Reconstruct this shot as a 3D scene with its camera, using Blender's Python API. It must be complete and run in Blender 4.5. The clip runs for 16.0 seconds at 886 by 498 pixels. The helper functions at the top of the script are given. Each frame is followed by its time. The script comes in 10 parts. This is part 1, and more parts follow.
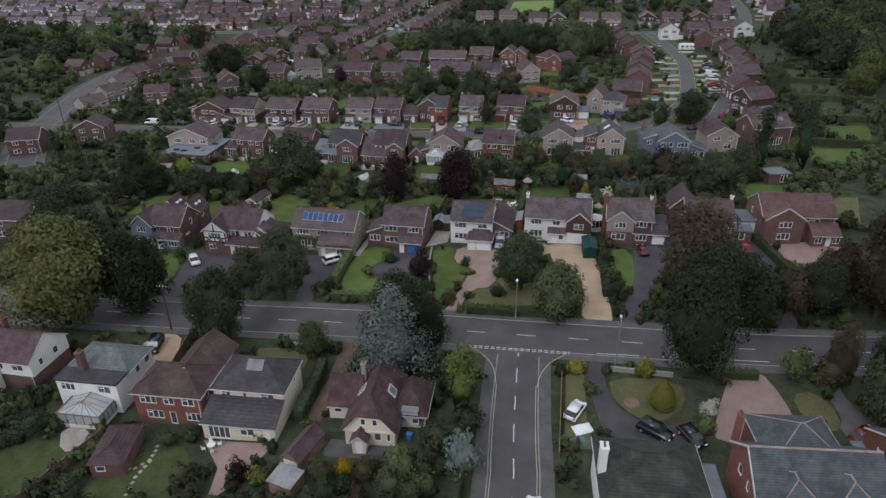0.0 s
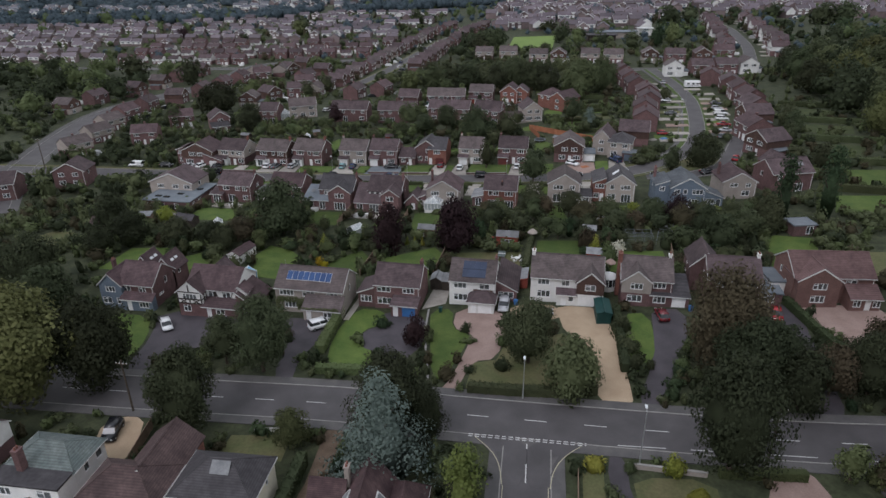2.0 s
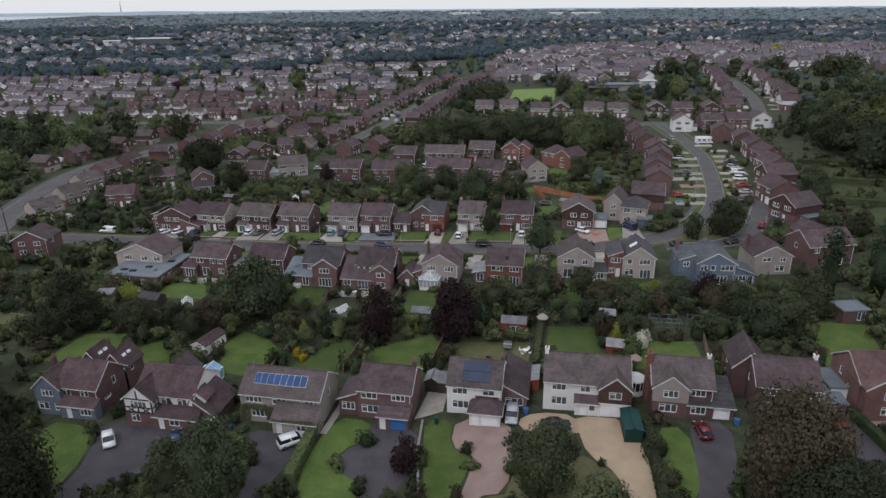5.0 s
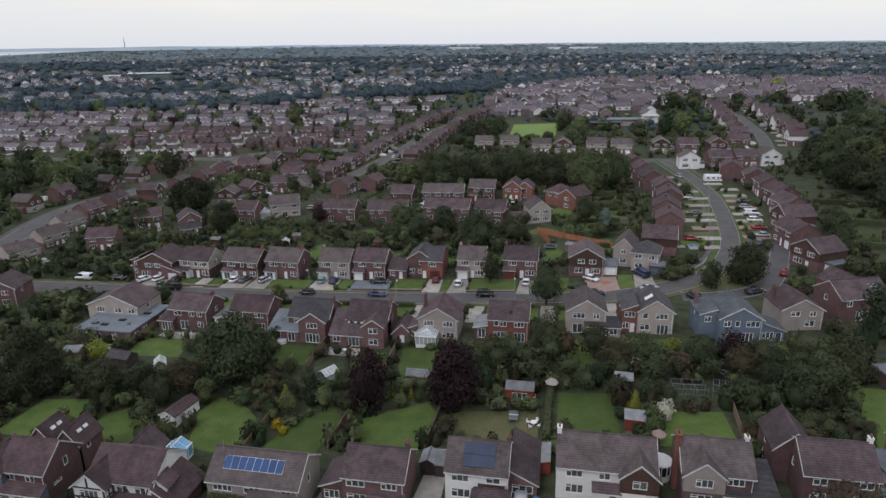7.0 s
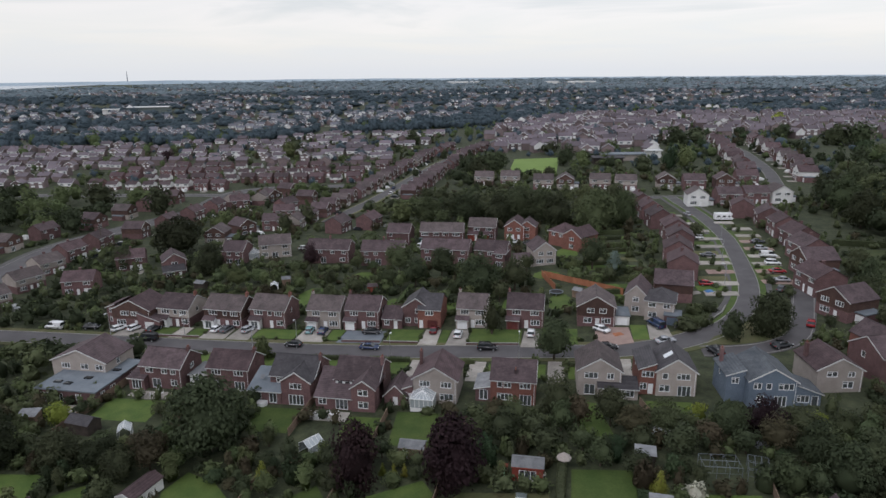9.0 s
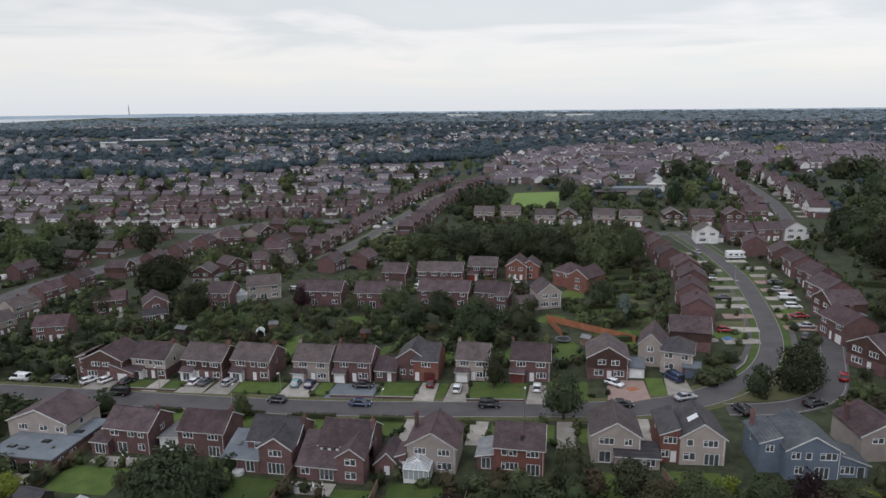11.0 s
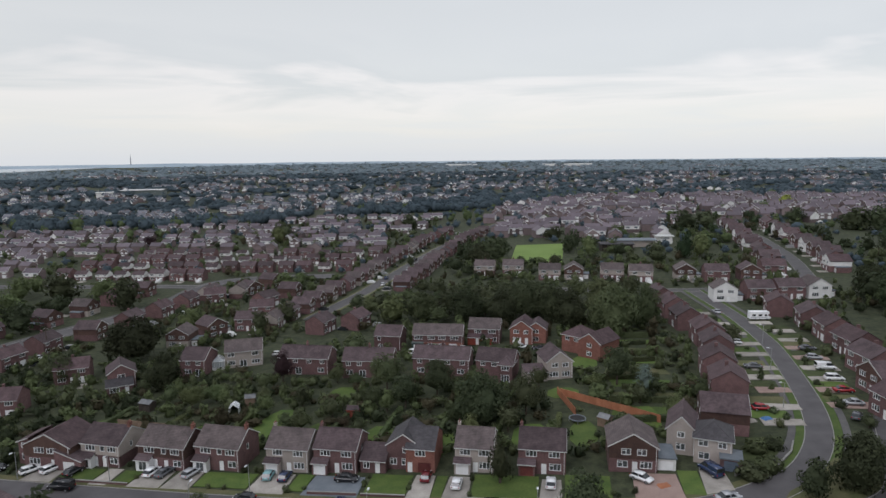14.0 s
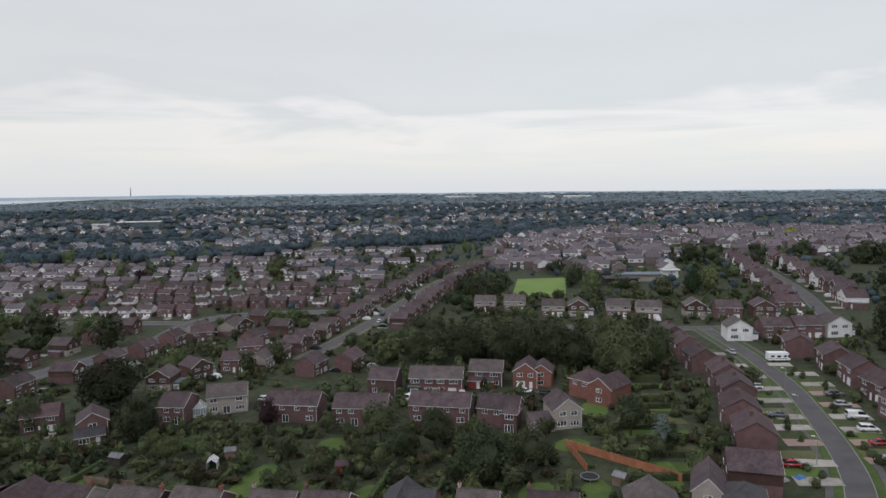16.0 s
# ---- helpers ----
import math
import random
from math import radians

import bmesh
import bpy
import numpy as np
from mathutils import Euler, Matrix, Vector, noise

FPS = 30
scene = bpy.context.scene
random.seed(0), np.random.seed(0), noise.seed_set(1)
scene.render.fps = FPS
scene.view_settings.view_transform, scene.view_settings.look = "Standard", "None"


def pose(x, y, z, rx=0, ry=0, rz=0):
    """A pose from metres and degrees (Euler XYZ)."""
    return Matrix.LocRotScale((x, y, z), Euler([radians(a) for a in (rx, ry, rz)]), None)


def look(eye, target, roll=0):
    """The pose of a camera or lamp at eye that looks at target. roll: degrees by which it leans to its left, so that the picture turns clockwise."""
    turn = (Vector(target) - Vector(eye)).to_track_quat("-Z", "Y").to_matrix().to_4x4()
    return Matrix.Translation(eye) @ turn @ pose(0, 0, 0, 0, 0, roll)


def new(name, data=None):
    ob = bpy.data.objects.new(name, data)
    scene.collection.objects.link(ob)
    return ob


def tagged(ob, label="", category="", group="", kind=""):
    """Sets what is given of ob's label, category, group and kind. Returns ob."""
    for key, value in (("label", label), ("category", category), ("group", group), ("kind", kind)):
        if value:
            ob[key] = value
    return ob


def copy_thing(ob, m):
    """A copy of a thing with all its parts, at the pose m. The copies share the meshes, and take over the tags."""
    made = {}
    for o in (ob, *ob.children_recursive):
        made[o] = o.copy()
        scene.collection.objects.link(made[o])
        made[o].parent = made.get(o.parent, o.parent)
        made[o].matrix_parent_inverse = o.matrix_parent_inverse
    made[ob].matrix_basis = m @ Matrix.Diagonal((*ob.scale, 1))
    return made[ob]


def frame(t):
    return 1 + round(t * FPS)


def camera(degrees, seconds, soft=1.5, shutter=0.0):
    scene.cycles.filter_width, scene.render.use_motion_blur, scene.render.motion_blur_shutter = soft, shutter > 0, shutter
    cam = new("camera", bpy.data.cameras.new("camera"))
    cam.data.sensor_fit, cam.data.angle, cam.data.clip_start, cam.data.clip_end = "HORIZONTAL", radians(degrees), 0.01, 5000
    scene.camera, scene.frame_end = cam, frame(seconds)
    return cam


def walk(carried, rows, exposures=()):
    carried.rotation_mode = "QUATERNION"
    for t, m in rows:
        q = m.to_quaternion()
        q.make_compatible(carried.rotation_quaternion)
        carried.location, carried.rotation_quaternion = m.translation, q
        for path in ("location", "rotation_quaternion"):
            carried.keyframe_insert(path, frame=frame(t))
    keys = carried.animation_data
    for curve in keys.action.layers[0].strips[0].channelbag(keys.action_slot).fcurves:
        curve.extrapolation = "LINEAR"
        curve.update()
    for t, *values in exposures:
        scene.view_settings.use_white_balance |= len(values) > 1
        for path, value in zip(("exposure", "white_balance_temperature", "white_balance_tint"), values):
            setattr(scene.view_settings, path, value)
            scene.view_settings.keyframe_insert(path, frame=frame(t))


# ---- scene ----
cam = camera(68.5, 16.0, soft=1.5)
METRES, EYE, TILT, LEAN, TURN = 100.0, 60.0, 0.0, -1.816, 11.5
ROWS = [
    (0.0, 0.0, 0.0, 0.0, -1.17, -27.38, 2.25),
    (0.5, 0.0016, 0.0316, 0.0001, -1.18, -26.77, 2.27),
    (1.0, 0.003, 0.0656, -0.0001, -1.19, -26.08, 2.27),
    (1.5, 0.0046, 0.0971, -0.0002, -1.19, -25.46, 2.28),
    (2.0, 0.0063, 0.131, -0.0003, -1.2, -24.78, 2.3),
    (2.5, 0.008, 0.1621, -0.0002, -1.21, -24.16, 2.33),
    (3.0, 0.0098, 0.1956, -0.0002, -1.21, -23.46, 2.34),
    (3.5, 0.0113, 0.2266, -0.0005, -1.21, -22.82, 2.35),
    (4.0, 0.0128, 0.2602, -0.0006, -1.23, -22.13, 2.35),
    (6.5, 0.0203, 0.4168, -0.0002, -1.27, -18.73, 2.41),
    (7.0, 0.0219, 0.4497, -0.0005, -1.29, -18.02, 2.42),
    (7.5, 0.0234, 0.48, -0.0005, -1.3, -17.36, 2.42),
    (8.0, 0.025, 0.5129, -0.0006, -1.31, -16.64, 2.42),
    (8.5, 0.0265, 0.543, -0.0006, -1.32, -15.96, 2.41),
    (9.0, 0.028, 0.5757, -0.0008, -1.34, -15.25, 2.42),
    (11.5, 0.0359, 0.7276, -0.0011, -1.41, -11.78, 2.47),
    (12.0, 0.0375, 0.7591, -0.0012, -1.41, -11.05, 2.48),
    (12.5, 0.0389, 0.7884, -0.0013, -1.43, -10.37, 2.48),
    (13.0, 0.0404, 0.8197, -0.0012, -1.44, -9.65, 2.48),
    (13.5, 0.0417, 0.8488, -0.0013, -1.46, -8.98, 2.48),
    (14.0, 0.0433, 0.8802, -0.0014, -1.47, -8.25, 2.49),
    (14.5, 0.0447, 0.909, -0.0014, -1.49, -7.59, 2.49),
    (15.0, 0.0462, 0.94, -0.0015, -1.5, -6.87, 2.49),
    (15.5, 0.0475, 0.9685, -0.0016, -1.52, -6.2, 2.49),
    (16.0, 0.0488, 0.9988, -0.0017, -1.53, -5.49, 2.49),
]
walk(cam, [(t, pose(0, 0, EYE, TILT, LEAN, TURN) @ pose(METRES * x, METRES * y, METRES * z, 90 + pitch, roll, yaw)) for t, x, y, z, yaw, pitch, roll in ROWS], exposures=[(0.0, 0.07, 6130, 18), (9.0, 0.06, 6130, 18), (13.0, 0.0, 6170, 17), (16.0, -0.02, 6190, 17)])

# ---- world and light: an overcast afternoon ----
world = bpy.data.worlds.new("overcast_sky")
scene.world = world
world.use_nodes = True
wn, wl = world.node_tree.nodes, world.node_tree.links
wn.clear()


def wnode(kind, **values):
    n = wn.new(kind)
    for k, v in values.items():
        n.inputs[k].default_value = v
    return n


out = wn.new("ShaderNodeOutputWorld")
bg_cloud = wn.new("ShaderNodeBackground")
bg_sky = wn.new("ShaderNodeBackground")
add_sky = wn.new("ShaderNodeAddShader")
sky = wn.new("ShaderNodeTexSky")
sky.sky_type = "NISHITA"
sky.sun_disc = False
sky.sun_elevation = radians(38)
sky.sun_rotation = radians(200)
bg_sky.inputs["Strength"].default_value = 0.02
bg_cloud.inputs["Strength"].default_value = 0.88
coord = wn.new("ShaderNodeTexCoord")
sep = wn.new("ShaderNodeSeparateXYZ")
wl.new(coord.outputs["Generated"], sep.inputs[0])
# flat cloud deck: the direction divided by its height
up = wn.new("ShaderNodeMath"); up.operation = "MAXIMUM"; up.inputs[1].default_value = 0.0
wl.new(sep.outputs["Z"], up.inputs[0])
lift = wn.new("ShaderNodeMath"); lift.operation = "ADD"; lift.inputs[1].default_value = 0.07
wl.new(up.outputs[0], lift.inputs[0])
dx = wn.new("ShaderNodeMath"); dx.operation = "DIVIDE"
dy = wn.new("ShaderNodeMath"); dy.operation = "DIVIDE"
wl.new(sep.outputs["X"], dx.inputs[0]); wl.new(lift.outputs[0], dx.inputs[1])
wl.new(sep.outputs["Y"], dy.inputs[0]); wl.new(lift.outputs[0], dy.inputs[1])
deck = wn.new("ShaderNodeCombineXYZ")
wl.new(dx.outputs[0], deck.inputs[0]); wl.new(dy.outputs[0], deck.inputs[1])
puff = wnode("ShaderNodeTexNoise", Scale=0.42, Detail=4.5, Roughness=0.55, Distortion=0.6)
wl.new(deck.outputs[0], puff.inputs["Vector"])
# height above the horizon, bent by the clouds, gives the tone: pale at the horizon, a warm bright layer, greyer cloud above
bend = wn.new("ShaderNodeMath"); bend.operation = "MULTIPLY_ADD"; bend.inputs[1].default_value, bend.inputs[2].default_value = 0.34, -0.17
wl.new(puff.outputs["Fac"], bend.inputs[0])
level = wn.new("ShaderNodeMath"); level.operation = "ADD"
grow = wn.new("ShaderNodeMath"); grow.operation = "MULTIPLY"
near = wn.new("ShaderNodeMapRange"); near.inputs["From Max"].default_value = 0.12
wl.new(sep.outputs["Z"], near.inputs["Value"])
wl.new(bend.outputs[0], grow.inputs[0]); wl.new(near.outputs[0], grow.inputs[1])
wl.new(sep.outputs["Z"], level.inputs[0]); wl.new(grow.outputs[0], level.inputs[1])
tone = wn.new("ShaderNodeValToRGB")
ramp_ = tone.color_ramp
ramp_.elements[0].position, ramp_.elements[0].color = 0.0, (0.745, 0.780, 0.755, 1)
ramp_.elements[1].position, ramp_.elements[1].color = 1.0, (0.80, 0.850, 0.850, 1)
for at_, c_ in ((0.025, (0.765, 0.785, 0.735)), (0.05, (0.815, 0.81, 0.725)), (0.08, (0.872, 0.845, 0.752)), (0.115, (0.705, 0.718, 0.652)), (0.16, (0.735, 0.745, 0.672)), (0.22, (0.722, 0.736, 0.664)), (0.38, (0.81, 0.838, 0.785))):
    e_ = ramp_.elements.new(at_)
    e_.color = (*c_, 1)
wl.new(level.outputs[0], tone.inputs[0])
wl.new(tone.outputs[0], bg_cloud.inputs["Color"])
wl.new(sky.outputs[0], bg_sky.inputs["Color"])
wl.new(bg_cloud.outputs[0], add_sky.inputs[0]); wl.new(bg_sky.outputs[0], add_sky.inputs[1])
wl.new(add_sky.outputs[0], out.inputs["Surface"])

sun = new("sun", bpy.data.lights.new("sun", "SUN"))
sun.data.energy, sun.data.angle, sun.data.color = 0.9, radians(25), (1.0, 0.98, 0.965)
sun.matrix_basis = look((-60, -120, 160), (0, 0, 0))


# ---- materials ----
def lin(c):
    return (*c, 1.0)


def mat(name, a, b, scale=0.5, fine=6.0, rough=0.85, bump=0.3, rand=0.12, metal=0.0, courses=0.0, spec=0.3, dirt=0.25, island=False):
    """A surface between two colours, mottled at two sizes. rand: how far each object differs; courses: height of a tile or brick course."""
    m = bpy.data.materials.new(name)
    m.use_nodes = True
    n, l = m.node_tree.nodes, m.node_tree.links
    p = n["Principled BSDF"]
    p.inputs["Roughness"].default_value, p.inputs["Metallic"].default_value = rough, metal
    p.inputs["Specular IOR Level"].default_value = spec
    tc = n.new("ShaderNodeTexCoord")
    geo = n.new("ShaderNodeNewGeometry")
    big = n.new("ShaderNodeTexNoise"); big.inputs["Scale"].default_value, big.inputs["Detail"].default_value = scale, 4.0
    small = n.new("ShaderNodeTexNoise"); small.inputs["Scale"].default_value, small.inputs["Detail"].default_value = fine, 3.0
    l.new(geo.outputs["Position"], big.inputs["Vector"]); l.new(geo.outputs["Position"], small.inputs["Vector"])
    mix = n.new("ShaderNodeMix"); mix.data_type = "RGBA"
    mix.inputs["A"].default_value, mix.inputs["B"].default_value = lin(a), lin(b)
    ramp = n.new("ShaderNodeMapRange"); ramp.inputs["From Min"].default_value, ramp.inputs["From Max"].default_value = 0.3, 0.7
    l.new(big.outputs["Fac"], ramp.inputs["Value"]); l.new(ramp.outputs[0], mix.inputs["Factor"])
    # fine grain
    grain = n.new("ShaderNodeMapRange"); grain.inputs["To Min"].default_value, grain.inputs["To Max"].default_value = 1 - dirt, 1 + dirt
    l.new(small.outputs["Fac"], grain.inputs["Value"])
    src = n.new("ShaderNodeObjectInfo")
    rr = n.new("ShaderNodeMapRange"); rr.inputs["To Min"].default_value, rr.inputs["To Max"].default_value = 1 - rand, 1 + rand
    l.new(geo.outputs["Random Per Island"] if island else src.outputs["Random"], rr.inputs["Value"])
    mul = n.new("ShaderNodeMath"); mul.operation = "MULTIPLY"
    l.new(grain.outputs[0], mul.inputs[0]); l.new(rr.outputs[0], mul.inputs[1])
    tint = n.new("ShaderNodeVectorMath"); tint.operation = "SCALE"
    l.new(mix.outputs["Result"], tint.inputs[0]); l.new(mul.outputs[0], tint.inputs["Scale"])
    last, height = tint.outputs[0], small.outputs["Fac"]
    if courses:
        wave = n.new("ShaderNodeTexWave"); wave.wave_type, wave.bands_direction, wave.wave_profile = "BANDS", "Z", "SAW"
        wave.inputs["Scale"].default_value = 6.2832 / courses / 20
        wave.inputs["Distortion"].default_value, wave.inputs["Detail"].default_value, wave.inputs["Detail Scale"].default_value = 0.6, 1.0, 2.0
        l.new(tc.outputs["Object"], wave.inputs["Vector"])
        band = n.new("ShaderNodeMapRange"); band.inputs["To Min"].default_value, band.inputs["To Max"].default_value = 0.72, 1.12
        l.new(wave.outputs["Fac"], band.inputs["Value"])
        t2 = n.new("ShaderNodeVectorMath"); t2.operation = "SCALE"
        l.new(last, t2.inputs[0]); l.new(band.outputs[0], t2.inputs["Scale"])
        last, height = t2.outputs[0], wave.outputs["Fac"]
    l.new(last, p.inputs["Base Color"])
    if bump:
        b_ = n.new("ShaderNodeBump"); b_.inputs["Strength"].default_value, b_.inputs["Distance"].default_value = bump, 0.03
        l.new(height, b_.inputs["Height"]); l.new(b_.outputs[0], p.inputs["Normal"])
    return m


def leaf_mat(name, a, b, rand=0.3, spot=0.22):
    """Leaves: each card its own shade, light passing through a little."""
    m = bpy.data.materials.new(name)
    m.use_nodes = True
    n, l = m.node_tree.nodes, m.node_tree.links
    p = n["Principled BSDF"]
    p.inputs["Roughness"].default_value, p.inputs["Specular IOR Level"].default_value = 0.7, 0.12
    geo, src = n.new("ShaderNodeNewGeometry"), n.new("ShaderNodeObjectInfo")
    big = n.new("ShaderNodeTexNoise"); big.inputs["Scale"].default_value = 0.35
    l.new(geo.outputs["Position"], big.inputs["Vector"])
    mean = n.new("ShaderNodeMath"); mean.operation = "MULTIPLY_ADD"; mean.inputs[1].default_value = spot
    l.new(geo.outputs["Random Per Island"], mean.inputs[0])
    half = n.new("ShaderNodeMath"); half.operation = "MULTIPLY"; half.inputs[1].default_value = 1.2 - spot
    l.new(big.outputs["Fac"], half.inputs[0]); l.new(half.outputs[0], mean.inputs[2])
    mix = n.new("ShaderNodeMix"); mix.data_type = "RGBA"
    mix.inputs["A"].default_value, mix.inputs["B"].default_value = lin(a), lin(b)
    l.new(mean.outputs[0], mix.inputs["Factor"])
    rr = n.new("ShaderNodeMapRange"); rr.inputs["To Min"].default_value, rr.inputs["To Max"].default_value = 1.42 * (1 - rand), 1.42 * (1 + rand)
    l.new(src.outputs["Random"], rr.inputs["Value"])
    hue = n.new("ShaderNodeHueSaturation")
    hr = n.new("ShaderNodeMapRange"); hr.inputs["To Min"].default_value, hr.inputs["To Max"].default_value = 0.478, 0.522
    mul7 = n.new("ShaderNodeMath"); mul7.operation = "MULTIPLY"; mul7.inputs[1].default_value = 7.31
    fr = n.new("ShaderNodeMath"); fr.operation = "FRACT"
    l.new(src.outputs["Random"], mul7.inputs[0]); l.new(mul7.outputs[0], fr.inputs[0]); l.new(fr.outputs[0], hr.inputs["Value"])
    l.new(hr.outputs[0], hue.inputs["Hue"]); l.new(rr.outputs[0], hue.inputs["Value"]); l.new(mix.outputs["Result"], hue.inputs["Color"])
    l.new(hue.outputs[0], p.inputs["Base Color"])
    # light that falls through the leaf
    glow = n.new("ShaderNodeBsdfTranslucent")
    blend = n.new("ShaderNodeMixShader")
    blend.inputs["Fac"].default_value = 0.36
    l.new(hue.outputs[0], glow.inputs["Color"])
    l.new(p.outputs[0], blend.inputs[1]); l.new(glow.outputs[0], blend.inputs[2])
    l.new(blend.outputs[0], n["Material Output"].inputs["Surface"])
    return m


def glass_mat(name):
    m = bpy.data.materials.new(name)
    m.use_nodes = True
    p = m.node_tree.nodes["Principled BSDF"]
    p.inputs["Base Color"].default_value = (0.20, 0.225, 0.24, 1)
    p.inputs["Roughness"].default_value, p.inputs["Transmission Weight"].default_value, p.inputs["IOR"].default_value = 0.03, 0.62, 1.5
    return m


M_GROUND = mat("garden_ground", (0.023, 0.030, 0.015), (0.058, 0.066, 0.034), 0.45, 2.2, 0.95, 0.6, 0, dirt=0.5)
M_LAWN = mat("mown_grass", (0.050, 0.086, 0.018), (0.084, 0.119, 0.028), 0.35, 3.0, 0.9, 0.5, 0.25, dirt=0.3)
M_DRY = mat("dry_grass", (0.074, 0.086, 0.034), (0.118, 0.108, 0.054), 0.3, 2.5, 0.9, 0.5, 0.2, dirt=0.35)
# overgrown grass, with the shade on it put into the darker green
M_ROUGH = mat("rough_shaded_grass", (0.034, 0.048, 0.017), (0.062, 0.074, 0.028), 0.5, 2.5, 0.95, 0.6, 0.2, dirt=0.4)
M_FIELD = mat("playing_field_grass", (0.13, 0.20, 0.045), (0.16, 0.235, 0.06), 0.05, 1.0, 0.9, 0.3, 0.05, dirt=0.2)
M_ROAD = mat("asphalt", (0.060, 0.056, 0.058), (0.090, 0.084, 0.087), 0.25, 8.0, 0.75, 0.2, 0.06, dirt=0.2, spec=0.4)
M_DARKROAD = mat("dark_tarmac", (0.049, 0.044, 0.050), (0.078, 0.069, 0.077), 0.3, 7.0, 0.75, 0.2, 0.15, dirt=0.25)
M_PAVE = mat("pavement_tarmac", (0.072, 0.07, 0.071), (0.108, 0.103, 0.10), 0.5, 6.0, 0.8, 0.2, 0.1, dirt=0.25)
M_KERB = mat("kerb_concrete", (0.20, 0.195, 0.185), (0.29, 0.28, 0.265), 0.8, 5.0, 0.85, 0.3, 0.1)
M_BLOCK = mat("pink_block_paving", (0.25, 0.175, 0.15), (0.315, 0.23, 0.20), 0.4, 5.0, 0.85, 0.3, 0.08)
M_GRAVEL = mat("tan_gravel", (0.33, 0.245, 0.165), (0.42, 0.325, 0.225), 0.3, 9.0, 0.95, 0.6, 0.06)
M_SLAB = mat("pale_concrete_drive", (0.25, 0.23, 0.205), (0.36, 0.335, 0.30), 0.5, 4.0, 0.85, 0.3, 0.2)
M_SOIL = mat("bare_soil", (0.10, 0.07, 0.048), (0.17, 0.125, 0.09), 0.5, 4.0, 0.95, 0.6, 0.15)
M_WHITEPAINT = mat("white_road_paint", (0.42, 0.42, 0.42), (0.62, 0.62, 0.61), 1.2, 9.0, 0.7, 0, 0.05, dirt=0.3)
M_YELLOW = mat("yellow_road_paint", (0.34, 0.315, 0.22), (0.44, 0.41, 0.30), 1.2, 9.0, 0.7, 0, 0.05, dirt=0.3)
M_BRICK = mat("red_brown_brick", (0.122, 0.071, 0.071), (0.176, 0.104, 0.101), 0.7, 5.0, 0.9, 0.25, 0.22, courses=0.075, dirt=0.3)
M_REDBRICK = mat("orange_red_brick", (0.172, 0.076, 0.060), (0.235, 0.106, 0.082), 0.7, 5.0, 0.9, 0.25, 0.15, courses=0.075, dirt=0.3)
M_DARKBRICK = mat("dark_brown_hung_tile", (0.072, 0.042, 0.036), (0.105, 0.062, 0.05), 0.7, 5.0, 0.85, 0.4, 0.2, courses=0.15, dirt=0.3)
M_BUFF = mat("grey_buff_render", (0.285, 0.25, 0.225), (0.36, 0.32, 0.29), 0.5, 5.0, 0.9, 0.2, 0.15, dirt=0.2)
M_WHITE = mat("white_render", (0.60, 0.60, 0.585), (0.73, 0.725, 0.71), 0.4, 4.0, 0.85, 0.15, 0.06, dirt=0.12)
M_CREAM = mat("cream_render", (0.56, 0.52, 0.42), (0.66, 0.62, 0.51), 0.4, 4.0, 0.85, 0.15, 0.05, dirt=0.12)
M_BLUE = mat("blue_grey_cladding", (0.12, 0.155, 0.20), (0.16, 0.20, 0.25), 0.5, 4.0, 0.75, 0.3, 0.1, courses=0.2, dirt=0.15)
M_TIMBER = mat("dark_timber", (0.03, 0.024, 0.02), (0.06, 0.048, 0.04), 1.0, 6.0, 0.8, 0.3, 0.2)
M_TILE = mat("brown_concrete_tile", (0.056, 0.040, 0.043), (0.098, 0.071, 0.075), 0.45, 1.7, 0.82, 0.6, 0.25, courses=0.19, dirt=0.5)
M_REDTILE = mat("red_brown_tile", (0.060, 0.039, 0.042), (0.104, 0.069, 0.073), 0.45, 1.7, 0.82, 0.6, 0.2, courses=0.19, dirt=0.5)
M_GREYTILE = mat("grey_brown_tile", (0.070, 0.056, 0.056), (0.118, 0.095, 0.093), 0.45, 1.7, 0.82, 0.6, 0.2, courses=0.19, dirt=0.5)
M_SLATE = mat("dark_grey_slate", (0.041, 0.038, 0.042), (0.070, 0.065, 0.070), 0.45, 1.7, 0.7, 0.5, 0.15, courses=0.17, dirt=0.5)
M_BLUESLATE = mat("blue_grey_slate", (0.052, 0.060, 0.070), (0.098, 0.108, 0.120), 0.45, 1.7, 0.7, 0.5, 0.1, courses=0.17, dirt=0.5)
M_GREENROOF = mat("mossy_green_roof", (0.10, 0.125, 0.122), (0.15, 0.172, 0.165), 0.45, 1.7, 0.85, 0.5, 0.1, courses=0.17, dirt=0.5)
M_OLDBRICK = mat("dark_red_brick", (0.148, 0.084, 0.075), (0.20, 0.118, 0.102), 0.7, 5.0, 0.9, 0.25, 0.1, courses=0.075, dirt=0.3)
M_ROOFRED = mat("dull_red_tile", (0.054, 0.036, 0.036), (0.098, 0.066, 0.064), 0.45, 1.7, 0.85, 0.6, 0.1, courses=0.19, dirt=0.5)
M_PINKTILE = mat("weathered_red_tile", (0.098, 0.058, 0.057), (0.150, 0.092, 0.088), 0.45, 1.7, 0.85, 0.6, 0.1, courses=0.19, dirt=0.4)
M_MOSSY = mat("mossy_dark_slate", (0.022, 0.024, 0.022), (0.056, 0.060, 0.050), 0.5, 1.7, 0.85, 0.5, 0.05, courses=0.17, dirt=0.5)
M_CHALET = mat("mottled_old_brown_tile", (0.050, 0.030, 0.033), (0.106, 0.067, 0.067), 0.5, 1.7, 0.88, 0.6, 0.05, courses=0.16, dirt=0.5)
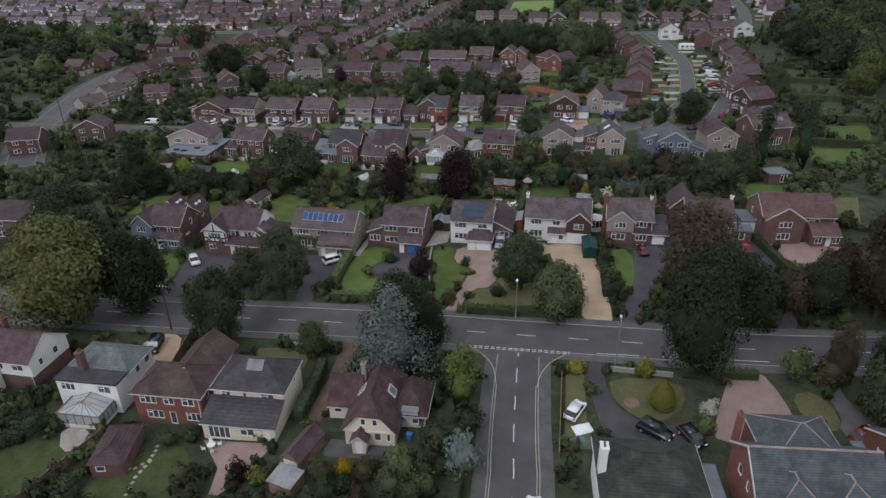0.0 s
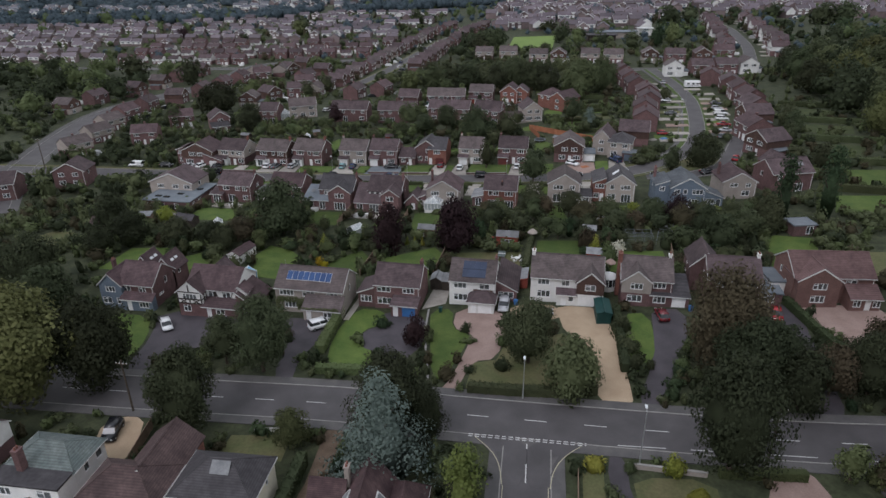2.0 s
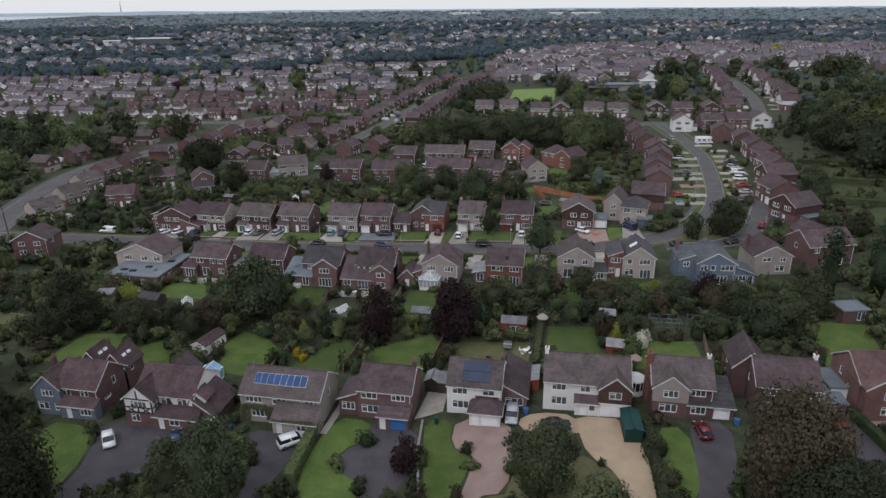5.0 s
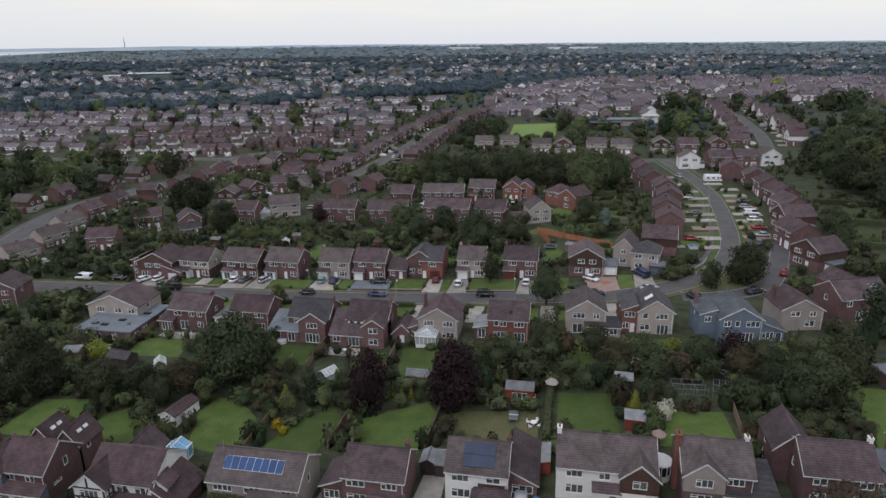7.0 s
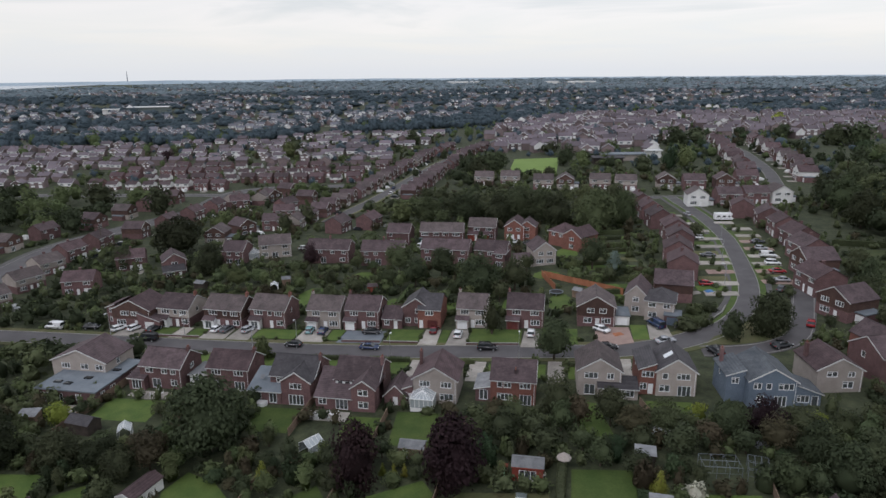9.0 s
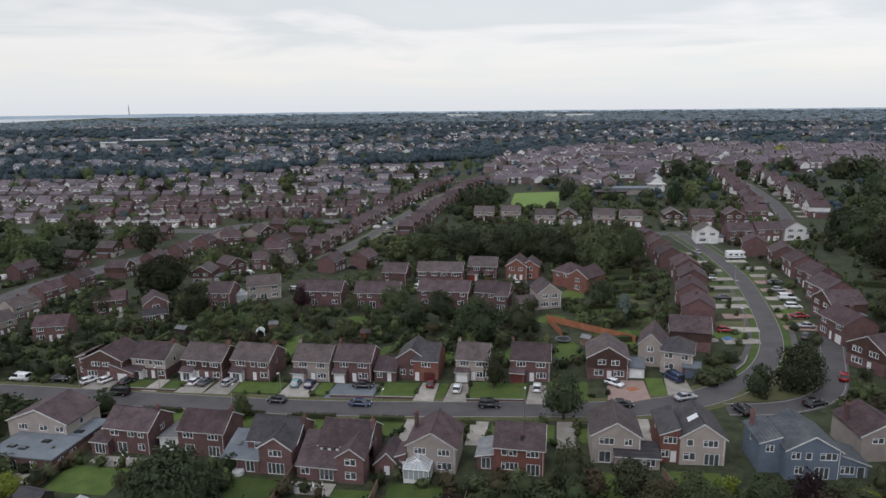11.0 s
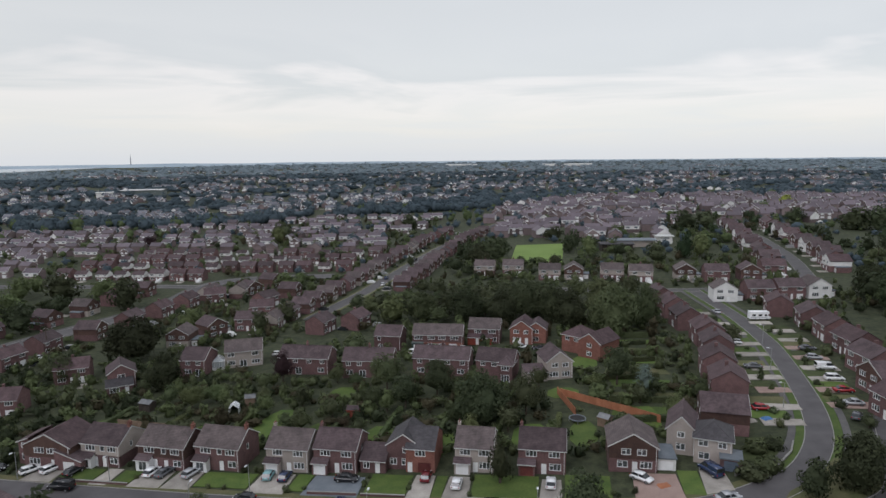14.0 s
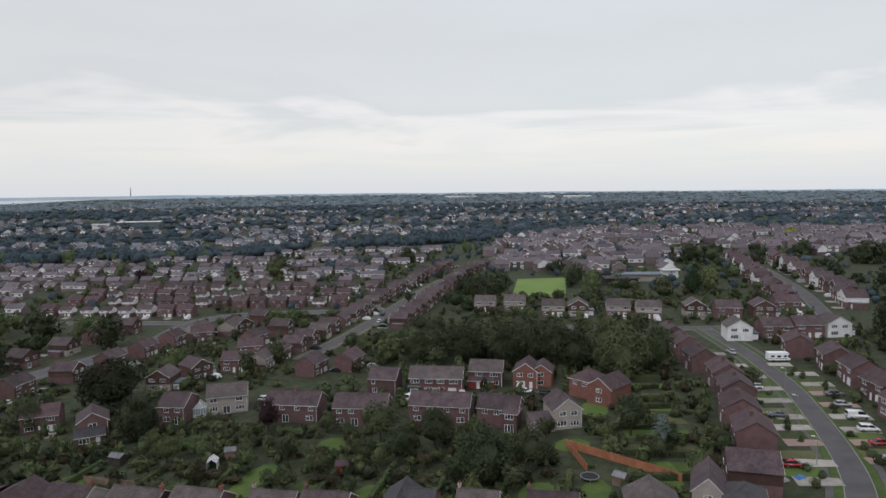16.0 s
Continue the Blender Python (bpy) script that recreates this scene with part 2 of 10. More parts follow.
M_RIDGE = mat("pale_ridge_tile", (0.22, 0.17, 0.15), (0.34, 0.29, 0.27), 1.0, 4.0, 0.9, 0.2, 0.1)
M_FELT = mat("grey_flat_roof_felt", (0.115, 0.135, 0.155), (0.165, 0.185, 0.205), 0.4, 3.0, 0.75, 0.2, 0.1, dirt=0.15)
M_UPVC = mat("white_upvc", (0.70, 0.71, 0.71), (0.80, 0.80, 0.80), 1.0, 5.0, 0.4, 0, 0.05, dirt=0.05)
M_FASCIA = mat("white_fascia_board", (0.44, 0.44, 0.43), (0.60, 0.60, 0.59), 1.0, 5.0, 0.6, 0, 0.15, dirt=0.15)
M_DOOR = mat("painted_door", (0.10, 0.03, 0.03), (0.13, 0.04, 0.035), 1.0, 5.0, 0.5, 0, 0.4, dirt=0.1)
M_BLUEDOOR = mat("blue_garage_door_paint", (0.04, 0.13, 0.32), (0.05, 0.16, 0.38), 1.0, 5.0, 0.45, 0, 0.1, dirt=0.1)
M_GLASS = glass_mat("window_glass")
M_SOLAR = mat("solar_cell_blue", (0.022, 0.055, 0.15), (0.032, 0.075, 0.19), 0.6, 6.0, 0.45, 0, 0.1, dirt=0.08, spec=0.25)
M_SOLARDARK = mat("dark_solar_cell", (0.030, 0.042, 0.075), (0.042, 0.056, 0.095), 0.6, 6.0, 0.4, 0, 0.1, dirt=0.08, spec=0.3)
M_METAL = mat("galvanised_steel", (0.36, 0.37, 0.38), (0.46, 0.47, 0.48), 0.8, 5.0, 0.45, 0, 0.1, metal=0.6)
M_FENCE = mat("weathered_fence_wood", (0.15, 0.105, 0.075), (0.23, 0.165, 0.12), 0.8, 5.0, 0.9, 0.4, 0.2)
M_NEWFENCE = mat("orange_stained_fence_wood", (0.28, 0.112, 0.058), (0.36, 0.152, 0.082), 0.8, 5.0, 0.85, 0.4, 0.12)
M_SHEDROOF = mat("grey_shed_felt", (0.13, 0.135, 0.142), (0.21, 0.215, 0.22), 0.8, 4.0, 0.85, 0.3, 0.3)
M_REDWOOD = mat("red_stained_wood", (0.20, 0.045, 0.03), (0.27, 0.065, 0.045), 0.8, 5.0, 0.8, 0.3, 0.1)
M_GREENSHED = mat("dark_green_panel", (0.007, 0.036, 0.034), (0.013, 0.052, 0.047), 0.8, 5.0, 0.6, 0.2, 0.1)
M_BARK = mat("bark", (0.055, 0.042, 0.032), (0.10, 0.08, 0.062), 2.0, 9.0, 0.95, 0.6, 0.2)
M_TYRE = mat("tyre_rubber", (0.015, 0.015, 0.016), (0.03, 0.03, 0.03), 2.0, 9.0, 0.85, 0.1, 0.1)
M_CARGLASS = mat("car_glass", (0.015, 0.018, 0.02), (0.03, 0.034, 0.038), 1.0, 5.0, 0.06, 0, 0.1, dirt=0.05, spec=0.6)
# lamp covers; on skylights this pale colour paints the mirrored sky
M_LAMP = mat("lamp_plastic_sky_pane", (0.55, 0.58, 0.60), (0.68, 0.70, 0.72), 2.0, 9.0, 0.3, 0, 0.05)
M_WATER = mat("still_water", (0.26, 0.31, 0.36), (0.33, 0.38, 0.43), 0.002, 0.02, 0.25, 0, 0.0, dirt=0.1, spec=0.6)
L_OAK = leaf_mat("dark_broad_leaves", (0.019, 0.025, 0.014), (0.063, 0.074, 0.039))
L_LIME = leaf_mat("lime_green_leaves", (0.05, 0.066, 0.02), (0.15, 0.168, 0.05))
L_OLIVE = leaf_mat("olive_green_leaves", (0.040, 0.046, 0.018), (0.118, 0.122, 0.050))
L_DARK = leaf_mat("very_dark_leaves", (0.014, 0.018, 0.010), (0.044, 0.052, 0.028))
L_LIGHT = leaf_mat("light_green_leaves", (0.040, 0.052, 0.024), (0.108, 0.130, 0.058))
L_YELLOW = leaf_mat("yellow_green_leaves", (0.085, 0.105, 0.02), (0.21, 0.215, 0.045))
L_GOLD = leaf_mat("golden_yellow_leaves", (0.14, 0.12, 0.015), (0.36, 0.27, 0.02), 0.1)
L_PURPLE = leaf_mat("purple_copper_leaves", (0.012, 0.008, 0.010), (0.032, 0.018, 0.020))
L_CEDAR = leaf_mat("blue_grey_needles", (0.062, 0.086, 0.076), (0.150, 0.190, 0.170), 0.1, 0.1)
L_BROWN = leaf_mat("brown_green_leaves", (0.025, 0.023, 0.014), (0.070, 0.060, 0.036))
L_CONIFER = leaf_mat("dark_conifer_needles", (0.016, 0.028, 0.016), (0.042, 0.062, 0.030))
L_BLOSSOM = leaf_mat("white_blossom", (0.10, 0.12, 0.06), (0.65, 0.62, 0.55), 0.1)
L_HEDGE = leaf_mat("clipped_hedge_leaves", (0.031, 0.041, 0.021), (0.081, 0.097, 0.048))
# leaves far off: blue of the haze painted into the leaf colours
L_FAR = leaf_mat("hazed_far_leaves", (0.027, 0.041, 0.050), (0.078, 0.108, 0.122), spot=0.2)
L_DISTANT = leaf_mat("hazed_distant_leaves", (0.10, 0.13, 0.148), (0.15, 0.182, 0.20), spot=0.12)
# hills on the horizon: their pale blue-grey is painted haze
M_DISTANCE = mat("hazed_hills", (0.27, 0.335, 0.385), (0.34, 0.41, 0.46), 0.004, 0.02, 0.95, 0, 0, dirt=0.05)


# ---- tools ----
def g(x, y):
    """Height of the ground."""
    r2 = x * x + (y - 150) ** 2
    return 0.5 + 0.0445 * 150 * math.tanh(x / 150) * math.exp(-r2 / 810000.0) + 3.4 * math.tanh(y / 500)


def box(x0, x1, y0, y1, z0, z1):
    v = [(x0, y0, z0), (x1, y0, z0), (x1, y1, z0), (x0, y1, z0), (x0, y0, z1), (x1, y0, z1), (x1, y1, z1), (x0, y1, z1)]
    return v, [(3, 2, 1, 0), (4, 5, 6, 7), (0, 1, 5, 4), (1, 2, 6, 5), (2, 3, 7, 6), (3, 0, 4, 7)]


def prism(profile, b0, b1, axis):
    """A profile of (a, z) points pushed from b0 to b1; axis: the one along which it is pushed."""
    n = len(profile)
    v = [((b, a, z) if axis == "x" else (a, b, z)) for b in (b0, b1) for a, z in profile]
    f = [tuple(range(n)), tuple(range(2 * n - 1, n - 1, -1))] + [(i, n + i, n + (i + 1) % n, (i + 1) % n) for i in range(n)]
    return v, f


def tube(p0, p1, r0, r1, n=8):
    a, b = Vector(p0), Vector(p1)
    q = (b - a).to_track_quat("Z", "Y")
    v = []
    for c, r in ((a, r0), (b, r1)):
        for i in range(n):
            t = 2 * math.pi * i / n
            v.append(tuple(c + q @ Vector((r * math.cos(t), r * math.sin(t), 0))))
    return v, [tuple(range(n - 1, -1, -1)), tuple(range(n, 2 * n))] + [(i, (i + 1) % n, n + (i + 1) % n, n + i) for i in range(n)]


def join(shapes):
    v, f = [], []
    for sv, sf in shapes:
        k = len(v)
        v += list(sv)
        f += [tuple(i + k for i in q) for q in sf]
    return v, f


def move(shape, m):
    return [tuple(m @ Vector(p)) for p in shape[0]], shape[1]


def mesh(name, shape, material, smooth=False, fix=True):
    me = bpy.data.meshes.new(name)
    me.from_pydata(shape[0], [], shape[1])
    if fix:
        bm = bmesh.new()
        bm.from_mesh(me)
        bmesh.ops.recalc_face_normals(bm, faces=bm.faces)
        bm.to_mesh(me)
        bm.free()
    me.materials.append(material)
    if smooth:
        me.polygons.foreach_set("use_smooth", [True] * len(me.polygons))
    me.update()
    return me


def part(name, shape, material, parent, label="", m=None, smooth=False):
    ob = new(name, mesh(name, shape, material, smooth))
    ob.parent = parent
    if m is not None:
        ob.matrix_basis = m
    if label:
        ob["label"] = label
    return ob


def placed(name, me, parent, m):
    ob = new(name, me)
    ob.parent = parent
    ob.matrix_basis = m
    return ob


def thing(name, x, y, ang=0, label="", category="", group="", dz=0.0):
    ob = new(name)
    ob.matrix_basis = pose(x, y, g(x, y) + dz, 0, 0, ang)
    return tagged(ob, label, category, group)


TAKEN = []       # discs that hold houses, cars and roads: (x, y, r)
LAWNS = []       # polygons of grass and drives


def chaikin(pts, n=2, closed=True):
    for _ in range(n):
        res = []
        k = len(pts)
        for i in range(k if closed else k - 1):
            a, b = pts[i], pts[(i + 1) % k]
            res += [(0.75 * a[0] + 0.25 * b[0], 0.75 * a[1] + 0.25 * b[1]), (0.25 * a[0] + 0.75 * b[0], 0.25 * a[1] + 0.75 * b[1])]
        pts = res if closed else [pts[0]] + res + [pts[-1]]
    return pts


def patch(name, pts, material, lift, label="", smooth=1, category="", keep=True):
    """A flat area that lies on the ground."""
    if keep:
        LAWNS.append(pts)
    pts = chaikin(pts, smooth) if smooth else pts
    v = [(x, y, g(x, y) + lift) for x, y in pts]
    k = len(v)
    v += [(x, y, z - 0.25) for x, y, z in v]
    f = [tuple(range(k))] + [(i, k + i, k + (i + 1) % k, (i + 1) % k) for i in range(k)]
    ob = new(name, mesh(name, (v, f), material))
    return tagged(ob, label, category or name.split("_")[0], kind="structure")


def offset(pts, d):
    res = []
    for i, p in enumerate(pts):
        a, b = pts[max(i - 1, 0)], pts[min(i + 1, len(pts) - 1)]
        dx_, dy_ = b[0] - a[0], b[1] - a[1]
        s = math.hypot(dx_, dy_) or 1.0
        res.append((p[0] - dy_ / s * d, p[1] + dx_ / s * d))
    return res


def ribbon(pts, d0, d1, lift, thick=0.3):
    """A strip between the offsets d0 and d1 (to the left of the way) of a line."""
    a, b = offset(pts, d0), offset(pts, d1)
    k = len(pts)
    v = [(x, y, g(x, y) + lift) for x, y in a + b] + [(x, y, g(x, y) + lift - thick) for x, y in a + b]
    f = []
    for i in range(k - 1):
        f += [(i, i + 1, k + i + 1, k + i), (i, 2 * k + i, 2 * k + i + 1, i + 1), (k + i, k + i + 1, 3 * k + i + 1, 3 * k + i)]
    f += [(0, k, 3 * k, 2 * k), (k - 1, 3 * k - 1, 4 * k - 1, 2 * k - 1)]
    return v, f


def dense(pts, step=3.0):
    res = [pts[0]]
    for a, b in zip(pts, pts[1:]):
        n = max(1, int(math.hypot(b[0] - a[0], b[1] - a[1]) / step))
        res += [(a[0] + (b[0] - a[0]) * i / n, a[1] + (b[1] - a[1]) * i / n) for i in range(1, n + 1)]
    return res


def inside(x, y, poly):
    c, j = False, len(poly) - 1
    for i in range(len(poly)):
        if (poly[i][1] > y) != (poly[j][1] > y) and x < (poly[j][0] - poly[i][0]) * (y - poly[i][1]) / (poly[j][1] - poly[i][1]) + poly[i][0]:
            c = not c
        j = i
    return c


def free(x, y, r):
    return all((x - a) ** 2 + (y - b) ** 2 > (r * 0.6 + c) ** 2 for a, b, c in TAKEN) and not any(inside(x, y, p) for p in LAWNS)


# ---- ground and roads ----
def ground_sheet():
    xs = sorted({*(range(-240, 241, 12)), *(s * round(240 * 1.28 ** i) for i in range(1, 13) for s in (-1, 1))})
    ys = sorted({*(range(-60, 481, 12)), *(round(480 * 1.22 ** i) for i in range(1, 13)), -300, -900, -2500, -4500})
    xs = [x for x in xs if abs(x) < 4900] + [-4900, 4900]
    ys = [y for y in ys if y < 4890] + [4900]
    xs, ys = sorted(set(xs)), sorted(set(ys))
    v = [(x, y, g(x, y)) for y in ys for x in xs]
    n = len(xs)
    f = [(j * n + i, j * n + i + 1, (j + 1) * n + i + 1, (j + 1) * n + i) for j in range(len(ys) - 1) for i in range(n - 1)]
    ob = new("ground", mesh("ground", (v, f), M_GROUND, True))
    return tagged(ob, "dark green garden ground with grass and soil", "ground", kind="structure")


ground_sheet()


def road(name, pts, w, label, mat_=None, kerb=True, verge=1.8, smooth=2, z=0.05, green=False, turf=None):
    pts = dense(chaikin(pts, smooth, False) if smooth else pts, 4)
    ob = new(name, mesh(name, ribbon(pts, -w / 2, w / 2, z), mat_ or M_ROAD))
    tagged(ob, label, "road", kind="structure")
    for p in pts:
        TAKEN.append((*p, w / 2 + (verge if kerb else 0)))
    if kerb:
        for side in (-1, 1):
            k = new("kerb", mesh("kerb", ribbon(pts, side * (w / 2), side * (w / 2 + 0.16), 0.13), M_KERB))
            tagged(k, "pale concrete kerb along the road", "kerb", kind="structure")
            if verge:
                word = "verge" if green else "pavement"
                p_ = new(word, mesh(word, ribbon(pts, side * (w / 2 + 0.16), side * (w / 2 + verge), 0.115), (turf or M_DRY) if green else M_PAVE))
                tagged(p_, "strip of worn grass beside the road" if green else "grey tarmac pavement beside the road", "verge" if green else "pavement", kind="structure")
    return pts


def dashes(pts, d, length, gap, wide, parent_label, material=None, start=0.0, lift=0.066):
    """Painted marks along the offset d of a line."""
    line = offset(pts, d)
    shapes, s = [], 0.0
    step = length + gap
    for a, b in zip(line, line[1:]):
        L = math.hypot(b[0] - a[0], b[1] - a[1])
        if length > 50:
            spans = [(0.0, 1.0)]
        else:
            k0, k1 = int((s - start) // step), int((s + L - start) // step)
            spans = [((start + k * step - s) / L, (start + k * step + length - s) / L) for k in range(max(k0, 0), k1 + 1)]
        for t0, t1 in spans:
            t0, t1 = max(0.0, t0), min(1.0, t1)
            if (t1 - t0) * L > 0.02:
                shapes.append(ribbon([(a[0] + (b[0] - a[0]) * t, a[1] + (b[1] - a[1]) * t) for t in (t0, t1)], -wide / 2, wide / 2, lift, 0.012))
        s += L
    ob = new("road_marking", mesh("road_marking", join(shapes), material or M_WHITEPAINT))
    return tagged(ob, parent_label, "road marking", kind="structure")


main_line = road("road_main", [(-260, 76), (-150, 82), (-90, 84.2), (-58, 85), (-30, 86), (0, 85.2), (30, 85), (50, 86.5), (90, 90), (160, 99), (260, 112)], 7.6, "grey asphalt main road with worn white marks")
side_line = road("road_side", [(-0.6, -40), (-1.2, 0), (-2.0, 54), (-2.8, 62), (-3.3, 72), (-3.6, 81.5)], 6.0, "grey asphalt side road with a dashed centre line", z=0.056)
road("road_street", [(-190, 186), (-140, 188), (-104, 187.3), (-66, 186.3), (-42, 187), (-14, 189), (2, 189.6), (14, 193), (24, 199.5), (30, 206)], 6.4, "grey asphalt estate street between houses", green=True)
bend_line = road("road_bend", [(27, 202.5), (32.5, 208.6), (38.4, 220), (42.2, 234), (44.6, 250), (46.6, 268), (48.0, 284), (47.8, 299), (46.8, 315), (45.2, 331), (43.0, 346), (41.0, 361)], 4.9, "narrow asphalt street that bends uphill", z=0.058, verge=1.7, green=True, turf=M_LAWN)
for side in (-1, 1):
    walkway = new("pavement", mesh("pavement", ribbon([q for q in bend_line if q[1] > 206], side * 4.2, side * 5.6, 0.118), M_PAVE))
    tagged(walkway, "grey pavement behind the grass verge", "pavement", kind="structure")
road("road_spur", [(22, 191.2), (28, 191.3), (36, 193.5), (43, 199), (47, 208), (51, 220), (55, 232)], 4.4, "narrow asphalt spur road", z=0.045, verge=0.6)
road("road_top", [(-20, 368), (20, 362), (38, 361), (60, 362), (90, 370), (94, 391), (103, 436), (108, 488), (112, 532), (107, 575), (90, 645)], 6.0, "asphalt street on the hill", z=0.052, verge=0)
road("road_left", [(-150, 150), (-168, 175), (-185, 215), (-196, 250), (-198, 272), (-192, 292), (-184, 316), (-178, 338), (-182, 360), (-184, 376), (-177, 391), (-160, 399), (-128, 404)], 7.6, "wide asphalt road on the edge of the estate", verge=2.5)
road("road_mid", [(-106, 316), (-103, 336), (-99.5, 360), (-96.5, 400), (-95, 430), (-92, 470), (-86, 525), (-70, 611), (-60, 660)], 6.0, "straight asphalt street between rows of houses", verge=1.6, green=True)
road("road_estate", [(-186, 374), (-212, 373), (-262, 366), (-330, 360)], 5.6, "asphalt street through the terraced estate", z=0.045, verge=1.4)
dashes(main_line, 0, 3.0, 5.0, 0.12, "worn white centre dashes on the main road")
dashes([p for p in side_line if p[1] < 73], 0, 3.2, 2.8, 0.14, "white centre dashes on the side road")
dashes([p for p in side_line if p[1] < 73.5], -2.75, 99, 0, 0.09, "yellow line along the kerb", M_YELLOW)
dashes([p for p in side_line if p[1] < 73.5], 2.75, 99, 0, 0.09, "yellow line along the kerb", M_YELLOW)
dashes([(-11.5, 81.35), (4.0, 81.2)], 0.25, 0.6, 0.3, 0.14, "white give way dashes across the junction", lift=0.15)
dashes([(-11.5, 81.35), (4.0, 81.2)], -0.15, 0.6, 0.3, 0.14, "white give way dashes across the junction", lift=0.15)
dashes([(8, 81.7), (60, 83.2)], 0, 6.0, 3.0, 0.12, "worn white edge dashes on the main road")
# flared mouth of the side road
for s_, pts_ in (("W", [(-11.3, 81.5), (-8.6, 79.2), (-7.0, 76.6), (-6.4, 73), (-3.5, 73), (-3.5, 82)]), ("E", [(4.0, 81.4), (1.3, 79.0), (-0.1, 76.2), (-0.5, 73), (-3.4, 73), (-3.4, 82)])):
    mouth = patch("road_mouth", pts_, M_ROAD, 0.14, "asphalt mouth of the side road", 1, "road")
    for q in mouth.data.vertices:
        q.co.z -= 0.076 * max(0.0, min(1.0, (75.5 - q.co.y) / 2.0))
dashes(dense(chaikin([(-10.6, 81.0), (-8.3, 78.9), (-6.9, 76.4), (-6.3, 73)], 2, False), 1), 0.12, 99, 0, 0.1, "yellow line round the corner", M_YELLOW, lift=0.15)
dashes(dense(chaikin([(3.3, 81.0), (1.1, 78.8), (-0.2, 76.1), (-0.5, 73)], 2, False), 1), 0.12, 99, 0, 0.1, "yellow line round the corner", M_YELLOW, lift=0.15)
dashes([(-3.35, 73.6), (-3.6, 80.5)], 0, 3.2, 2.8, 0.14, "white centre dashes on the side road", lift=0.15)


# ---- houses ----
def plate(L, H, holes, y0, y1, bottom=0.0):
    """A board from y0 to y1 with rectangular holes (x0, x1, z0, z1), as one closed mesh."""
    us = sorted({0.0, L, *[q for h_ in holes for q in h_[:2]]})
    zs = sorted({bottom, H, *[q for h_ in holes for q in h_[2:]]})
    nu, nz = len(us) - 1, len(zs) - 1
    solid = [[not any(h_[0] < (us[i] + us[i + 1]) / 2 < h_[1] and h_[2] < (zs[j] + zs[j + 1]) / 2 < h_[3] for h_ in holes) for j in range(nz)] for i in range(nu)]
    at = lambda i, j, k: (i * (nz + 1) + j) * 2 + k
    v = [(us[i], y, zs[j]) for i in range(nu + 1) for j in range(nz + 1) for y in (y0, y1)]
    f = []
    full = lambda i, j: 0 <= i < nu and 0 <= j < nz and solid[i][j]
    for i in range(nu):
        for j in range(nz):
            if not solid[i][j]:
                continue
            f += [(at(i, j, 0), at(i + 1, j, 0), at(i + 1, j + 1, 0), at(i, j + 1, 0)), (at(i, j, 1), at(i, j + 1, 1), at(i + 1, j + 1, 1), at(i + 1, j, 1))]
            if not full(i - 1, j):
                f.append((at(i, j, 0), at(i, j + 1, 0), at(i, j + 1, 1), at(i, j, 1)))
            if not full(i + 1, j):
                f.append((at(i + 1, j, 0), at(i + 1, j, 1), at(i + 1, j + 1, 1), at(i + 1, j + 1, 0)))
            if not full(i, j - 1):
                f.append((at(i, j, 0), at(i, j, 1), at(i + 1, j, 1), at(i + 1, j, 0)))
            if not full(i, j + 1):
                f.append((at(i, j + 1, 0), at(i + 1, j + 1, 0), at(i + 1, j + 1, 1), at(i, j + 1, 1)))
    used = sorted({i for q in f for i in q})
    idx = {o: k for k, o in enumerate(used)}
    return [v[o] for o in used], [tuple(idx[i] for i in q) for q in f]


def weld(shape):
    """Joins corners that coincide."""
    seen, idx, v = {}, [], []
    for p in shape[0]:
        key = tuple(round(c, 3) for c in p)
        if key not in seen:
            seen[key] = len(v)
            v.append(p)
        idx.append(seen[key])
    return v, [q for q in (tuple(dict.fromkeys(idx[i] for i in f)) for f in shape[1]) if len(q) > 2]


def window_meshes(w, h, kind, cache={}):
    """Frame and pane of a window or patio door, shared between alike ones."""
    key = (round(w, 2), round(h, 2), kind)
    if key not in cache:
        b, n = 0.1, max(1, round(w / 0.8))
        holes = []
        for i in range(n):
            x0, x1 = (b if i == 0 else w * i / n + 0.045), (w - b if i == n - 1 else w * (i + 1) / n - 0.045)
            if kind == "w" and i == 0 and n > 1 and h < 1.6:
                holes += [(x0, x1, b, h * 0.66), (x0, x1, h * 0.66 + 0.08, h - b)]
            else:
                holes.append((x0, x1, b, h - b))
        fr = plate(w, h, holes, -0.03, 0.05)
        fr = ([(x - w / 2, y, z) for x, y, z in fr[0]], fr[1])
        cache[key] = (mesh("window", fr, M_UPVC), mesh("pane", ([(-w / 2 + b, 0.03, b), (w / 2 - b, 0.03, b), (w / 2 - b, 0.03, h - b), (-w / 2 + b, 0.03, h - b)], [(0, 1, 2, 3)]), M_GLASS, fix=False))
    return cache[key]


FAR_KINDS = []      # filled while the houses of the farther streets are built: their windows are one piece


def glazed(fr, pn, cache={}):
    """Frame and pane as one mesh with two materials."""
    if fr.name not in cache:
        me = bpy.data.meshes.new("window")
        v = [tuple(q.co) for q in fr.vertices] + [tuple(q.co) for q in pn.vertices]
        k = len(fr.vertices)
        me.from_pydata(v, [], [tuple(q.vertices) for q in fr.polygons] + [tuple(i + k for i in q.vertices) for q in pn.polygons])
        me.materials.append(M_UPVC)
        me.materials.append(M_GLASS)
        me.polygons[len(me.polygons) - 1].material_index = 1
        cache[fr.name] = me
    return cache[fr.name]


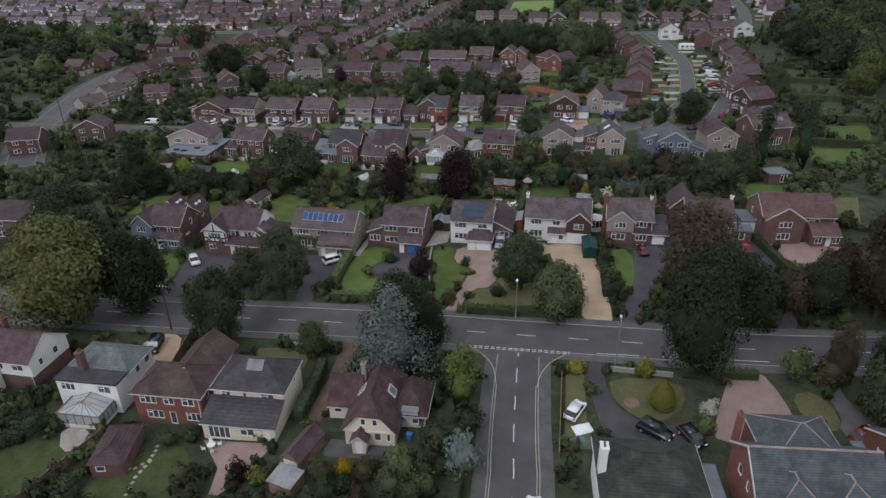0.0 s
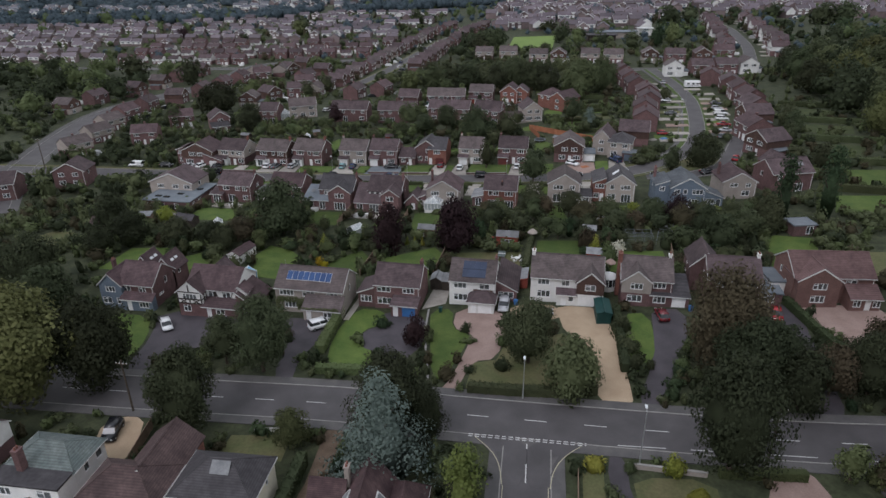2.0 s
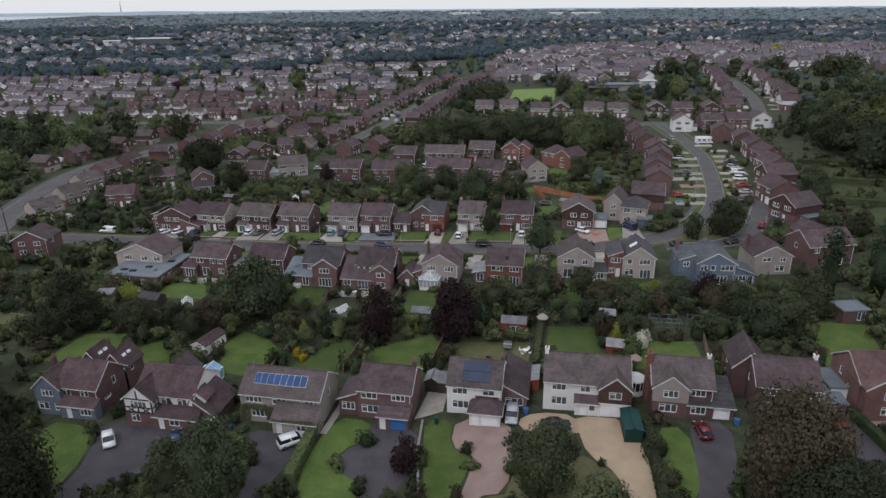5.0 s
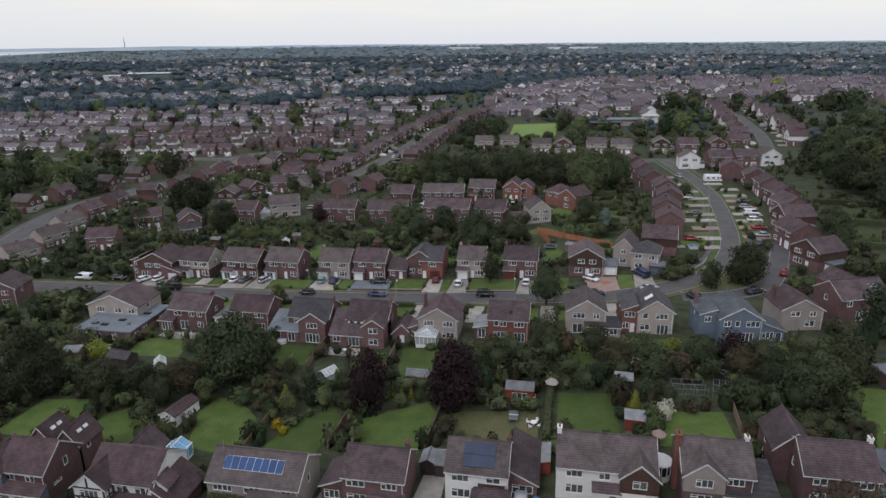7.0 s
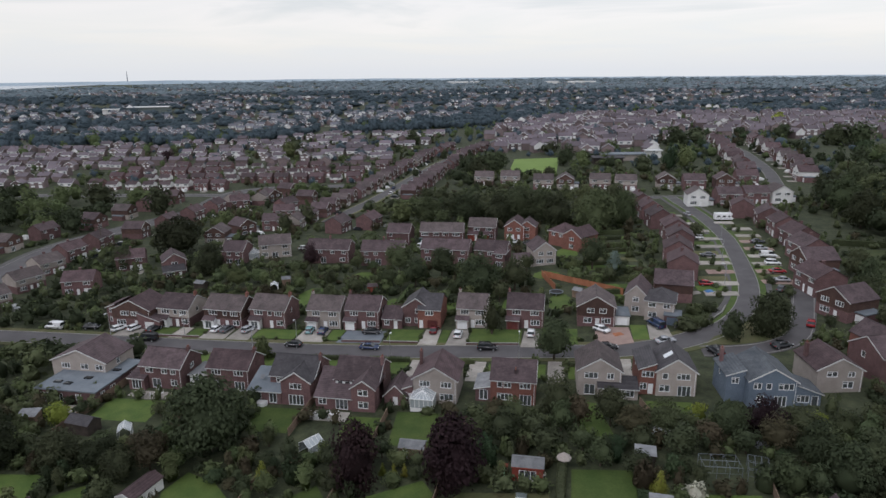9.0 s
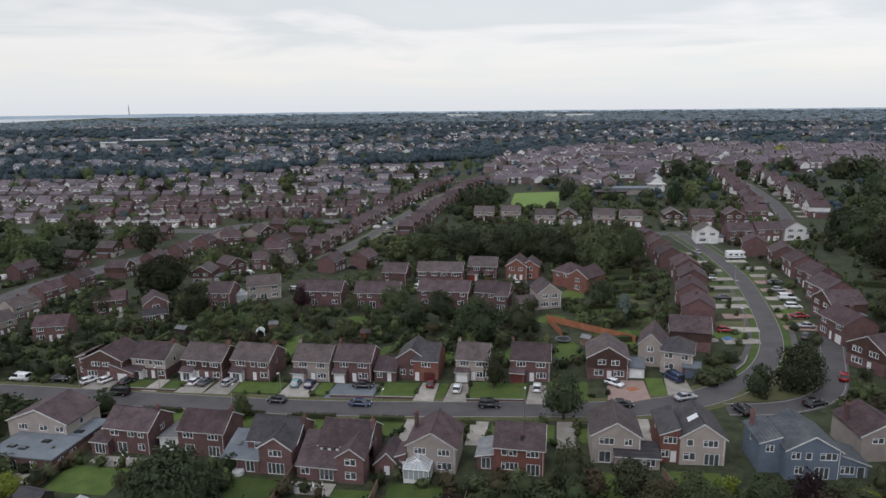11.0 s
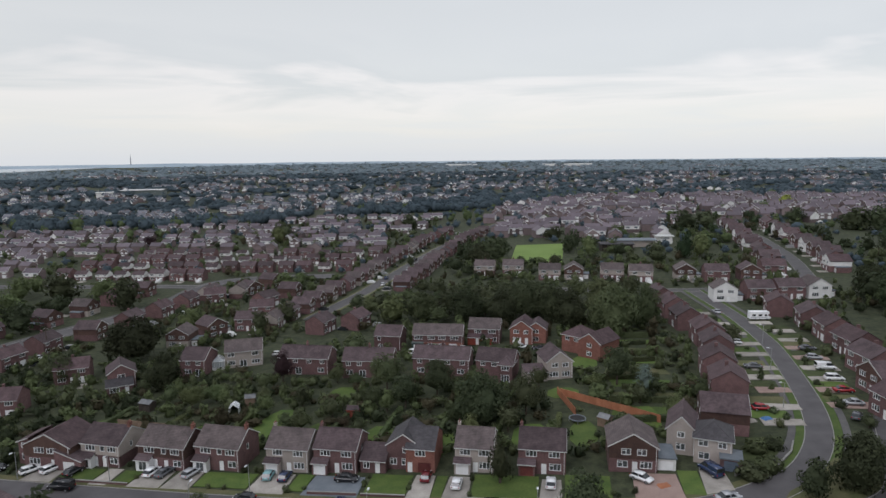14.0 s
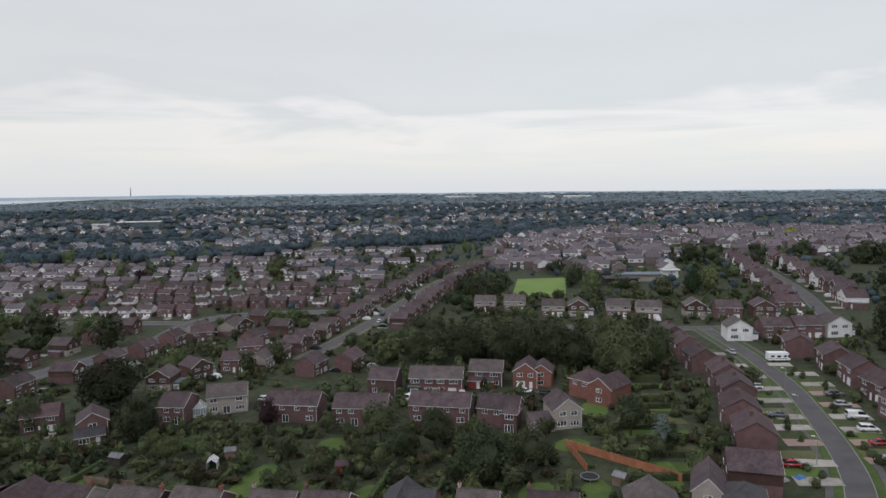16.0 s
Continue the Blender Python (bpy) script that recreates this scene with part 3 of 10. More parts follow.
def door_mesh(w, h, kind, material, cache={}):
    key = (round(w, 2), round(h, 2), kind, material.name)
    if key not in cache:
        n = 5 if kind == "g" else 2
        e = 0.08 if kind == "g" else 0.15
        holes = [(e, w - e, h * (i + 0.12) / n, h * (i + 0.9) / n) for i in range(n)]
        a, b_ = plate(w, h, holes, 0.0, 0.03), plate(w, h, [], 0.03, 0.07)
        k = join([a, b_])
        cache[key] = mesh("door", weld(([(x - w / 2, y, z) for x, y, z in k[0]], k[1])), material)
    return cache[key]


def wall_face(L, H, openings, bottom=-0.6, ends=0.0):
    """A wall in its own plane: x along it, z up, y inwards, with holes and their reveals."""
    us = sorted({-ends, L + ends, *[u - w / 2 for _, u, z, w, h in openings], *[u + w / 2 for _, u, z, w, h in openings]})
    zs = sorted({bottom, H, *[z for _, u, z, w, h in openings], *[z + h for _, u, z, w, h in openings]})
    v, f = [], []
    for i in range(len(us) - 1):
        for j in range(len(zs) - 1):
            cu, cz = (us[i] + us[i + 1]) / 2, (zs[j] + zs[j + 1]) / 2
            if any(abs(cu - u) < w / 2 and z < cz < z + h for _, u, z, w, h in openings):
                continue
            k = len(v)
            v += [(us[i], 0, zs[j]), (us[i + 1], 0, zs[j]), (us[i + 1], 0, zs[j + 1]), (us[i], 0, zs[j + 1])]
            f.append((k, k + 1, k + 2, k + 3))
    for _, u, z, w, h in openings:
        a, b = u - w / 2, u + w / 2
        k = len(v)
        v += [(a, 0, z), (b, 0, z), (b, 0, z + h), (a, 0, z + h), (a, 0.14, z), (b, 0.14, z), (b, 0.14, z + h), (a, 0.14, z + h)]
        f += [(k, k + 1, k + 5, k + 4), (k + 1, k + 2, k + 6, k + 5), (k + 2, k + 3, k + 7, k + 6), (k + 3, k, k + 4, k + 7)]
    return v, f


def roof_shape(x0, x1, y0, y1, h, kind, rise, over):
    t = 0.14
    xm, ym = (x0 + x1) / 2, (y0 + y1) / 2
    if kind in ("x", "y"):
        a0, a1, mid = (y0, y1, ym) if kind == "x" else (x0, x1, xm)
        b0, b1 = (x0, x1) if kind == "x" else (y0, y1)
        s = rise / ((a1 - a0) / 2)
        prof = [(a0 - over, h - over * s), (mid, h + rise), (a1 + over, h - over * s), (a1 + over, h - over * s + t), (mid, h + rise + t * 1.25), (a0 - over, h - over * s + t)]
        ridge = [(mid - 0.16, h + rise + t * 0.95), (mid + 0.16, h + rise + t * 0.95), (mid + 0.07, h + rise + t * 1.25 + 0.08), (mid - 0.07, h + rise + t * 1.25 + 0.08)]
        return prism(prof, b0 - 0.16, b1 + 0.16, kind), prism(ridge, b0 - 0.16, b1 + 0.16, kind)
    if kind == "hip":
        X0, X1, Y0, Y1 = x0 - over, x1 + over, y0 - over, y1 + over
        i = min(X1 - X0, Y1 - Y0) / 2 * 0.98
        z = h - 0.12
        r = [(X0 + i, ym), (X1 - i, ym)] if X1 - X0 >= Y1 - Y0 else [(xm, Y0 + i), (xm, Y1 - i)]
        v = [(X0, Y0, z), (X1, Y0, z), (X1, Y1, z), (X0, Y1, z), (X0, Y0, z + t), (X1, Y0, z + t), (X1, Y1, z + t), (X0, Y1, z + t), (*r[0], h + rise), (*r[1], h + rise)]
        f = [(3, 2, 1, 0), (0, 1, 5, 4), (1, 2, 6, 5), (2, 3, 7, 6), (3, 0, 4, 7)]
        f += [(4, 5, 9, 8), (5, 6, 9), (6, 7, 8, 9), (7, 4, 8)] if X1 - X0 >= Y1 - Y0 else [(4, 5, 8), (5, 6, 9, 8), (6, 7, 9), (7, 4, 8, 9)]
        caps = [tube((*r[0], h + rise), (*r[1], h + rise), 0.1, 0.1, 6)]
        for c, q in ((4, 0), (7, 0 if X1 - X0 >= Y1 - Y0 else 1), (5, 1 if X1 - X0 >= Y1 - Y0 else 0), (6, 1)):
            caps.append(tube(v[c], (*r[q], h + rise), 0.075, 0.075, 6))
        return (v, f), join(caps)
    if kind == "lean":
        s = rise / (y1 - y0)
        return prism([(y0 - over, h - over * s), (y1, h + rise), (y1, h + rise + t), (y0 - over, h - over * s + t)], x0 - 0.22, x1 + 0.22, "x"), None
    if kind in ("leanl", "leanr"):
        s = rise / (x1 - x0)
        prof = [(x0 - over, h - over * s), (x1, h + rise), (x1, h + rise + t), (x0 - over, h - over * s + t)] if kind == "leanr" else [(x0, h + rise), (x1 + over, h - over * s), (x1 + over, h - over * s + t), (x0, h + rise + t)]
        return prism(prof, y0 - 0.22, y1 + 0.22, "y"), None
    X0, X1, Y0, Y1, k = x0 - 0.18, x1 + 0.18, y0 - 0.18, y1 + 0.18, 0.12
    rim = [(X0, Y0), (X1, Y0), (X1, Y1), (X0, Y1)]
    inner = [(X0 + k, Y0 + k), (X1 - k, Y0 + k), (X1 - k, Y1 - k), (X0 + k, Y1 - k)]
    v = [(x, y, h) for x, y in rim] + [(x, y, h + 0.28) for x, y in rim] + [(x, y, h + 0.28) for x, y in inner] + [(x, y, h + 0.22) for x, y in inner]
    f = [(3, 2, 1, 0), (12, 13, 14, 15)] + [(a + i, a + (i + 1) % 4, a + 4 + (i + 1) % 4, a + 4 + i) for a in (0, 4, 8) for i in range(4)]
    return (v, f), None


def block(ho, x0, x1, y0, y1, h, kind, rise, wall, roof, front=(), back=(), left=(), right=(), over=0.35, trim=None, wall_name="wall", roof_name="roof", gable=None, lower=None, door=None, garage=None, ridge_mat=None):
    """A walled and roofed block of a house: y0 is the front. Openings are (kind, along the wall, sill height, width, height)."""
    W, D = x1 - x0, y1 - y0
    faces = [(pose(x0, y0, 0), W, front), (pose(x1, y0, 0, 0, 0, 90), D, right), (pose(x1, y1, 0, 0, 0, 180), W, back), (pose(x0, y1, 0, 0, 0, -90), D, left)]
    low, high = [], []
    split = 2.55
    for m, L, ops in faces:
        if lower is None:
            low.append(move(wall_face(L, h, ops), m))
        else:
            low.append(move(wall_face(L, split, [o for o in ops if o[2] < split - 0.3]), m))
            up_ = wall_face(L, h, [o for o in ops if o[2] >= split - 0.3], split, 0.04)
            high.append(move(([(x, y - 0.04, z) for x, y, z in up_[0]], up_[1]), m))
    e = 0.04 if lower is not None else 0.0
    tri = []
    if kind == "x":
        for x in (x0 - e, x1 + e):
            tri.append(([(x, y0 - e, h), (x, y1 + e, h), (x, (y0 + y1) / 2, h + rise)], [(0, 1, 2)]))
    elif kind == "y":
        for y in (y0 - e, y1 + e):
            tri.append(([(x0 - e, y, h), (x1 + e, y, h), ((x0 + x1) / 2, y, h + rise)], [(0, 1, 2)]))
    elif kind == "lean":
        for x in (x0 - e, x1 + e):
            tri.append(([(x, y0 - e, h), (x, y1 + e, h), (x, y1 + e, h + rise)], [(0, 1, 2)]))
    elif kind in ("leanl", "leanr"):
        for y in (y0 - e, y1 + e):
            tri.append(([(x0 - e, y, h), (x1 + e, y, h), (x1 + e if kind == "leanr" else x0 - e, y, h + rise)], [(0, 1, 2)]))
    if gable is None and lower is None:
        low += tri
    elif lower is not None and gable is None:
        high += tri
    me = mesh(wall_name, weld(join(low)), lower or wall, fix=False)
    placed(wall_name, me, ho, Matrix())
    if high:
        placed("upper_wall", mesh("upper_wall", weld(join(high)), wall, fix=False), ho, Matrix())
    if gable is not None and tri:
        placed("gable", mesh("gable", join(tri), gable, fix=False), ho, Matrix())
    cover, caps = roof_shape(x0, x1, y0, y1, h, kind, rise, over)
    placed(roof_name, mesh(roof_name, cover, roof), ho, Matrix())
    if caps and not FAR_KINDS:
        placed("ridge_tile", mesh("ridge_tile", caps, ridge_mat or roof), ho, Matrix())
    tm = trim or M_FASCIA
    if wall_name == "wall" and h > 4 and not FAR_KINDS:
        placed("downpipe", mesh("downpipe", tube((x1 - 0.25, y0 - 0.06, 0.0), (x1 - 0.25, y0 - 0.06, h - 0.1), 0.045, 0.045, 6), M_UPVC), ho, Matrix())
    if kind == "x":
        s = rise / (D / 2)
        z = h - over * s
        strips = [box(x0 - 0.15, x1 + 0.15, y0 - over - 0.05, y0 - over - 0.003, z - 0.05, z + 0.1)]
        placed("fascia", mesh("fascia", join(strips), tm), ho, Matrix())
        if wall_name == "wall" and not FAR_KINDS and h > 4:
            xb = (x1 + 0.163, x1 + 0.215) if ho.matrix_basis.translation.x < 6 else (x0 - 0.215, x0 - 0.163)
            ym = (y0 + y1) / 2
            placed("bargeboard", mesh("bargeboard", prism([(y0 - over, z - 0.06), (ym, h + rise - 0.06), (y1 + over, z - 0.06), (y1 + over, z + 0.15), (ym, h + rise + 0.17), (y0 - over, z + 0.15)], *xb, "x"), tm), ho, Matrix())
    elif kind == "y":
        s = rise / (W / 2)
        z = h - over * s
        strips = []
        for b0, b1 in ((y0 - 0.22, y0 - 0.164),):
            strips.append(prism([(x0 - over, z - 0.1), ((x0 + x1) / 2, h + rise - 0.1), (x1 + over, z - 0.1), (x1 + over, z + 0.13), ((x0 + x1) / 2, h + rise + 0.15), (x0 - over, z + 0.13)], b0, b1, "y"))
        placed("fascia", mesh("fascia", join(strips), tm), ho, Matrix())
    elif kind == "lean":
        s = rise / D
        placed("fascia", mesh("fascia", box(x0 - 0.2, x1 + 0.2, y0 - over - 0.05, y0 - over - 0.003, h - over * s - 0.05, h - over * s + 0.13), tm), ho, Matrix())
    elif kind in ("leanl", "leanr"):
        s = rise / W
        e, o = (h - over * s, h + rise) if kind == "leanr" else (h + rise, h - over * s)
        xa, xb = (x0 - over, x1) if kind == "leanr" else (x0, x1 + over)
        placed("fascia", mesh("fascia", prism([(xa, e - 0.06), (xb, o - 0.06), (xb, o + 0.13), (xa, e + 0.13)], y0 - 0.28, y0 - 0.224, "y"), tm), ho, Matrix())
    elif kind == "hip":
        o = over
        ring = [(x0 - o - 0.05, y1 + o), (x0 - o - 0.05, y0 - o - 0.05), (x1 + o + 0.05, y0 - o - 0.05), (x1 + o + 0.05, y1 + o), (x1 + o + 0.003, y1 + o), (x1 + o + 0.003, y0 - o - 0.003), (x0 - o - 0.003, y0 - o - 0.003), (x0 - o - 0.003, y1 + o)]
        n_ = len(ring)
        strips = [([(x, y, z) for z in (h - 0.16, h) for x, y in ring], [(i, (i + 1) % n_, n_ + (i + 1) % n_, n_ + i) for i in range(n_)] + [(a_, a_ + 1, 6 - a_, 7 - a_) for a_ in (0, 1, 2)] + [(n_ + a_, n_ + a_ + 1, n_ + 6 - a_, n_ + 7 - a_) for a_ in (0, 1, 2)])]
        placed("fascia", mesh("fascia", join(strips), tm), ho, Matrix())
    for m, L, ops in faces:
        for k, u, z, w, hh in ops:
            inset = 0.06 if (lower is None or z < split - 0.3) else 0.02
            at = m @ pose(u, inset, z)
            if k in ("w", "p"):
                fr, pn = window_meshes(w, hh, k)
                if FAR_KINDS:
                    placed("window" if k == "w" else "patio_door", glazed(fr, pn), ho, at)
                    continue
                wo = placed("window" if k == "w" else "patio_door", fr, ho, at)
                placed("pane", pn, wo, Matrix())
            else:
                mt = (garage or M_UPVC) if k == "g" else (door or M_UPVC)
                placed("garage_door" if k == "g" else "front_door", door_mesh(w, hh, k, mt), ho, at)


def chimney(ho, x, y, z0, z1, material=None, w=0.55, d=0.8):
    material = material or M_BRICK
    c = part("chimney", join([box(x - w / 2, x + w / 2, y - d / 2, y + d / 2, z0, z1), box(x - w / 2 - 0.06, x + w / 2 + 0.06, y - d / 2 - 0.06, y + d / 2 + 0.06, z1, z1 + 0.16)]), material, ho)
    for k in (() if FAR_KINDS else (-0.2, 0.2)):
        part("chimney_pot", tube((x, y + k, z1 + 0.14), (x, y + k, z1 + 0.55), 0.13, 0.11), M_REDBRICK, c)


def on_slope(ho, x, y, h, y0, y1, rise, w, l, name, material, lift=0.16):
    """A flat panel on the front slope of an 'x' roof: x and y give its middle."""
    s = math.atan2(rise, (y1 - y0) / 2)
    z = h + (y - y0) * math.tan(s)
    m = pose(x, y, z, math.degrees(s)) @ pose(0, 0, lift)
    fr = part(name, join([box(-w / 2, w / 2, -l / 2, l / 2, 0, 0.05), box(-w / 2 - 0.04, -w / 2, -l / 2, l / 2, 0, 0.07), box(w / 2, w / 2 + 0.04, -l / 2, l / 2, 0, 0.07), box(-w / 2 - 0.04, w / 2 + 0.04, l / 2, l / 2 + 0.04, 0, 0.07), box(-w / 2 - 0.04, w / 2 + 0.04, -l / 2 - 0.04, -l / 2, 0, 0.07)]), material, ho, m=m)
    return fr


def conservatory(ho, x0, x1, y0, y1, h=2.3, rise=1.2, posts=None, glass=None):
    """White framed glass room with a low wall and a pitched glass roof."""
    co = part("conservatory", join([box(x0, x1, y0, y0 + 0.12, -0.3, 0.6), box(x0, x0 + 0.12, y0 + 0.12, y1, -0.3, 0.6), box(x1 - 0.12, x1, y0 + 0.12, y1, -0.3, 0.6)]), M_WHITE, ho)
    bars = []
    n = 5
    xm, ym = (x0 + x1) / 2, y0 + (y1 - y0) * 0.45
    for i in range(n + 1):
        x = x0 + (x1 - x0) * i / n
        bars.append(box(x - 0.05, x + 0.05, y0, y0 + 0.1, 0.6, h))
        bars.append(tube((x, y0, h), (xm, ym, h + rise), 0.035, 0.035, 4))
    for i in range(4):
        y = y0 + (y1 - y0) * (i + 1) / 4
        for x in (x0, x1):
            bars.append(box(x - 0.05, x + 0.05, y - 0.05, y + 0.05, 0.6, h))
            bars.append(tube((x, y, h), (xm, max(y, ym), h + rise), 0.035, 0.035, 4))
    bars += [box(x0 - 0.1, x1 + 0.1, y0 - 0.1, y0 + 0.02, h, h + 0.12), box(x0 - 0.1, x0 + 0.02, y0 + 0.02, y1, h, h + 0.12), box(x1 - 0.02, x1 + 0.1, y0 + 0.02, y1, h, h + 0.12), tube((xm, ym, h + rise), (xm, y1, h + rise), 0.07, 0.07, 6)]
    part("conservatory_frame", join(bars), posts or M_UPVC, co)
    gl = ([(x0, y0 + 0.05, 0.6), (x1, y0 + 0.05, 0.6), (x1, y0 + 0.05, h), (x0, y0 + 0.05, h), (xm, ym, h + rise - 0.03), (xm, y1, h + rise - 0.03), (x0, y1, h), (x1, y1, h), (x0 + 0.02, y1, 0.6), (x1 - 0.02, y1, 0.6)], [(0, 1, 2, 3), (3, 2, 4), (3, 4, 5, 6), (2, 7, 5, 4), (0, 3, 6, 8), (1, 9, 7, 2)])
    placed("glass_panel", mesh("glass_panel", gl, glass or M_CONSGLASS, fix=False), co, Matrix())


M_BLUEGLASS = mat("blue_tinted_roof_glass", (0.11, 0.27, 0.42), (0.16, 0.34, 0.50), 0.8, 4.0, 0.15, 0, 0.1, dirt=0.1, spec=0.5)
M_CONSGLASS = mat("conservatory_glass", (0.30, 0.33, 0.34), (0.40, 0.43, 0.44), 0.8, 4.0, 0.12, 0, 0.1, dirt=0.1, spec=0.6)


def house(x, y, ang=0, label="", r=6.0, depth=8.0, name="house"):
    ho = thing(name, x, y, ang, label, "house")
    a = radians(ang)
    TAKEN.append((x - math.sin(a) * depth / 2, y + math.cos(a) * depth / 2, r))
    return ho


def up(*spec):
    """Upper windows: pairs of place along the wall and width."""
    return [("w", u, 3.3, w * 1.08, 1.25) for u, w in spec]


def dn(*spec):
    return [("w", u, 0.8, w * 1.08, 1.4) for u, w in spec]


FD = lambda u: [("d", u, 0.0, 0.95, 2.05)]
GD = lambda u, w=2.3: [("g", u, 0.0, w, 2.1)]
PD = lambda u, w=2.4: [("p", u, 0.05, w, 2.1)]

# -- houses south of the main road, seen from their gardens --
h = house(-77.6, 63.6, 0, "white rendered house above brick with a brown tiled roof")
block(h, -5.5, 5.0, 0, 7.5, 5.0, "x", 2.6, M_WHITE, M_REDTILE, up((2.2, 1.6), (5.2, 1.2), (8.2, 1.8)), (), (), up((2.0, 0.8), (5.0, 1.0)), lower=M_BRICK)
chimney(h, -3.0, 5.5, 5.5, 8.2)
block(h, -4.5, -0.5, -2.6, 0, 2.4, "lean", 0.9, M_WHITE, M_SLATE, PD(2.0), wall_name="extension_wall", roof_name="extension_roof")

h = house(-61.2, 60.9, 2, "white rendered house with a mossy green hipped roof")
block(h, -4.5, 4.5, 2.6, 8.4, 5.0, "hip", 1.9, M_WHITE, M_GREENROOF, (), (), (), up((2.2, 0.9), (4.6, 1.1)) + dn((4.6, 1.2)) + FD(2.6))
block(h, -4.5, 4.5, -0.3, 2.6, 4.95, "flat", 0, M_WHITE, M_SLATE, up((1.6, 2.0), (7.0, 1.8)) + dn((7.6, 1.4)), wall_name="bay_wall", roof_name="bay_roof")
chimney(h, -1.8, 2.2, 5.0, 8.0, M_BRICK, 0.8, 1.0)
conservatory(h, -2.6, 3.6, -3.8, -0.3, rise=1.1, posts=M_FENCE)

h = house(-48.5, 59.6, 3, "red brick house with a brown hipped roof and white windows")
block(h, -4.7, 4.7, 0, 6.5, 5.0, "hip", 2.7, M_REDBRICK, M_ROOFRED, up((2.0, 2.2), (4.9, 1.4), (7.6, 1.6)) + dn((2.6, 2.2), (8.0, 1.9)) + PD(5.1, 0.95), (), (), up((2.0, 0.9), (4.5, 0.9)))
block(h, -1.4, 4.7, 3.0, 12.0, 4.95, "y", 2.4, M_REDBRICK, M_ROOFRED, (), (), (), up((6.5, 1.0)), wall_name="wing_wall", roof_name="wing_roof")

h = house(-37.9, 61.8, 3, "cream rendered house with a dark slate roof and a lean-to")
block(h, -4.8, 4.8, 0, 7.0, 5.0, "hip", 2.7, M_CREAM, M_SLATE, up((1.7, 1.2), (4.3, 0.6), (7.4, 1.8)), (), (), up((4.5, 0.7)))
block(h, -5.0, 4.8, -3.9, 0, 2.5, "lean", 1.3, M_CREAM, M_SLATE, PD(2.2, 3.0) + dn((6.0, 1.8)) + FD(8.6), (), (), (), wall_name="extension_wall", roof_name="extension_roof")
on_slope(h, 0.4, 2.7, 5.0, 0, 7.0, 2.7, 2.2, 1.5, "skylight", M_SHEDROOF)

h = house(-20.6, 59.2, 3, "cream chalet bungalow with a mottled brown half-hipped roof", 7)
block(h, -3.2, 3.2, 0, 9.8, 2.2, "flat", 0, M_CREAM, M_CREAM, FD(2.2) + dn((4.2, 0.9), (5.6, 0.5)), roof_name="string_course")
part("gable_wall", prism([(-3.2, 2.2), (3.2, 2.2), (3.2, 2.8), (1.4, 4.9), (-1.4, 4.9), (-3.2, 2.8)], 0.0, 0.2, "y"), M_CREAM, h)


def half_hip(w, y0, y1, low, clip, top, back, t=0.14):
    """A pitched roof along y whose front gable is clipped by a small hip."""
    slope = (top - low) / w
    c = (top - clip) / slope
    top_ = [(-w, y0, low), (-c, y0, clip), (0, back, top), (0, y1, top), (-w, y1, low), (w, y0, low), (c, y0, clip), (w, y1, low)]
    v = top_ + [(x, y, z - t) for x, y, z in top_]
    rim = [0, 1, 6, 5, 7, 3, 4]
    f = [(0, 1, 2, 3, 4), (5, 7, 3, 2, 6), (1, 6, 2), (12, 11, 10, 9, 8), (14, 10, 11, 15, 13), (10, 14, 9)]
    return v, f + [(rim[i], rim[(i + 1) % 7], rim[(i + 1) % 7] + 8, rim[i] + 8) for i in range(7)]


part("roof", half_hip(3.75, -0.4, 10.2, 2.25, 4.95, 6.7, 1.7), M_CHALET, h)
part("ridge", tube((0, 1.7, 6.72), (0, 10.2, 6.72), 0.1, 0.1, 6), M_CHALET, h)
# dark board added on the wall, standing in for the unlit room behind
for x_ in (-0.75, 0.75):
    part("recess", box(x_ - 0.3, x_ + 0.3, -0.012, 0.0, 3.3, 4.3), M_TIMBER, h)
    placed("window", window_meshes(0.72, 1.1, "w")[0], h, pose(x_, -0.06, 3.25))
block(h, -6.6, -2.4, 4.6, 9.8, 2.5, "x", 2.6, M_CREAM, M_CHALET, dn((1.2, 1.0)), over=0.5, wall_name="wing_wall", roof_name="wing_roof")
block(h, 2.4, 6.4, 3.6, 9.6, 2.5, "hip", 2.9, M_CREAM, M_CHALET, dn((3.2, 1.6)), (), (), dn((2.6, 1.4)), over=0.5, wall_name="wing_wall", roof_name="wing_roof")
block(h, -1.9, -0.2, -1.6, 0, 2.0, "y", 0.8, M_CREAM, M_TILE, FD(0.85), wall_name="porch_wall", roof_name="porch_roof")
for x_ in (-2.0, 1.9):
    m_ = pose(x_, 5.4, 6.7 - abs(x_) * 1.187 + 0.05, 0, 49.9 if x_ > 0 else -49.9, 0)
    part("skylight", move(box(-0.7, 0.7, -0.75, 0.75, 0, 0.14), m_), M_FASCIA, h)
    part("skylight_pane", move(box(-0.55, 0.55, -0.6, 0.6, 0.14, 0.16), m_), M_SHEDROOF, h)
part("dormer_roof", move(box(-1.1, 1.1, -1.0, 1.0, 0, 0.16), pose(4.6, 4.0, 3.35, 12, 0, 0)), M_SHEDROOF, h)
part("dormer_wall", box(3.6, 5.6, 3.2, 5.0, 2.0, 3.26), M_FASCIA, h)
chimney(h, -2.3, 7.6, 3.9, 6.9, M_BUFF)

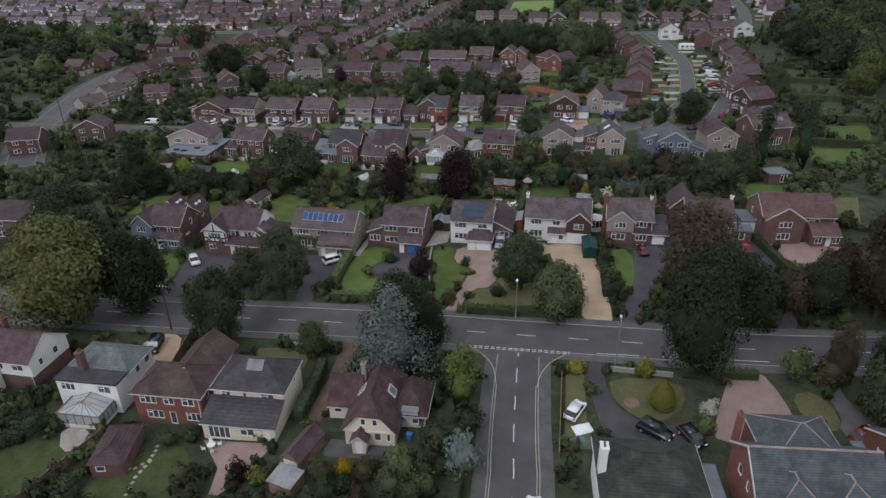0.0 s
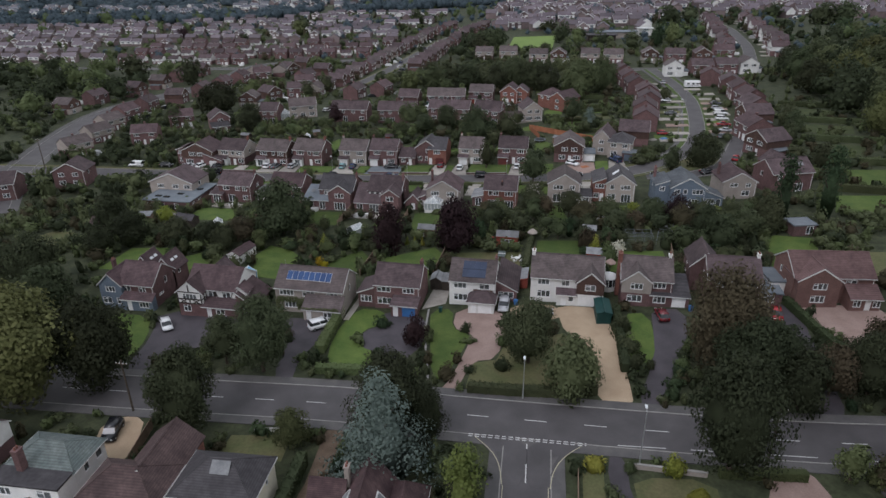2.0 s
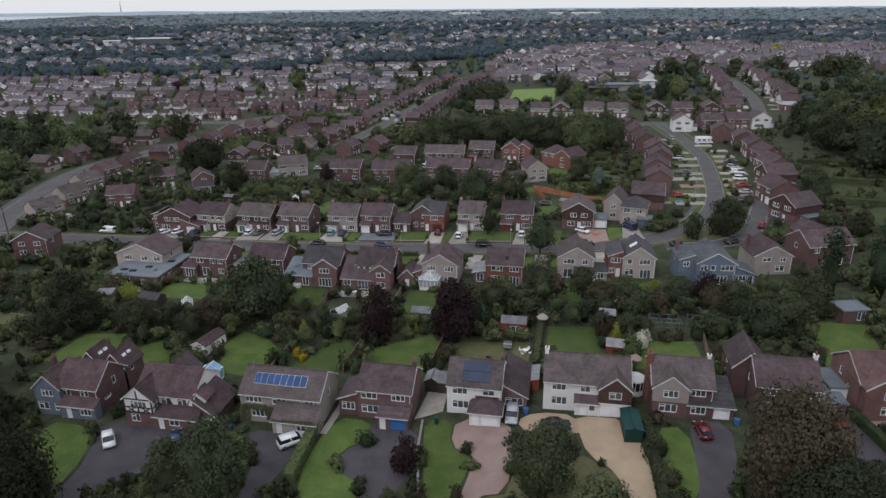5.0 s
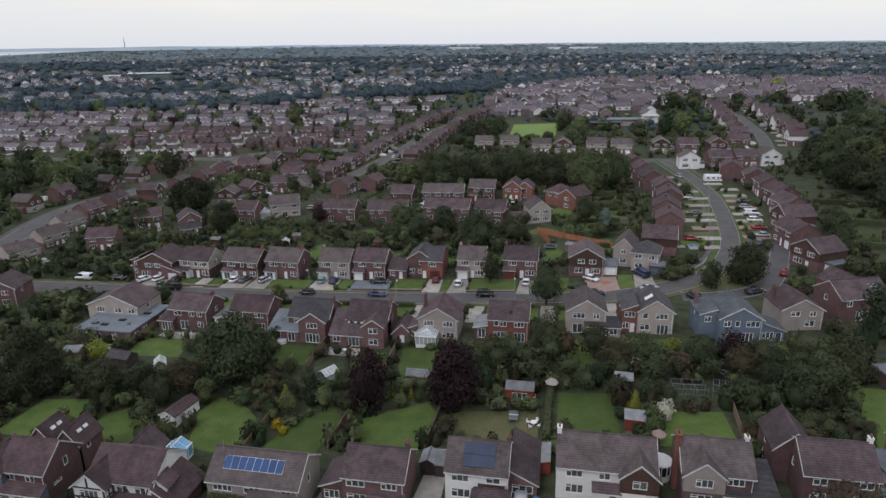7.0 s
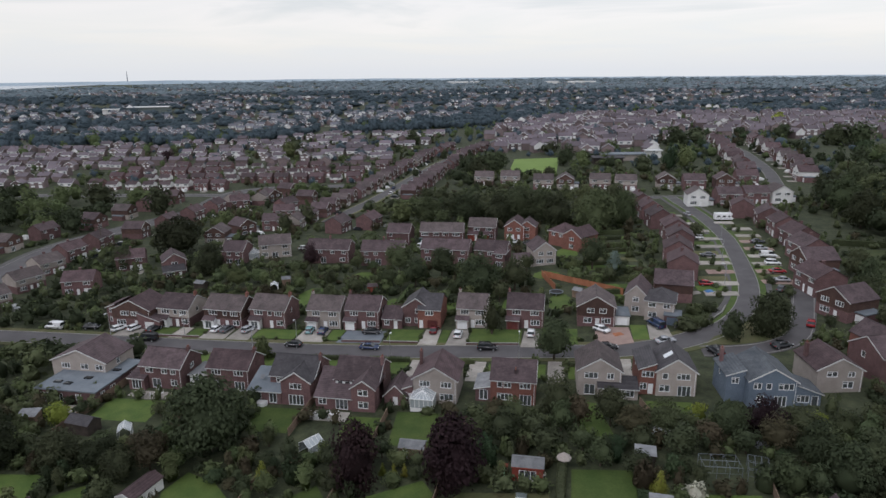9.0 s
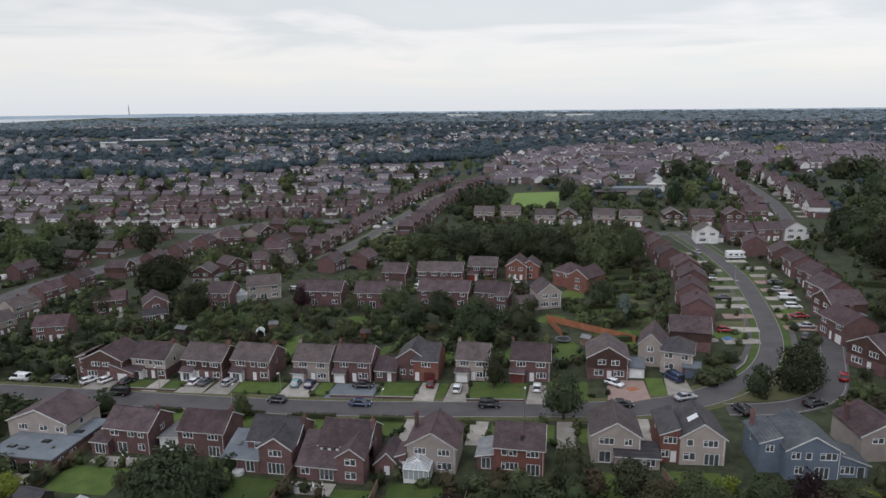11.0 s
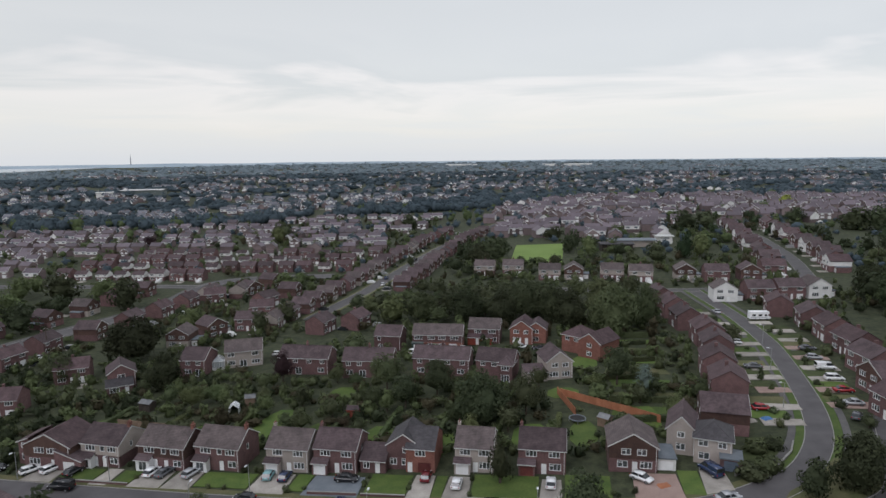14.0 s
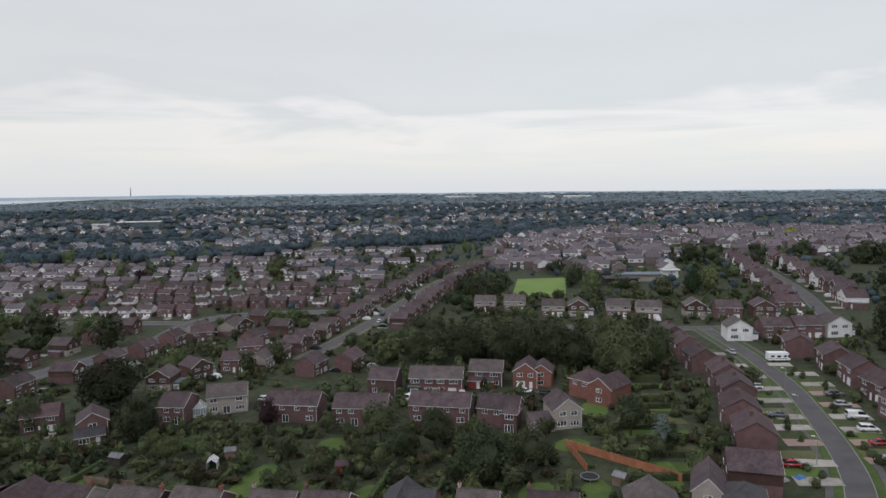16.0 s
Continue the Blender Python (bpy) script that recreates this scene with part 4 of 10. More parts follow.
h = house(12.6, 50.2, 4, "house with a dark mossy hipped roof and a white chimney")
block(h, -5.4, 5.4, 0, 8.5, 5.0, "hip", 2.6, M_WHITE, M_MOSSY, up((2, 1.6), (5.4, 1.4), (8.6, 1.6)), up((2, 1.4), (8, 1.4)), (), ())
chimney(h, -5.2, 3.6, 3.0, 8.6, M_WHITE, 0.8, 1.1)
block(h, 5.4, 8.0, 2.0, 8.0, 2.5, "flat", 0, M_WHITE, M_FELT, (), GD(1.3), wall_name="garage_wall", roof_name="garage_roof")

h = house(29.1, 53.0, 6, "red brick house with blue-grey slate hips and white ridge caps", 8, 10)
block(h, -6.6, 6.6, 0, 7.4, 5.0, "x", 2.8, M_REDBRICK, M_BLUESLATE, up((2, 1.6), (6.4, 1.4), (10.6, 1.6)), up((3, 1.4), (9, 1.4)), up((3, 1.0), (5.4, 0.7)), (), ridge_mat=M_RIDGE)
part("gable_board", prism([(-0.35, 4.65), (3.7, 7.75), (7.75, 4.65), (7.75, 4.95), (3.7, 8.05), (-0.35, 4.95)], -6.86, -6.77, "x"), M_FASCIA, h)
block(h, -3.6, 4.6, 4.0, 12.0, 4.95, "hip", 2.7, M_REDBRICK, M_BLUESLATE, (), up((2, 1.4), (6, 1.4)), wall_name="wing_wall", roof_name="wing_roof", ridge_mat=M_RIDGE)
block(h, -4.6, -0.7, -1.4, 3.4, 4.9, "hip", 1.9, M_REDBRICK, M_BLUESLATE, up((1.9, 1.4)), wall_name="wing_wall", roof_name="wing_roof", ridge_mat=M_RIDGE)
block(h, 0.9, 4.8, -1.4, 3.4, 4.9, "hip", 1.9, M_REDBRICK, M_BLUESLATE, up((1.9, 1.4)), wall_name="wing_wall", roof_name="wing_roof", ridge_mat=M_RIDGE)
chimney(h, -6.2, 8.0, 4.0, 8.4, M_REDBRICK)

h = house(42.2, 56.4, 6, "buff brick house with a dark slate roof")
block(h, -4.4, 5.0, 0, 8, 4.9, "x", 2.4, M_REDBRICK, M_SLATE, up((2, 1.4), (6, 1.4)), up((2, 1.4), (6, 1.4)), up((3, 1.2)) + dn((5, 1.2)), ())
block(h, -5.6, -4.4, 3, 8, 2.6, "flat", 0, M_BUFF, M_FELT, wall_name="garage_wall", roof_name="garage_roof")

# -- houses north of the main road, seen from the road --
h = house(-115, 108.6, 8, "brick house with a brown tiled roof behind trees")
block(h, -5, 4, 0, 8, 5, "x", 2.5, M_BRICK, M_TILE, up((2, 1.6), (6.5, 1.6)) + dn((2, 1.8), (6.5, 1.8)), (), (), up((4, 0.9)))

h = house(-80.6, 109.6, 0, "brick house with a blue-grey clad gable and roof lights", 6.5)
block(h, -2.2, 5.0, 0, 7.4, 5.0, "x", 2.9, M_BRICK, M_REDTILE, up((1.6, 1.5), (4.8, 1.4)) + FD(2.6) + dn((5.2, 1.8)), (), (), [("w", 4.2, 3.6, 0.9, 1.4), ("w", 2.2, 2.0, 1.6, 0.5)], lower=None)
block(h, -5.8, -1.2, -0.8, 5.0, 4.9, "y", 2.2, M_BLUE, M_REDTILE, up((2.3, 1.9)) + dn((1.2, 1.8), (3.6, 0.8)), wall_name="bay_wall", roof_name="bay_roof")
block(h, -1.2, 5.2, -1.4, 0, 2.5, "lean", 0.8, M_BLUE, M_REDTILE, FD(1.6) + dn((4.6, 1.9)), wall_name="porch_wall", roof_name="porch_roof")
block(h, -3.5, 0.5, 7.0, 11.5, 4.8, "y", 2.4, M_BRICK, M_REDTILE, wall_name="wing_wall", roof_name="wing_roof")
block(h, 1.0, 5.0, 7.0, 12.0, 4.8, "y", 2.4, M_BRICK, M_REDTILE, (), (), (), up((2, 0.8)), wall_name="wing_wall", roof_name="wing_roof")
# skylights: the sky they reflect is painted as a pale colour
for x_ in (-1.5, 3.0):
    for k_ in (0.0, 0.75):
        part("skylight", move(box(-0.26, 0.26, -0.42, 0.42, 0, 0.08), pose(x_ + 1.0, 8.8 + k_ * 1.7, 6.22, 0, 50, 0)), M_LAMP, h)
chimney(h, -5.0, 3.6, 4.6, 7.9, M_BRICK)

h = house(-63.6, 109.2, 0, "half-timbered white house with a brown tiled roof", 7)
block(h, -4.8, 5.2, 0, 8.0, 5.0, "x", 2.7, M_WHITE, M_REDTILE, up((5.2, 1.6), (7.9, 1.6)) + dn((8.0, 1.6)), (), (), up((3.6, 0.8)), lower=M_BRICK)
block(h, -5.7, -0.9, -1.7, 3.6, 4.9, "y", 2.0, M_WHITE, M_REDTILE, up((2.4, 2.6)) + dn((1.6, 1.4)), lower=M_BRICK, wall_name="bay_wall", roof_name="bay_roof")
for x_, a_ in ((-4.55, 60), (-4.55, -60), (-2.05, 60), (-2.05, -60)):
    part("timber_brace", move(box(-0.09, 0.09, -0.1, -0.045, -0.78, 0.78), pose(x_, -1.7, 3.02, 0, a_, 0)), M_TIMBER, h)
for x_ in (-5.62, -3.3, -0.98):
    part("timber_post", box(x_ - 0.1, x_ + 0.1, -1.84, -1.745, 2.6, 3.5 if x_ == -3.3 else 4.9), M_TIMBER, h)
part("timber_post", box(-3.4, -3.2, -1.84, -1.745, 4.95, 6.4), M_TIMBER, h)
for z_ in (2.55, 3.42, 4.82):
    part("timber_beam", box(-5.75, -0.85, -1.84, -1.745, z_, z_ + 0.17), M_TIMBER, h)
for y_ in (-1.0, -0.2):
    part("timber_post", box(-0.855, -0.76, y_ - 0.09, y_ + 0.09, 2.6, 4.9), M_TIMBER, h)
part("timber_beam", box(-0.855, -0.76, -1.7, 0.0, 3.5, 3.66), M_TIMBER, h)
for x_, a_ in ((0.6, 24), (1.5, -24), (3.9, 24)):
    part("timber_brace", move(box(-0.09, 0.09, -0.1, -0.045, 0, 1.5), pose(x_, 0, 3.3, 0, a_, 0)), M_TIMBER, h)
part("timber_beam", box(-0.8, 5.3, -0.1, -0.045, 3.25, 3.4), M_TIMBER, h)
block(h, -0.9, 6.4, -1.9, 0, 2.4, "lean", 0.9, M_BRICK, M_REDTILE, dn((3.4, 1.6)) + FD(1.2), wall_name="porch_wall", roof_name="porch_roof")
block(h, 5.2, 8.6, -0.6, 6.5, 2.5, "leanl", 2.4, M_BRICK, M_REDTILE, GD(1.8), wall_name="garage_wall", roof_name="garage_roof")
block(h, 4.2, 6.8, 0.4, 3.0, 4.6, "y", 1.0, M_WHITE, M_REDTILE, up((1.3, 1.4)), wall_name="dormer_wall", roof_name="dormer_roof")
block(h, -6.0, -1.2, 7.6, 13, 2.8, "y", 2.4, M_BRICK, M_TILE, wall_name="wing_wall", roof_name="wing_roof")
conservatory(h, -0.6, 2.6, 8.4, 13.4, rise=1.0, glass=M_BLUEGLASS)

h = house(-45.2, 110.9, 0, "grey brick house with solar panels on a brown roof", 7)
block(h, -6.4, 6.6, 0, 7.6, 4.9, "x", 2.6, M_BUFF, M_GREYTILE, up((2.2, 2.6), (6.4, 2.2), (10.9, 2.0)) + dn((3.0, 2.6), (6.8, 1.0)), (), (), up((3.8, 0.8)))
block(h, -0.2, 6.8, -2.6, 0, 2.4, "lean", 1.5, M_BUFF, M_GREYTILE, FD(1.0) + dn((4.9, 2.2)), (), (), (), wall_name="extension_wall", roof_name="extension_roof")
for i in range(8):
    on_slope(h, -4.0 + i * 1.06, 2.1, 4.9, 0, 7.6, 2.6, 0.97, 1.76, "panel_frame", M_UPVC, 0.15)
    on_slope(h, -4.0 + i * 1.06, 2.1, 4.9, 0, 7.6, 2.6, 0.9, 1.66, "solar_panel", M_SOLAR, 0.2)
part("aerial", tube((-5.4, 3.6, 7.2), (-5.4, 3.6, 8.8), 0.03, 0.02, 5), M_METAL, h)

h = house(-29.4, 113.8, 0, "brown brick house with a garage with a blue door", 6.5)
block(h, -4.2, 4.3, 0, 7.2, 4.9, "x", 2.5, M_BRICK, M_TILE, up((1.8, 2.4), (6.4, 2.0)) + dn((1.9, 2.5)), up((2, 1.5), (6, 1.5)), (), up((4, 0.7)))
block(h, -7.4, -4.2, 0.3, 6.0, 2.7, "leanr", 1.3, M_BRICK, M_TILE, dn((1.5, 2.0)), wall_name="extension_wall", roof_name="extension_roof")
block(h, -0.4, 4.3, -2.8, 0, 2.35, "lean", 0.5, M_BRICK, M_TILE, FD(0.8) + GD(3.2, 2.4), garage=M_BLUEDOOR, wall_name="garage_wall", roof_name="garage_roof")
chimney(h, 4.0, 4.0, 3.0, 8.2, M_BRICK)

h = house(-16.0, 116.4, 0, "white rendered house with solar panels and a garage porch", 6.5)
block(h, -4.1, 4.2, 0, 7.6, 4.9, "x", 2.5, M_WHITE, M_GREYTILE, up((2.0, 2.2)) + [("w", 6.4, 3.4, 1.9, 1.1)] + dn((2.1, 2.4)), up((2, 1.5), (6, 1.5)), (), ())
part("hung_tile_panel", box(0.3, 4.1, -0.06, -0.004, 2.6, 3.35), M_DARKBRICK, h)
block(h, -0.2, 4.4, -3.0, 0, 2.4, "hip", 1.5, M_WHITE, M_TILE, FD(0.9) + GD(3.0, 2.4), wall_name="garage_wall", roof_name="garage_roof")
block(h, 4.2, 8.0, 2.0, 12.0, 2.5, "leanl", 1.9, M_BRICK, M_TILE, [("w", 1.9, 0.9, 2.8, 1.3)], wall_name="extension_wall", roof_name="extension_roof")
for i in range(4):
    for j in range(2):
        on_slope(h, -1.3 + i * 1.05, 1.3 + j * 1.45, 4.9, 0, 7.6, 2.5, 1.0, 1.6, "solar_panel", M_SOLARDARK)
chimney(h, 4.0, 4.2, 4.5, 8.0, M_BRICK, 0.5, 0.7)

h = house(0.9, 118.8, 0, "white rendered house with a brown hung-tile garage gable", 7.5)
block(h, -6.4, 6.4, 0, 8.2, 4.9, "x", 2.7, M_WHITE, M_GREYTILE, up((2.3, 2.0), (6.2, 1.4)) + dn((2.4, 2.2)), up((3, 1.5), (9, 1.5)), (), ())
block(h, 1.8, 6.5, -1.2, 5.0, 4.85, "y", 2.0, M_DARKBRICK, M_GREYTILE, up((2.35, 1.7)) + GD(2.35, 4.0), lower=M_WHITE, wall_name="bay_wall", roof_name="bay_roof")
block(h, -1.6, 1.8, -1.1, 0, 2.3, "lean", 0.6, M_WHITE, M_TILE, FD(1.2) + dn((2.5, 0.9)), wall_name="porch_wall", roof_name="porch_roof")
chimney(h, -6.2, 4.0, 4.6, 8.2, M_WHITE, 0.6, 0.9)

h = house(14.6, 119.4, 0, "brick house with a buff front gable and ivy", 6)
block(h, -4.2, 4.6, 0, 8.0, 4.9, "x", 2.6, M_BRICK, M_GREYTILE, up((6.6, 2.0)), up((2, 1.4), (6, 1.4)), (), ())
block(h, -4.1, 0.9, -0.9, 4.5, 4.85, "y", 2.0, M_BUFF, M_GREYTILE, up((2.5, 2.0)) + dn((2.3, 2.4)), lower=M_BRICK, wall_name="bay_wall", roof_name="bay_roof")
block(h, 0.9, 7.5, -0.8, 6.0, 2.4, "lean", 1.2, M_BRICK, M_SLATE, dn((1.6, 2.0)) + GD(4.9, 2.3), wall_name="garage_wall", roof_name="garage_roof")
chimney(h, -4.5, 3.2, 0.0, 8.3, M_REDBRICK, 0.7, 1.3)
chimney(h, 4.2, 4.2, 5.0, 8.1, M_WHITE, 0.5, 0.7)
rr_ = part("round_sunroom", tube((-6.0, 5.4, -0.3), (-6.0, 5.4, 0.7), 1.5, 1.5, 16), M_WHITE, h)
part("sunroom_glass", tube((-6.0, 5.4, 0.7), (-6.0, 5.4, 2.3), 1.45, 1.45, 16), M_CARGLASS, rr_)
part("sunroom_roof", join([tube((-6.0, 5.4, 2.3), (-6.0, 5.4, 2.55), 1.65, 1.6, 16), tube((-6.0, 5.4, 2.55), (-6.0, 5.4, 3.0), 1.55, 0.5, 16)]), M_UPVC, rr_)
for i in range(12):
    a_ = math.pi * i / 6
    part("sunroom_post", tube((-6.0 + 1.48 * math.cos(a_), 5.4 + 1.48 * math.sin(a_), 0.6), (-6.0 + 1.48 * math.cos(a_), 5.4 + 1.48 * math.sin(a_), 2.35), 0.06, 0.06, 4), M_UPVC, rr_)

h = house(29.6, 120.4, 0, "brown brick house with a brown tiled roof behind trees", 7)
block(h, -4.5, 4.4, 0, 8, 4.9, "x", 2.6, M_BRICK, M_TILE, up((2, 1.6), (7.4, 1.6)) + dn((2, 1.8), (7.2, 2)), (), up((4, 0.8)), up((4, 0.8)))
block(h, -6.6, -1.5, 5.0, 12, 4.9, "y", 2.5, M_BRICK, M_TILE, (), (), up((3, 0.9)) + dn((3, 0.9)), (), wall_name="wing_wall", roof_name="wing_roof")
block(h, 4.4, 8.2, 0.5, 6, 2.5, "flat", 0, M_BRICK, M_FELT, dn((1.6, 1.8)), wall_name="garage_wall", roof_name="garage_roof")
chimney(h, 4.2, 4.2, 5.0, 8.2, M_WHITE, 0.5, 0.7)

h = house(46.3, 122.6, 6, "large red brick house with white windows and a red tiled roof", 8)
block(h, -7.0, 6.4, 0, 8.4, 5.1, "x", 2.8, M_OLDBRICK, M_PINKTILE, up((9.6, 1.8)), (), [("w", 3, 3.4, 0.8, 1.3), ("w", 5.6, 1.8, 0.8, 1.3)], ())
block(h, -6.8, 0.2, -1.6, 4.0, 5.0, "y", 2.3, M_OLDBRICK, M_PINKTILE, up((3.6, 2.2)) + dn((3.6, 2.2)), wall_name="bay_wall", roof_name="bay_roof")
block(h, 1.6, 6.6, -2.8, 0, 2.5, "lean", 1.3, M_OLDBRICK, M_PINKTILE, FD(3.0) + dn((1.2, 1.2), (4.4, 1.2)), wall_name="porch_wall", roof_name="porch_roof")
block(h, -9.6, -7.0, 2.5, 8, 2.5, "flat", 0, M_WHITE, M_FELT, wall_name="garage_wall", roof_name="garage_roof")

h = house(71.5, 126, 8, "red brick house with a brown tiled roof beside trees", 7)
block(h, -5, 5, 0, 8, 5, "x", 2.6, M_BRICK, M_TILE, up((2, 1.6), (8, 1.6)) + dn((2, 1.8), (8, 1.8)))

# -- houses on the near side of the estate street, seen from their gardens --
h = house(-106.2, 166.3, 0, "buff gabled house with a grey flat roofed extension", 8, 4)
block(h, -6.4, 6.2, 0, 9.0, 5.0, "y", 2.5, M_BUFF, M_TILE, up((3.2, 1.9), (7.6, 1.7), (11.0, 1.7)), (), (), up((4, 1.0)))
block(h, -3.6, 9.8, -8.2, 0, 2.7, "flat", 0, M_BRICK, M_FELT, PD(3.6, 5.0) + dn((9.5, 1.2)), (), (), dn((2, 1.2), (5, 1.6)), wall_name="extension_wall", roof_name="extension_roof")
block(h, 6.2, 9.8, 0, 6.8, 2.7, "flat", 0, M_BRICK, M_FELT, (), (), (), dn((3, 1.2)), wall_name="extension_wall", roof_name="extension_roof")
for x_, y_ in ((-0.8, -5.2), (1.8, -5.6), (4.2, -2.8), (7.6, 1.4)):
    part("roof_lantern", join([box(x_ - 0.8, x_ + 0.8, y_ - 0.5, y_ + 0.5, 2.92, 3.12), box(x_ - 0.62, x_ + 0.62, y_ - 0.34, y_ + 0.34, 3.12, 3.2)]), M_CARGLASS, h)

h = house(-87.2, 165.9, -2, "brown brick house with a dark tiled roof and patio doors", 6.5)
block(h, -4.8, 4.6, 0, 7.4, 4.9, "x", 2.4, M_BRICK, M_TILE, up((2.2, 1.7), (5.6, 1.3), (7.6, 1.2)) + PD(3.6, 2.0) + dn((7.6, 1.4)), (), (), up((4, 1.2)))
block(h, -6.8, -3.2, -1.2, 2.5, 2.4, "lean", 0.9, M_BRICK, M_TILE, PD(1.8, 2.2), wall_name="extension_wall", roof_name="extension_roof")
chimney(h, 4.4, 3.6, 4.5, 7.9)

h = house(-72.7, 166.3, 0, "brown brick house with a rusty brown tiled roof", 6)
block(h, -4.5, 4.5, 0, 7.2, 4.9, "x", 2.3, M_BRICK, M_REDTILE, up((2.0, 1.9), (6.8, 1.9)) + dn((2.2, 1.8)) + PD(6.9, 2.2), (), up((4, 0.9)), ())
block(h, -9.0, -4.5, 1.0, 7.0, 2.4, "leanr", 0.5, M_WHITE, M_SHEDROOF, dn((2.2, 2.0)), wall_name="extension_wall", roof_name="extension_roof")
chimney(h, 4.3, 3.6, 4.5, 7.8)

h = house(-57.6, 162.9, 0, "brick house with a dark roof and a grey single-storey wing", 7)
block(h, -4.9, 4.2, 1.2, 9.2, 4.9, "x", 2.6, M_BRICK, M_SLATE, up((2.4, 2.2)), (), (), up((3.8, 0.9)))
block(h, -1.8, 4.0, -1.0, 5.0, 4.85, "y", 1.9, M_BRICK, M_SLATE, up((2.9, 2.2)) + PD(2.9, 3.0), wall_name="bay_wall", roof_name="bay_roof")
block(h, -8.6, -1.9, -1.0, 5.5, 2.5, "lean", 1.9, M_BRICK, M_FELT, dn((1.7, 1.8)) + PD(5.0, 1.6), wall_name="extension_wall", roof_name="extension_roof")
for x_ in (-6.6, -4.3, -2.9):
    on_slope(h, x_, 1.6, 2.5, -1.0, 12.0, 3.8, 0.7, 0.9, "skylight", M_SHEDROOF)
chimney(h, 4.3, 4.6, 3.0, 8.1)

h = house(-45.2, 160.4, 0, "red brown brick house with a long sloping tiled roof and dormer", 7)
block(h, -4.2, 4.6, 3.4, 11.6, 4.9, "x", 2.6, M_BRICK, M_TILE, (), (), (), up((4, 0.8)))
block(h, 0.2, 4.6, 0, 6.0, 4.85, "y", 1.5, M_BRICK, M_TILE, up((2.2, 1.8)) + dn((2.2, 1.8)), wall_name="bay_wall", roof_name="bay_roof")
block(h, -7.0, 0.2, 0.4, 6.4, 2.5, "lean", 3.2, M_BRICK, M_TILE, dn((1.4, 1.5)) + PD(5.1, 2.4), wall_name="extension_wall", roof_name="extension_roof")
block(h, -3.8, -0.6, 3.0, 6.2, 4.6, "flat", 0, M_UPVC, M_TILE, up((0.9, 1.0), (2.3, 1.0)), wall_name="dormer_wall", roof_name="dormer_roof")
block(h, 5.6, 9.8, 3.0, 9.0, 2.3, "y", 2.1, M_BRICK, M_TILE, FD(2.1), wall_name="garage_wall", roof_name="garage_roof")
chimney(h, 4.5, 6.5, 3.0, 8.3)

h = house(-30.2, 164.6, 0, "buff gabled house with a white conservatory and brown roof", 6)
block(h, -4.1, 4.1, 0, 8.4, 4.9, "y", 2.4, M_BUFF, M_REDTILE, up((2.2, 1.9), (6.2, 1.9)) + dn((6.3, 2.4)), (), (), up((3, 1)))
block(h, -7.0, -4.1, -0.4, 4.0, 2.4, "leanr", 1.2, M_BRICK, M_TILE, dn((1.2, 1.2)) + FD(2.5), wall_name="extension_wall", roof_name="extension_roof")
conservatory(h, -4.0, 0.2, -3.2, 0)
chimney(h, -3.6, 5.6, 4.5, 7.9)

h = house(-15.8, 165.3, 0, "red brick house with a brown tiled roof and patio door", 6)
block(h, -4.1, 4.1, 0, 7.2, 4.9, "x", 2.5, M_REDBRICK, M_TILE, up((1.7, 0.9), (3.1, 1.3), (6.3, 1.9)) + dn((2.6, 2.6)) + PD(6.4, 2.2))
block(h, -7.0, -4.1, 1.0, 7.0, 2.3, "leanr", 0.6, M_BRICK, M_SHEDROOF, PD(1.5, 1.6), wall_name="extension_wall", roof_name="extension_roof")
chimney(h, 0.4, 1.2, 4.6, 6.4, M_TILE, 0.5, 0.5)

h = house(-0.2, 170.2, 2, "buff rendered gabled house with a flat roofed extension", 6)
block(h, -3.9, 4.0, 0, 8.6, 4.9, "y", 2.4, M_BUFF, M_GREYTILE, up((2.4, 2.3), (5.9, 1.2)) + PD(2.2, 2.0))
block(h, -0.2, 6.8, -1.8, 2.4, 2.4, "lean", 0.6, M_BUFF, M_SLATE, dn((2.4, 2.0), (5.6, 1.4)) + FD(4.5), wall_name="extension_wall", roof_name="extension_roof")

h = house(12.0, 170.7, 2, "buff gabled house with an orange brick wing and skylight", 6.5)
block(h, -2.0, 5.0, 0, 9.0, 4.9, "y", 2.4, M_BUFF, M_SLATE, up((1.5, 1.0), (4.7, 2.2)) + dn((1.5, 1.8)) + PD(5.0, 2.4))
block(h, -5.0, -2.0, 0.5, 9.0, 4.9, "leanr", 1.2, M_REDBRICK, M_SLATE, up((1.5, 2.0)) + dn((0.8, 1.2)) + FD(2.1), up((1.5, 1)), up((3, 1.0)), wall_name="wing_wall", roof_name="wing_roof")
# pale pane, its sky reflection put into the colour
part("skylight", move(box(-0.9, 0.9, -0.7, 0.7, 0, 0.08), pose(0.4, 3.4, 6.75, 0, -34, 0)), M_LAMP, h)

h = house(28.8, 167.9, 5, "blue-grey clad gabled house with a slate roof", 7)
block(h, -3.8, 4.2, 0, 9.5, 4.9, "y", 2.3, M_BLUE, M_BLUESLATE, up((1.4, 1.3), (3.3, 0.9), (6.2, 2.4)) + PD(5.4, 2.2) + dn((2.0, 1.2)), (), up((3, 0.8), (4.5, 0.8)))
block(h, -7.0, -3.8, 2.0, 9.0, 4.9, "leanr", 1.1, M_BLUE, M_BLUESLATE, up((1.5, 1.2)), (), up((3, 0.7)), wall_name="wing_wall", roof_name="wing_roof")
block(h, 4.2, 8.6, 0.5, 6.0, 2.5, "leanl", 1.6, M_BLUE, M_BLUESLATE, dn((1.4, 2.0)) + PD(3.4, 1.2), wall_name="extension_wall", roof_name="extension_roof")
chimney(h, -6.4, 7.5, 5.0, 7.6)

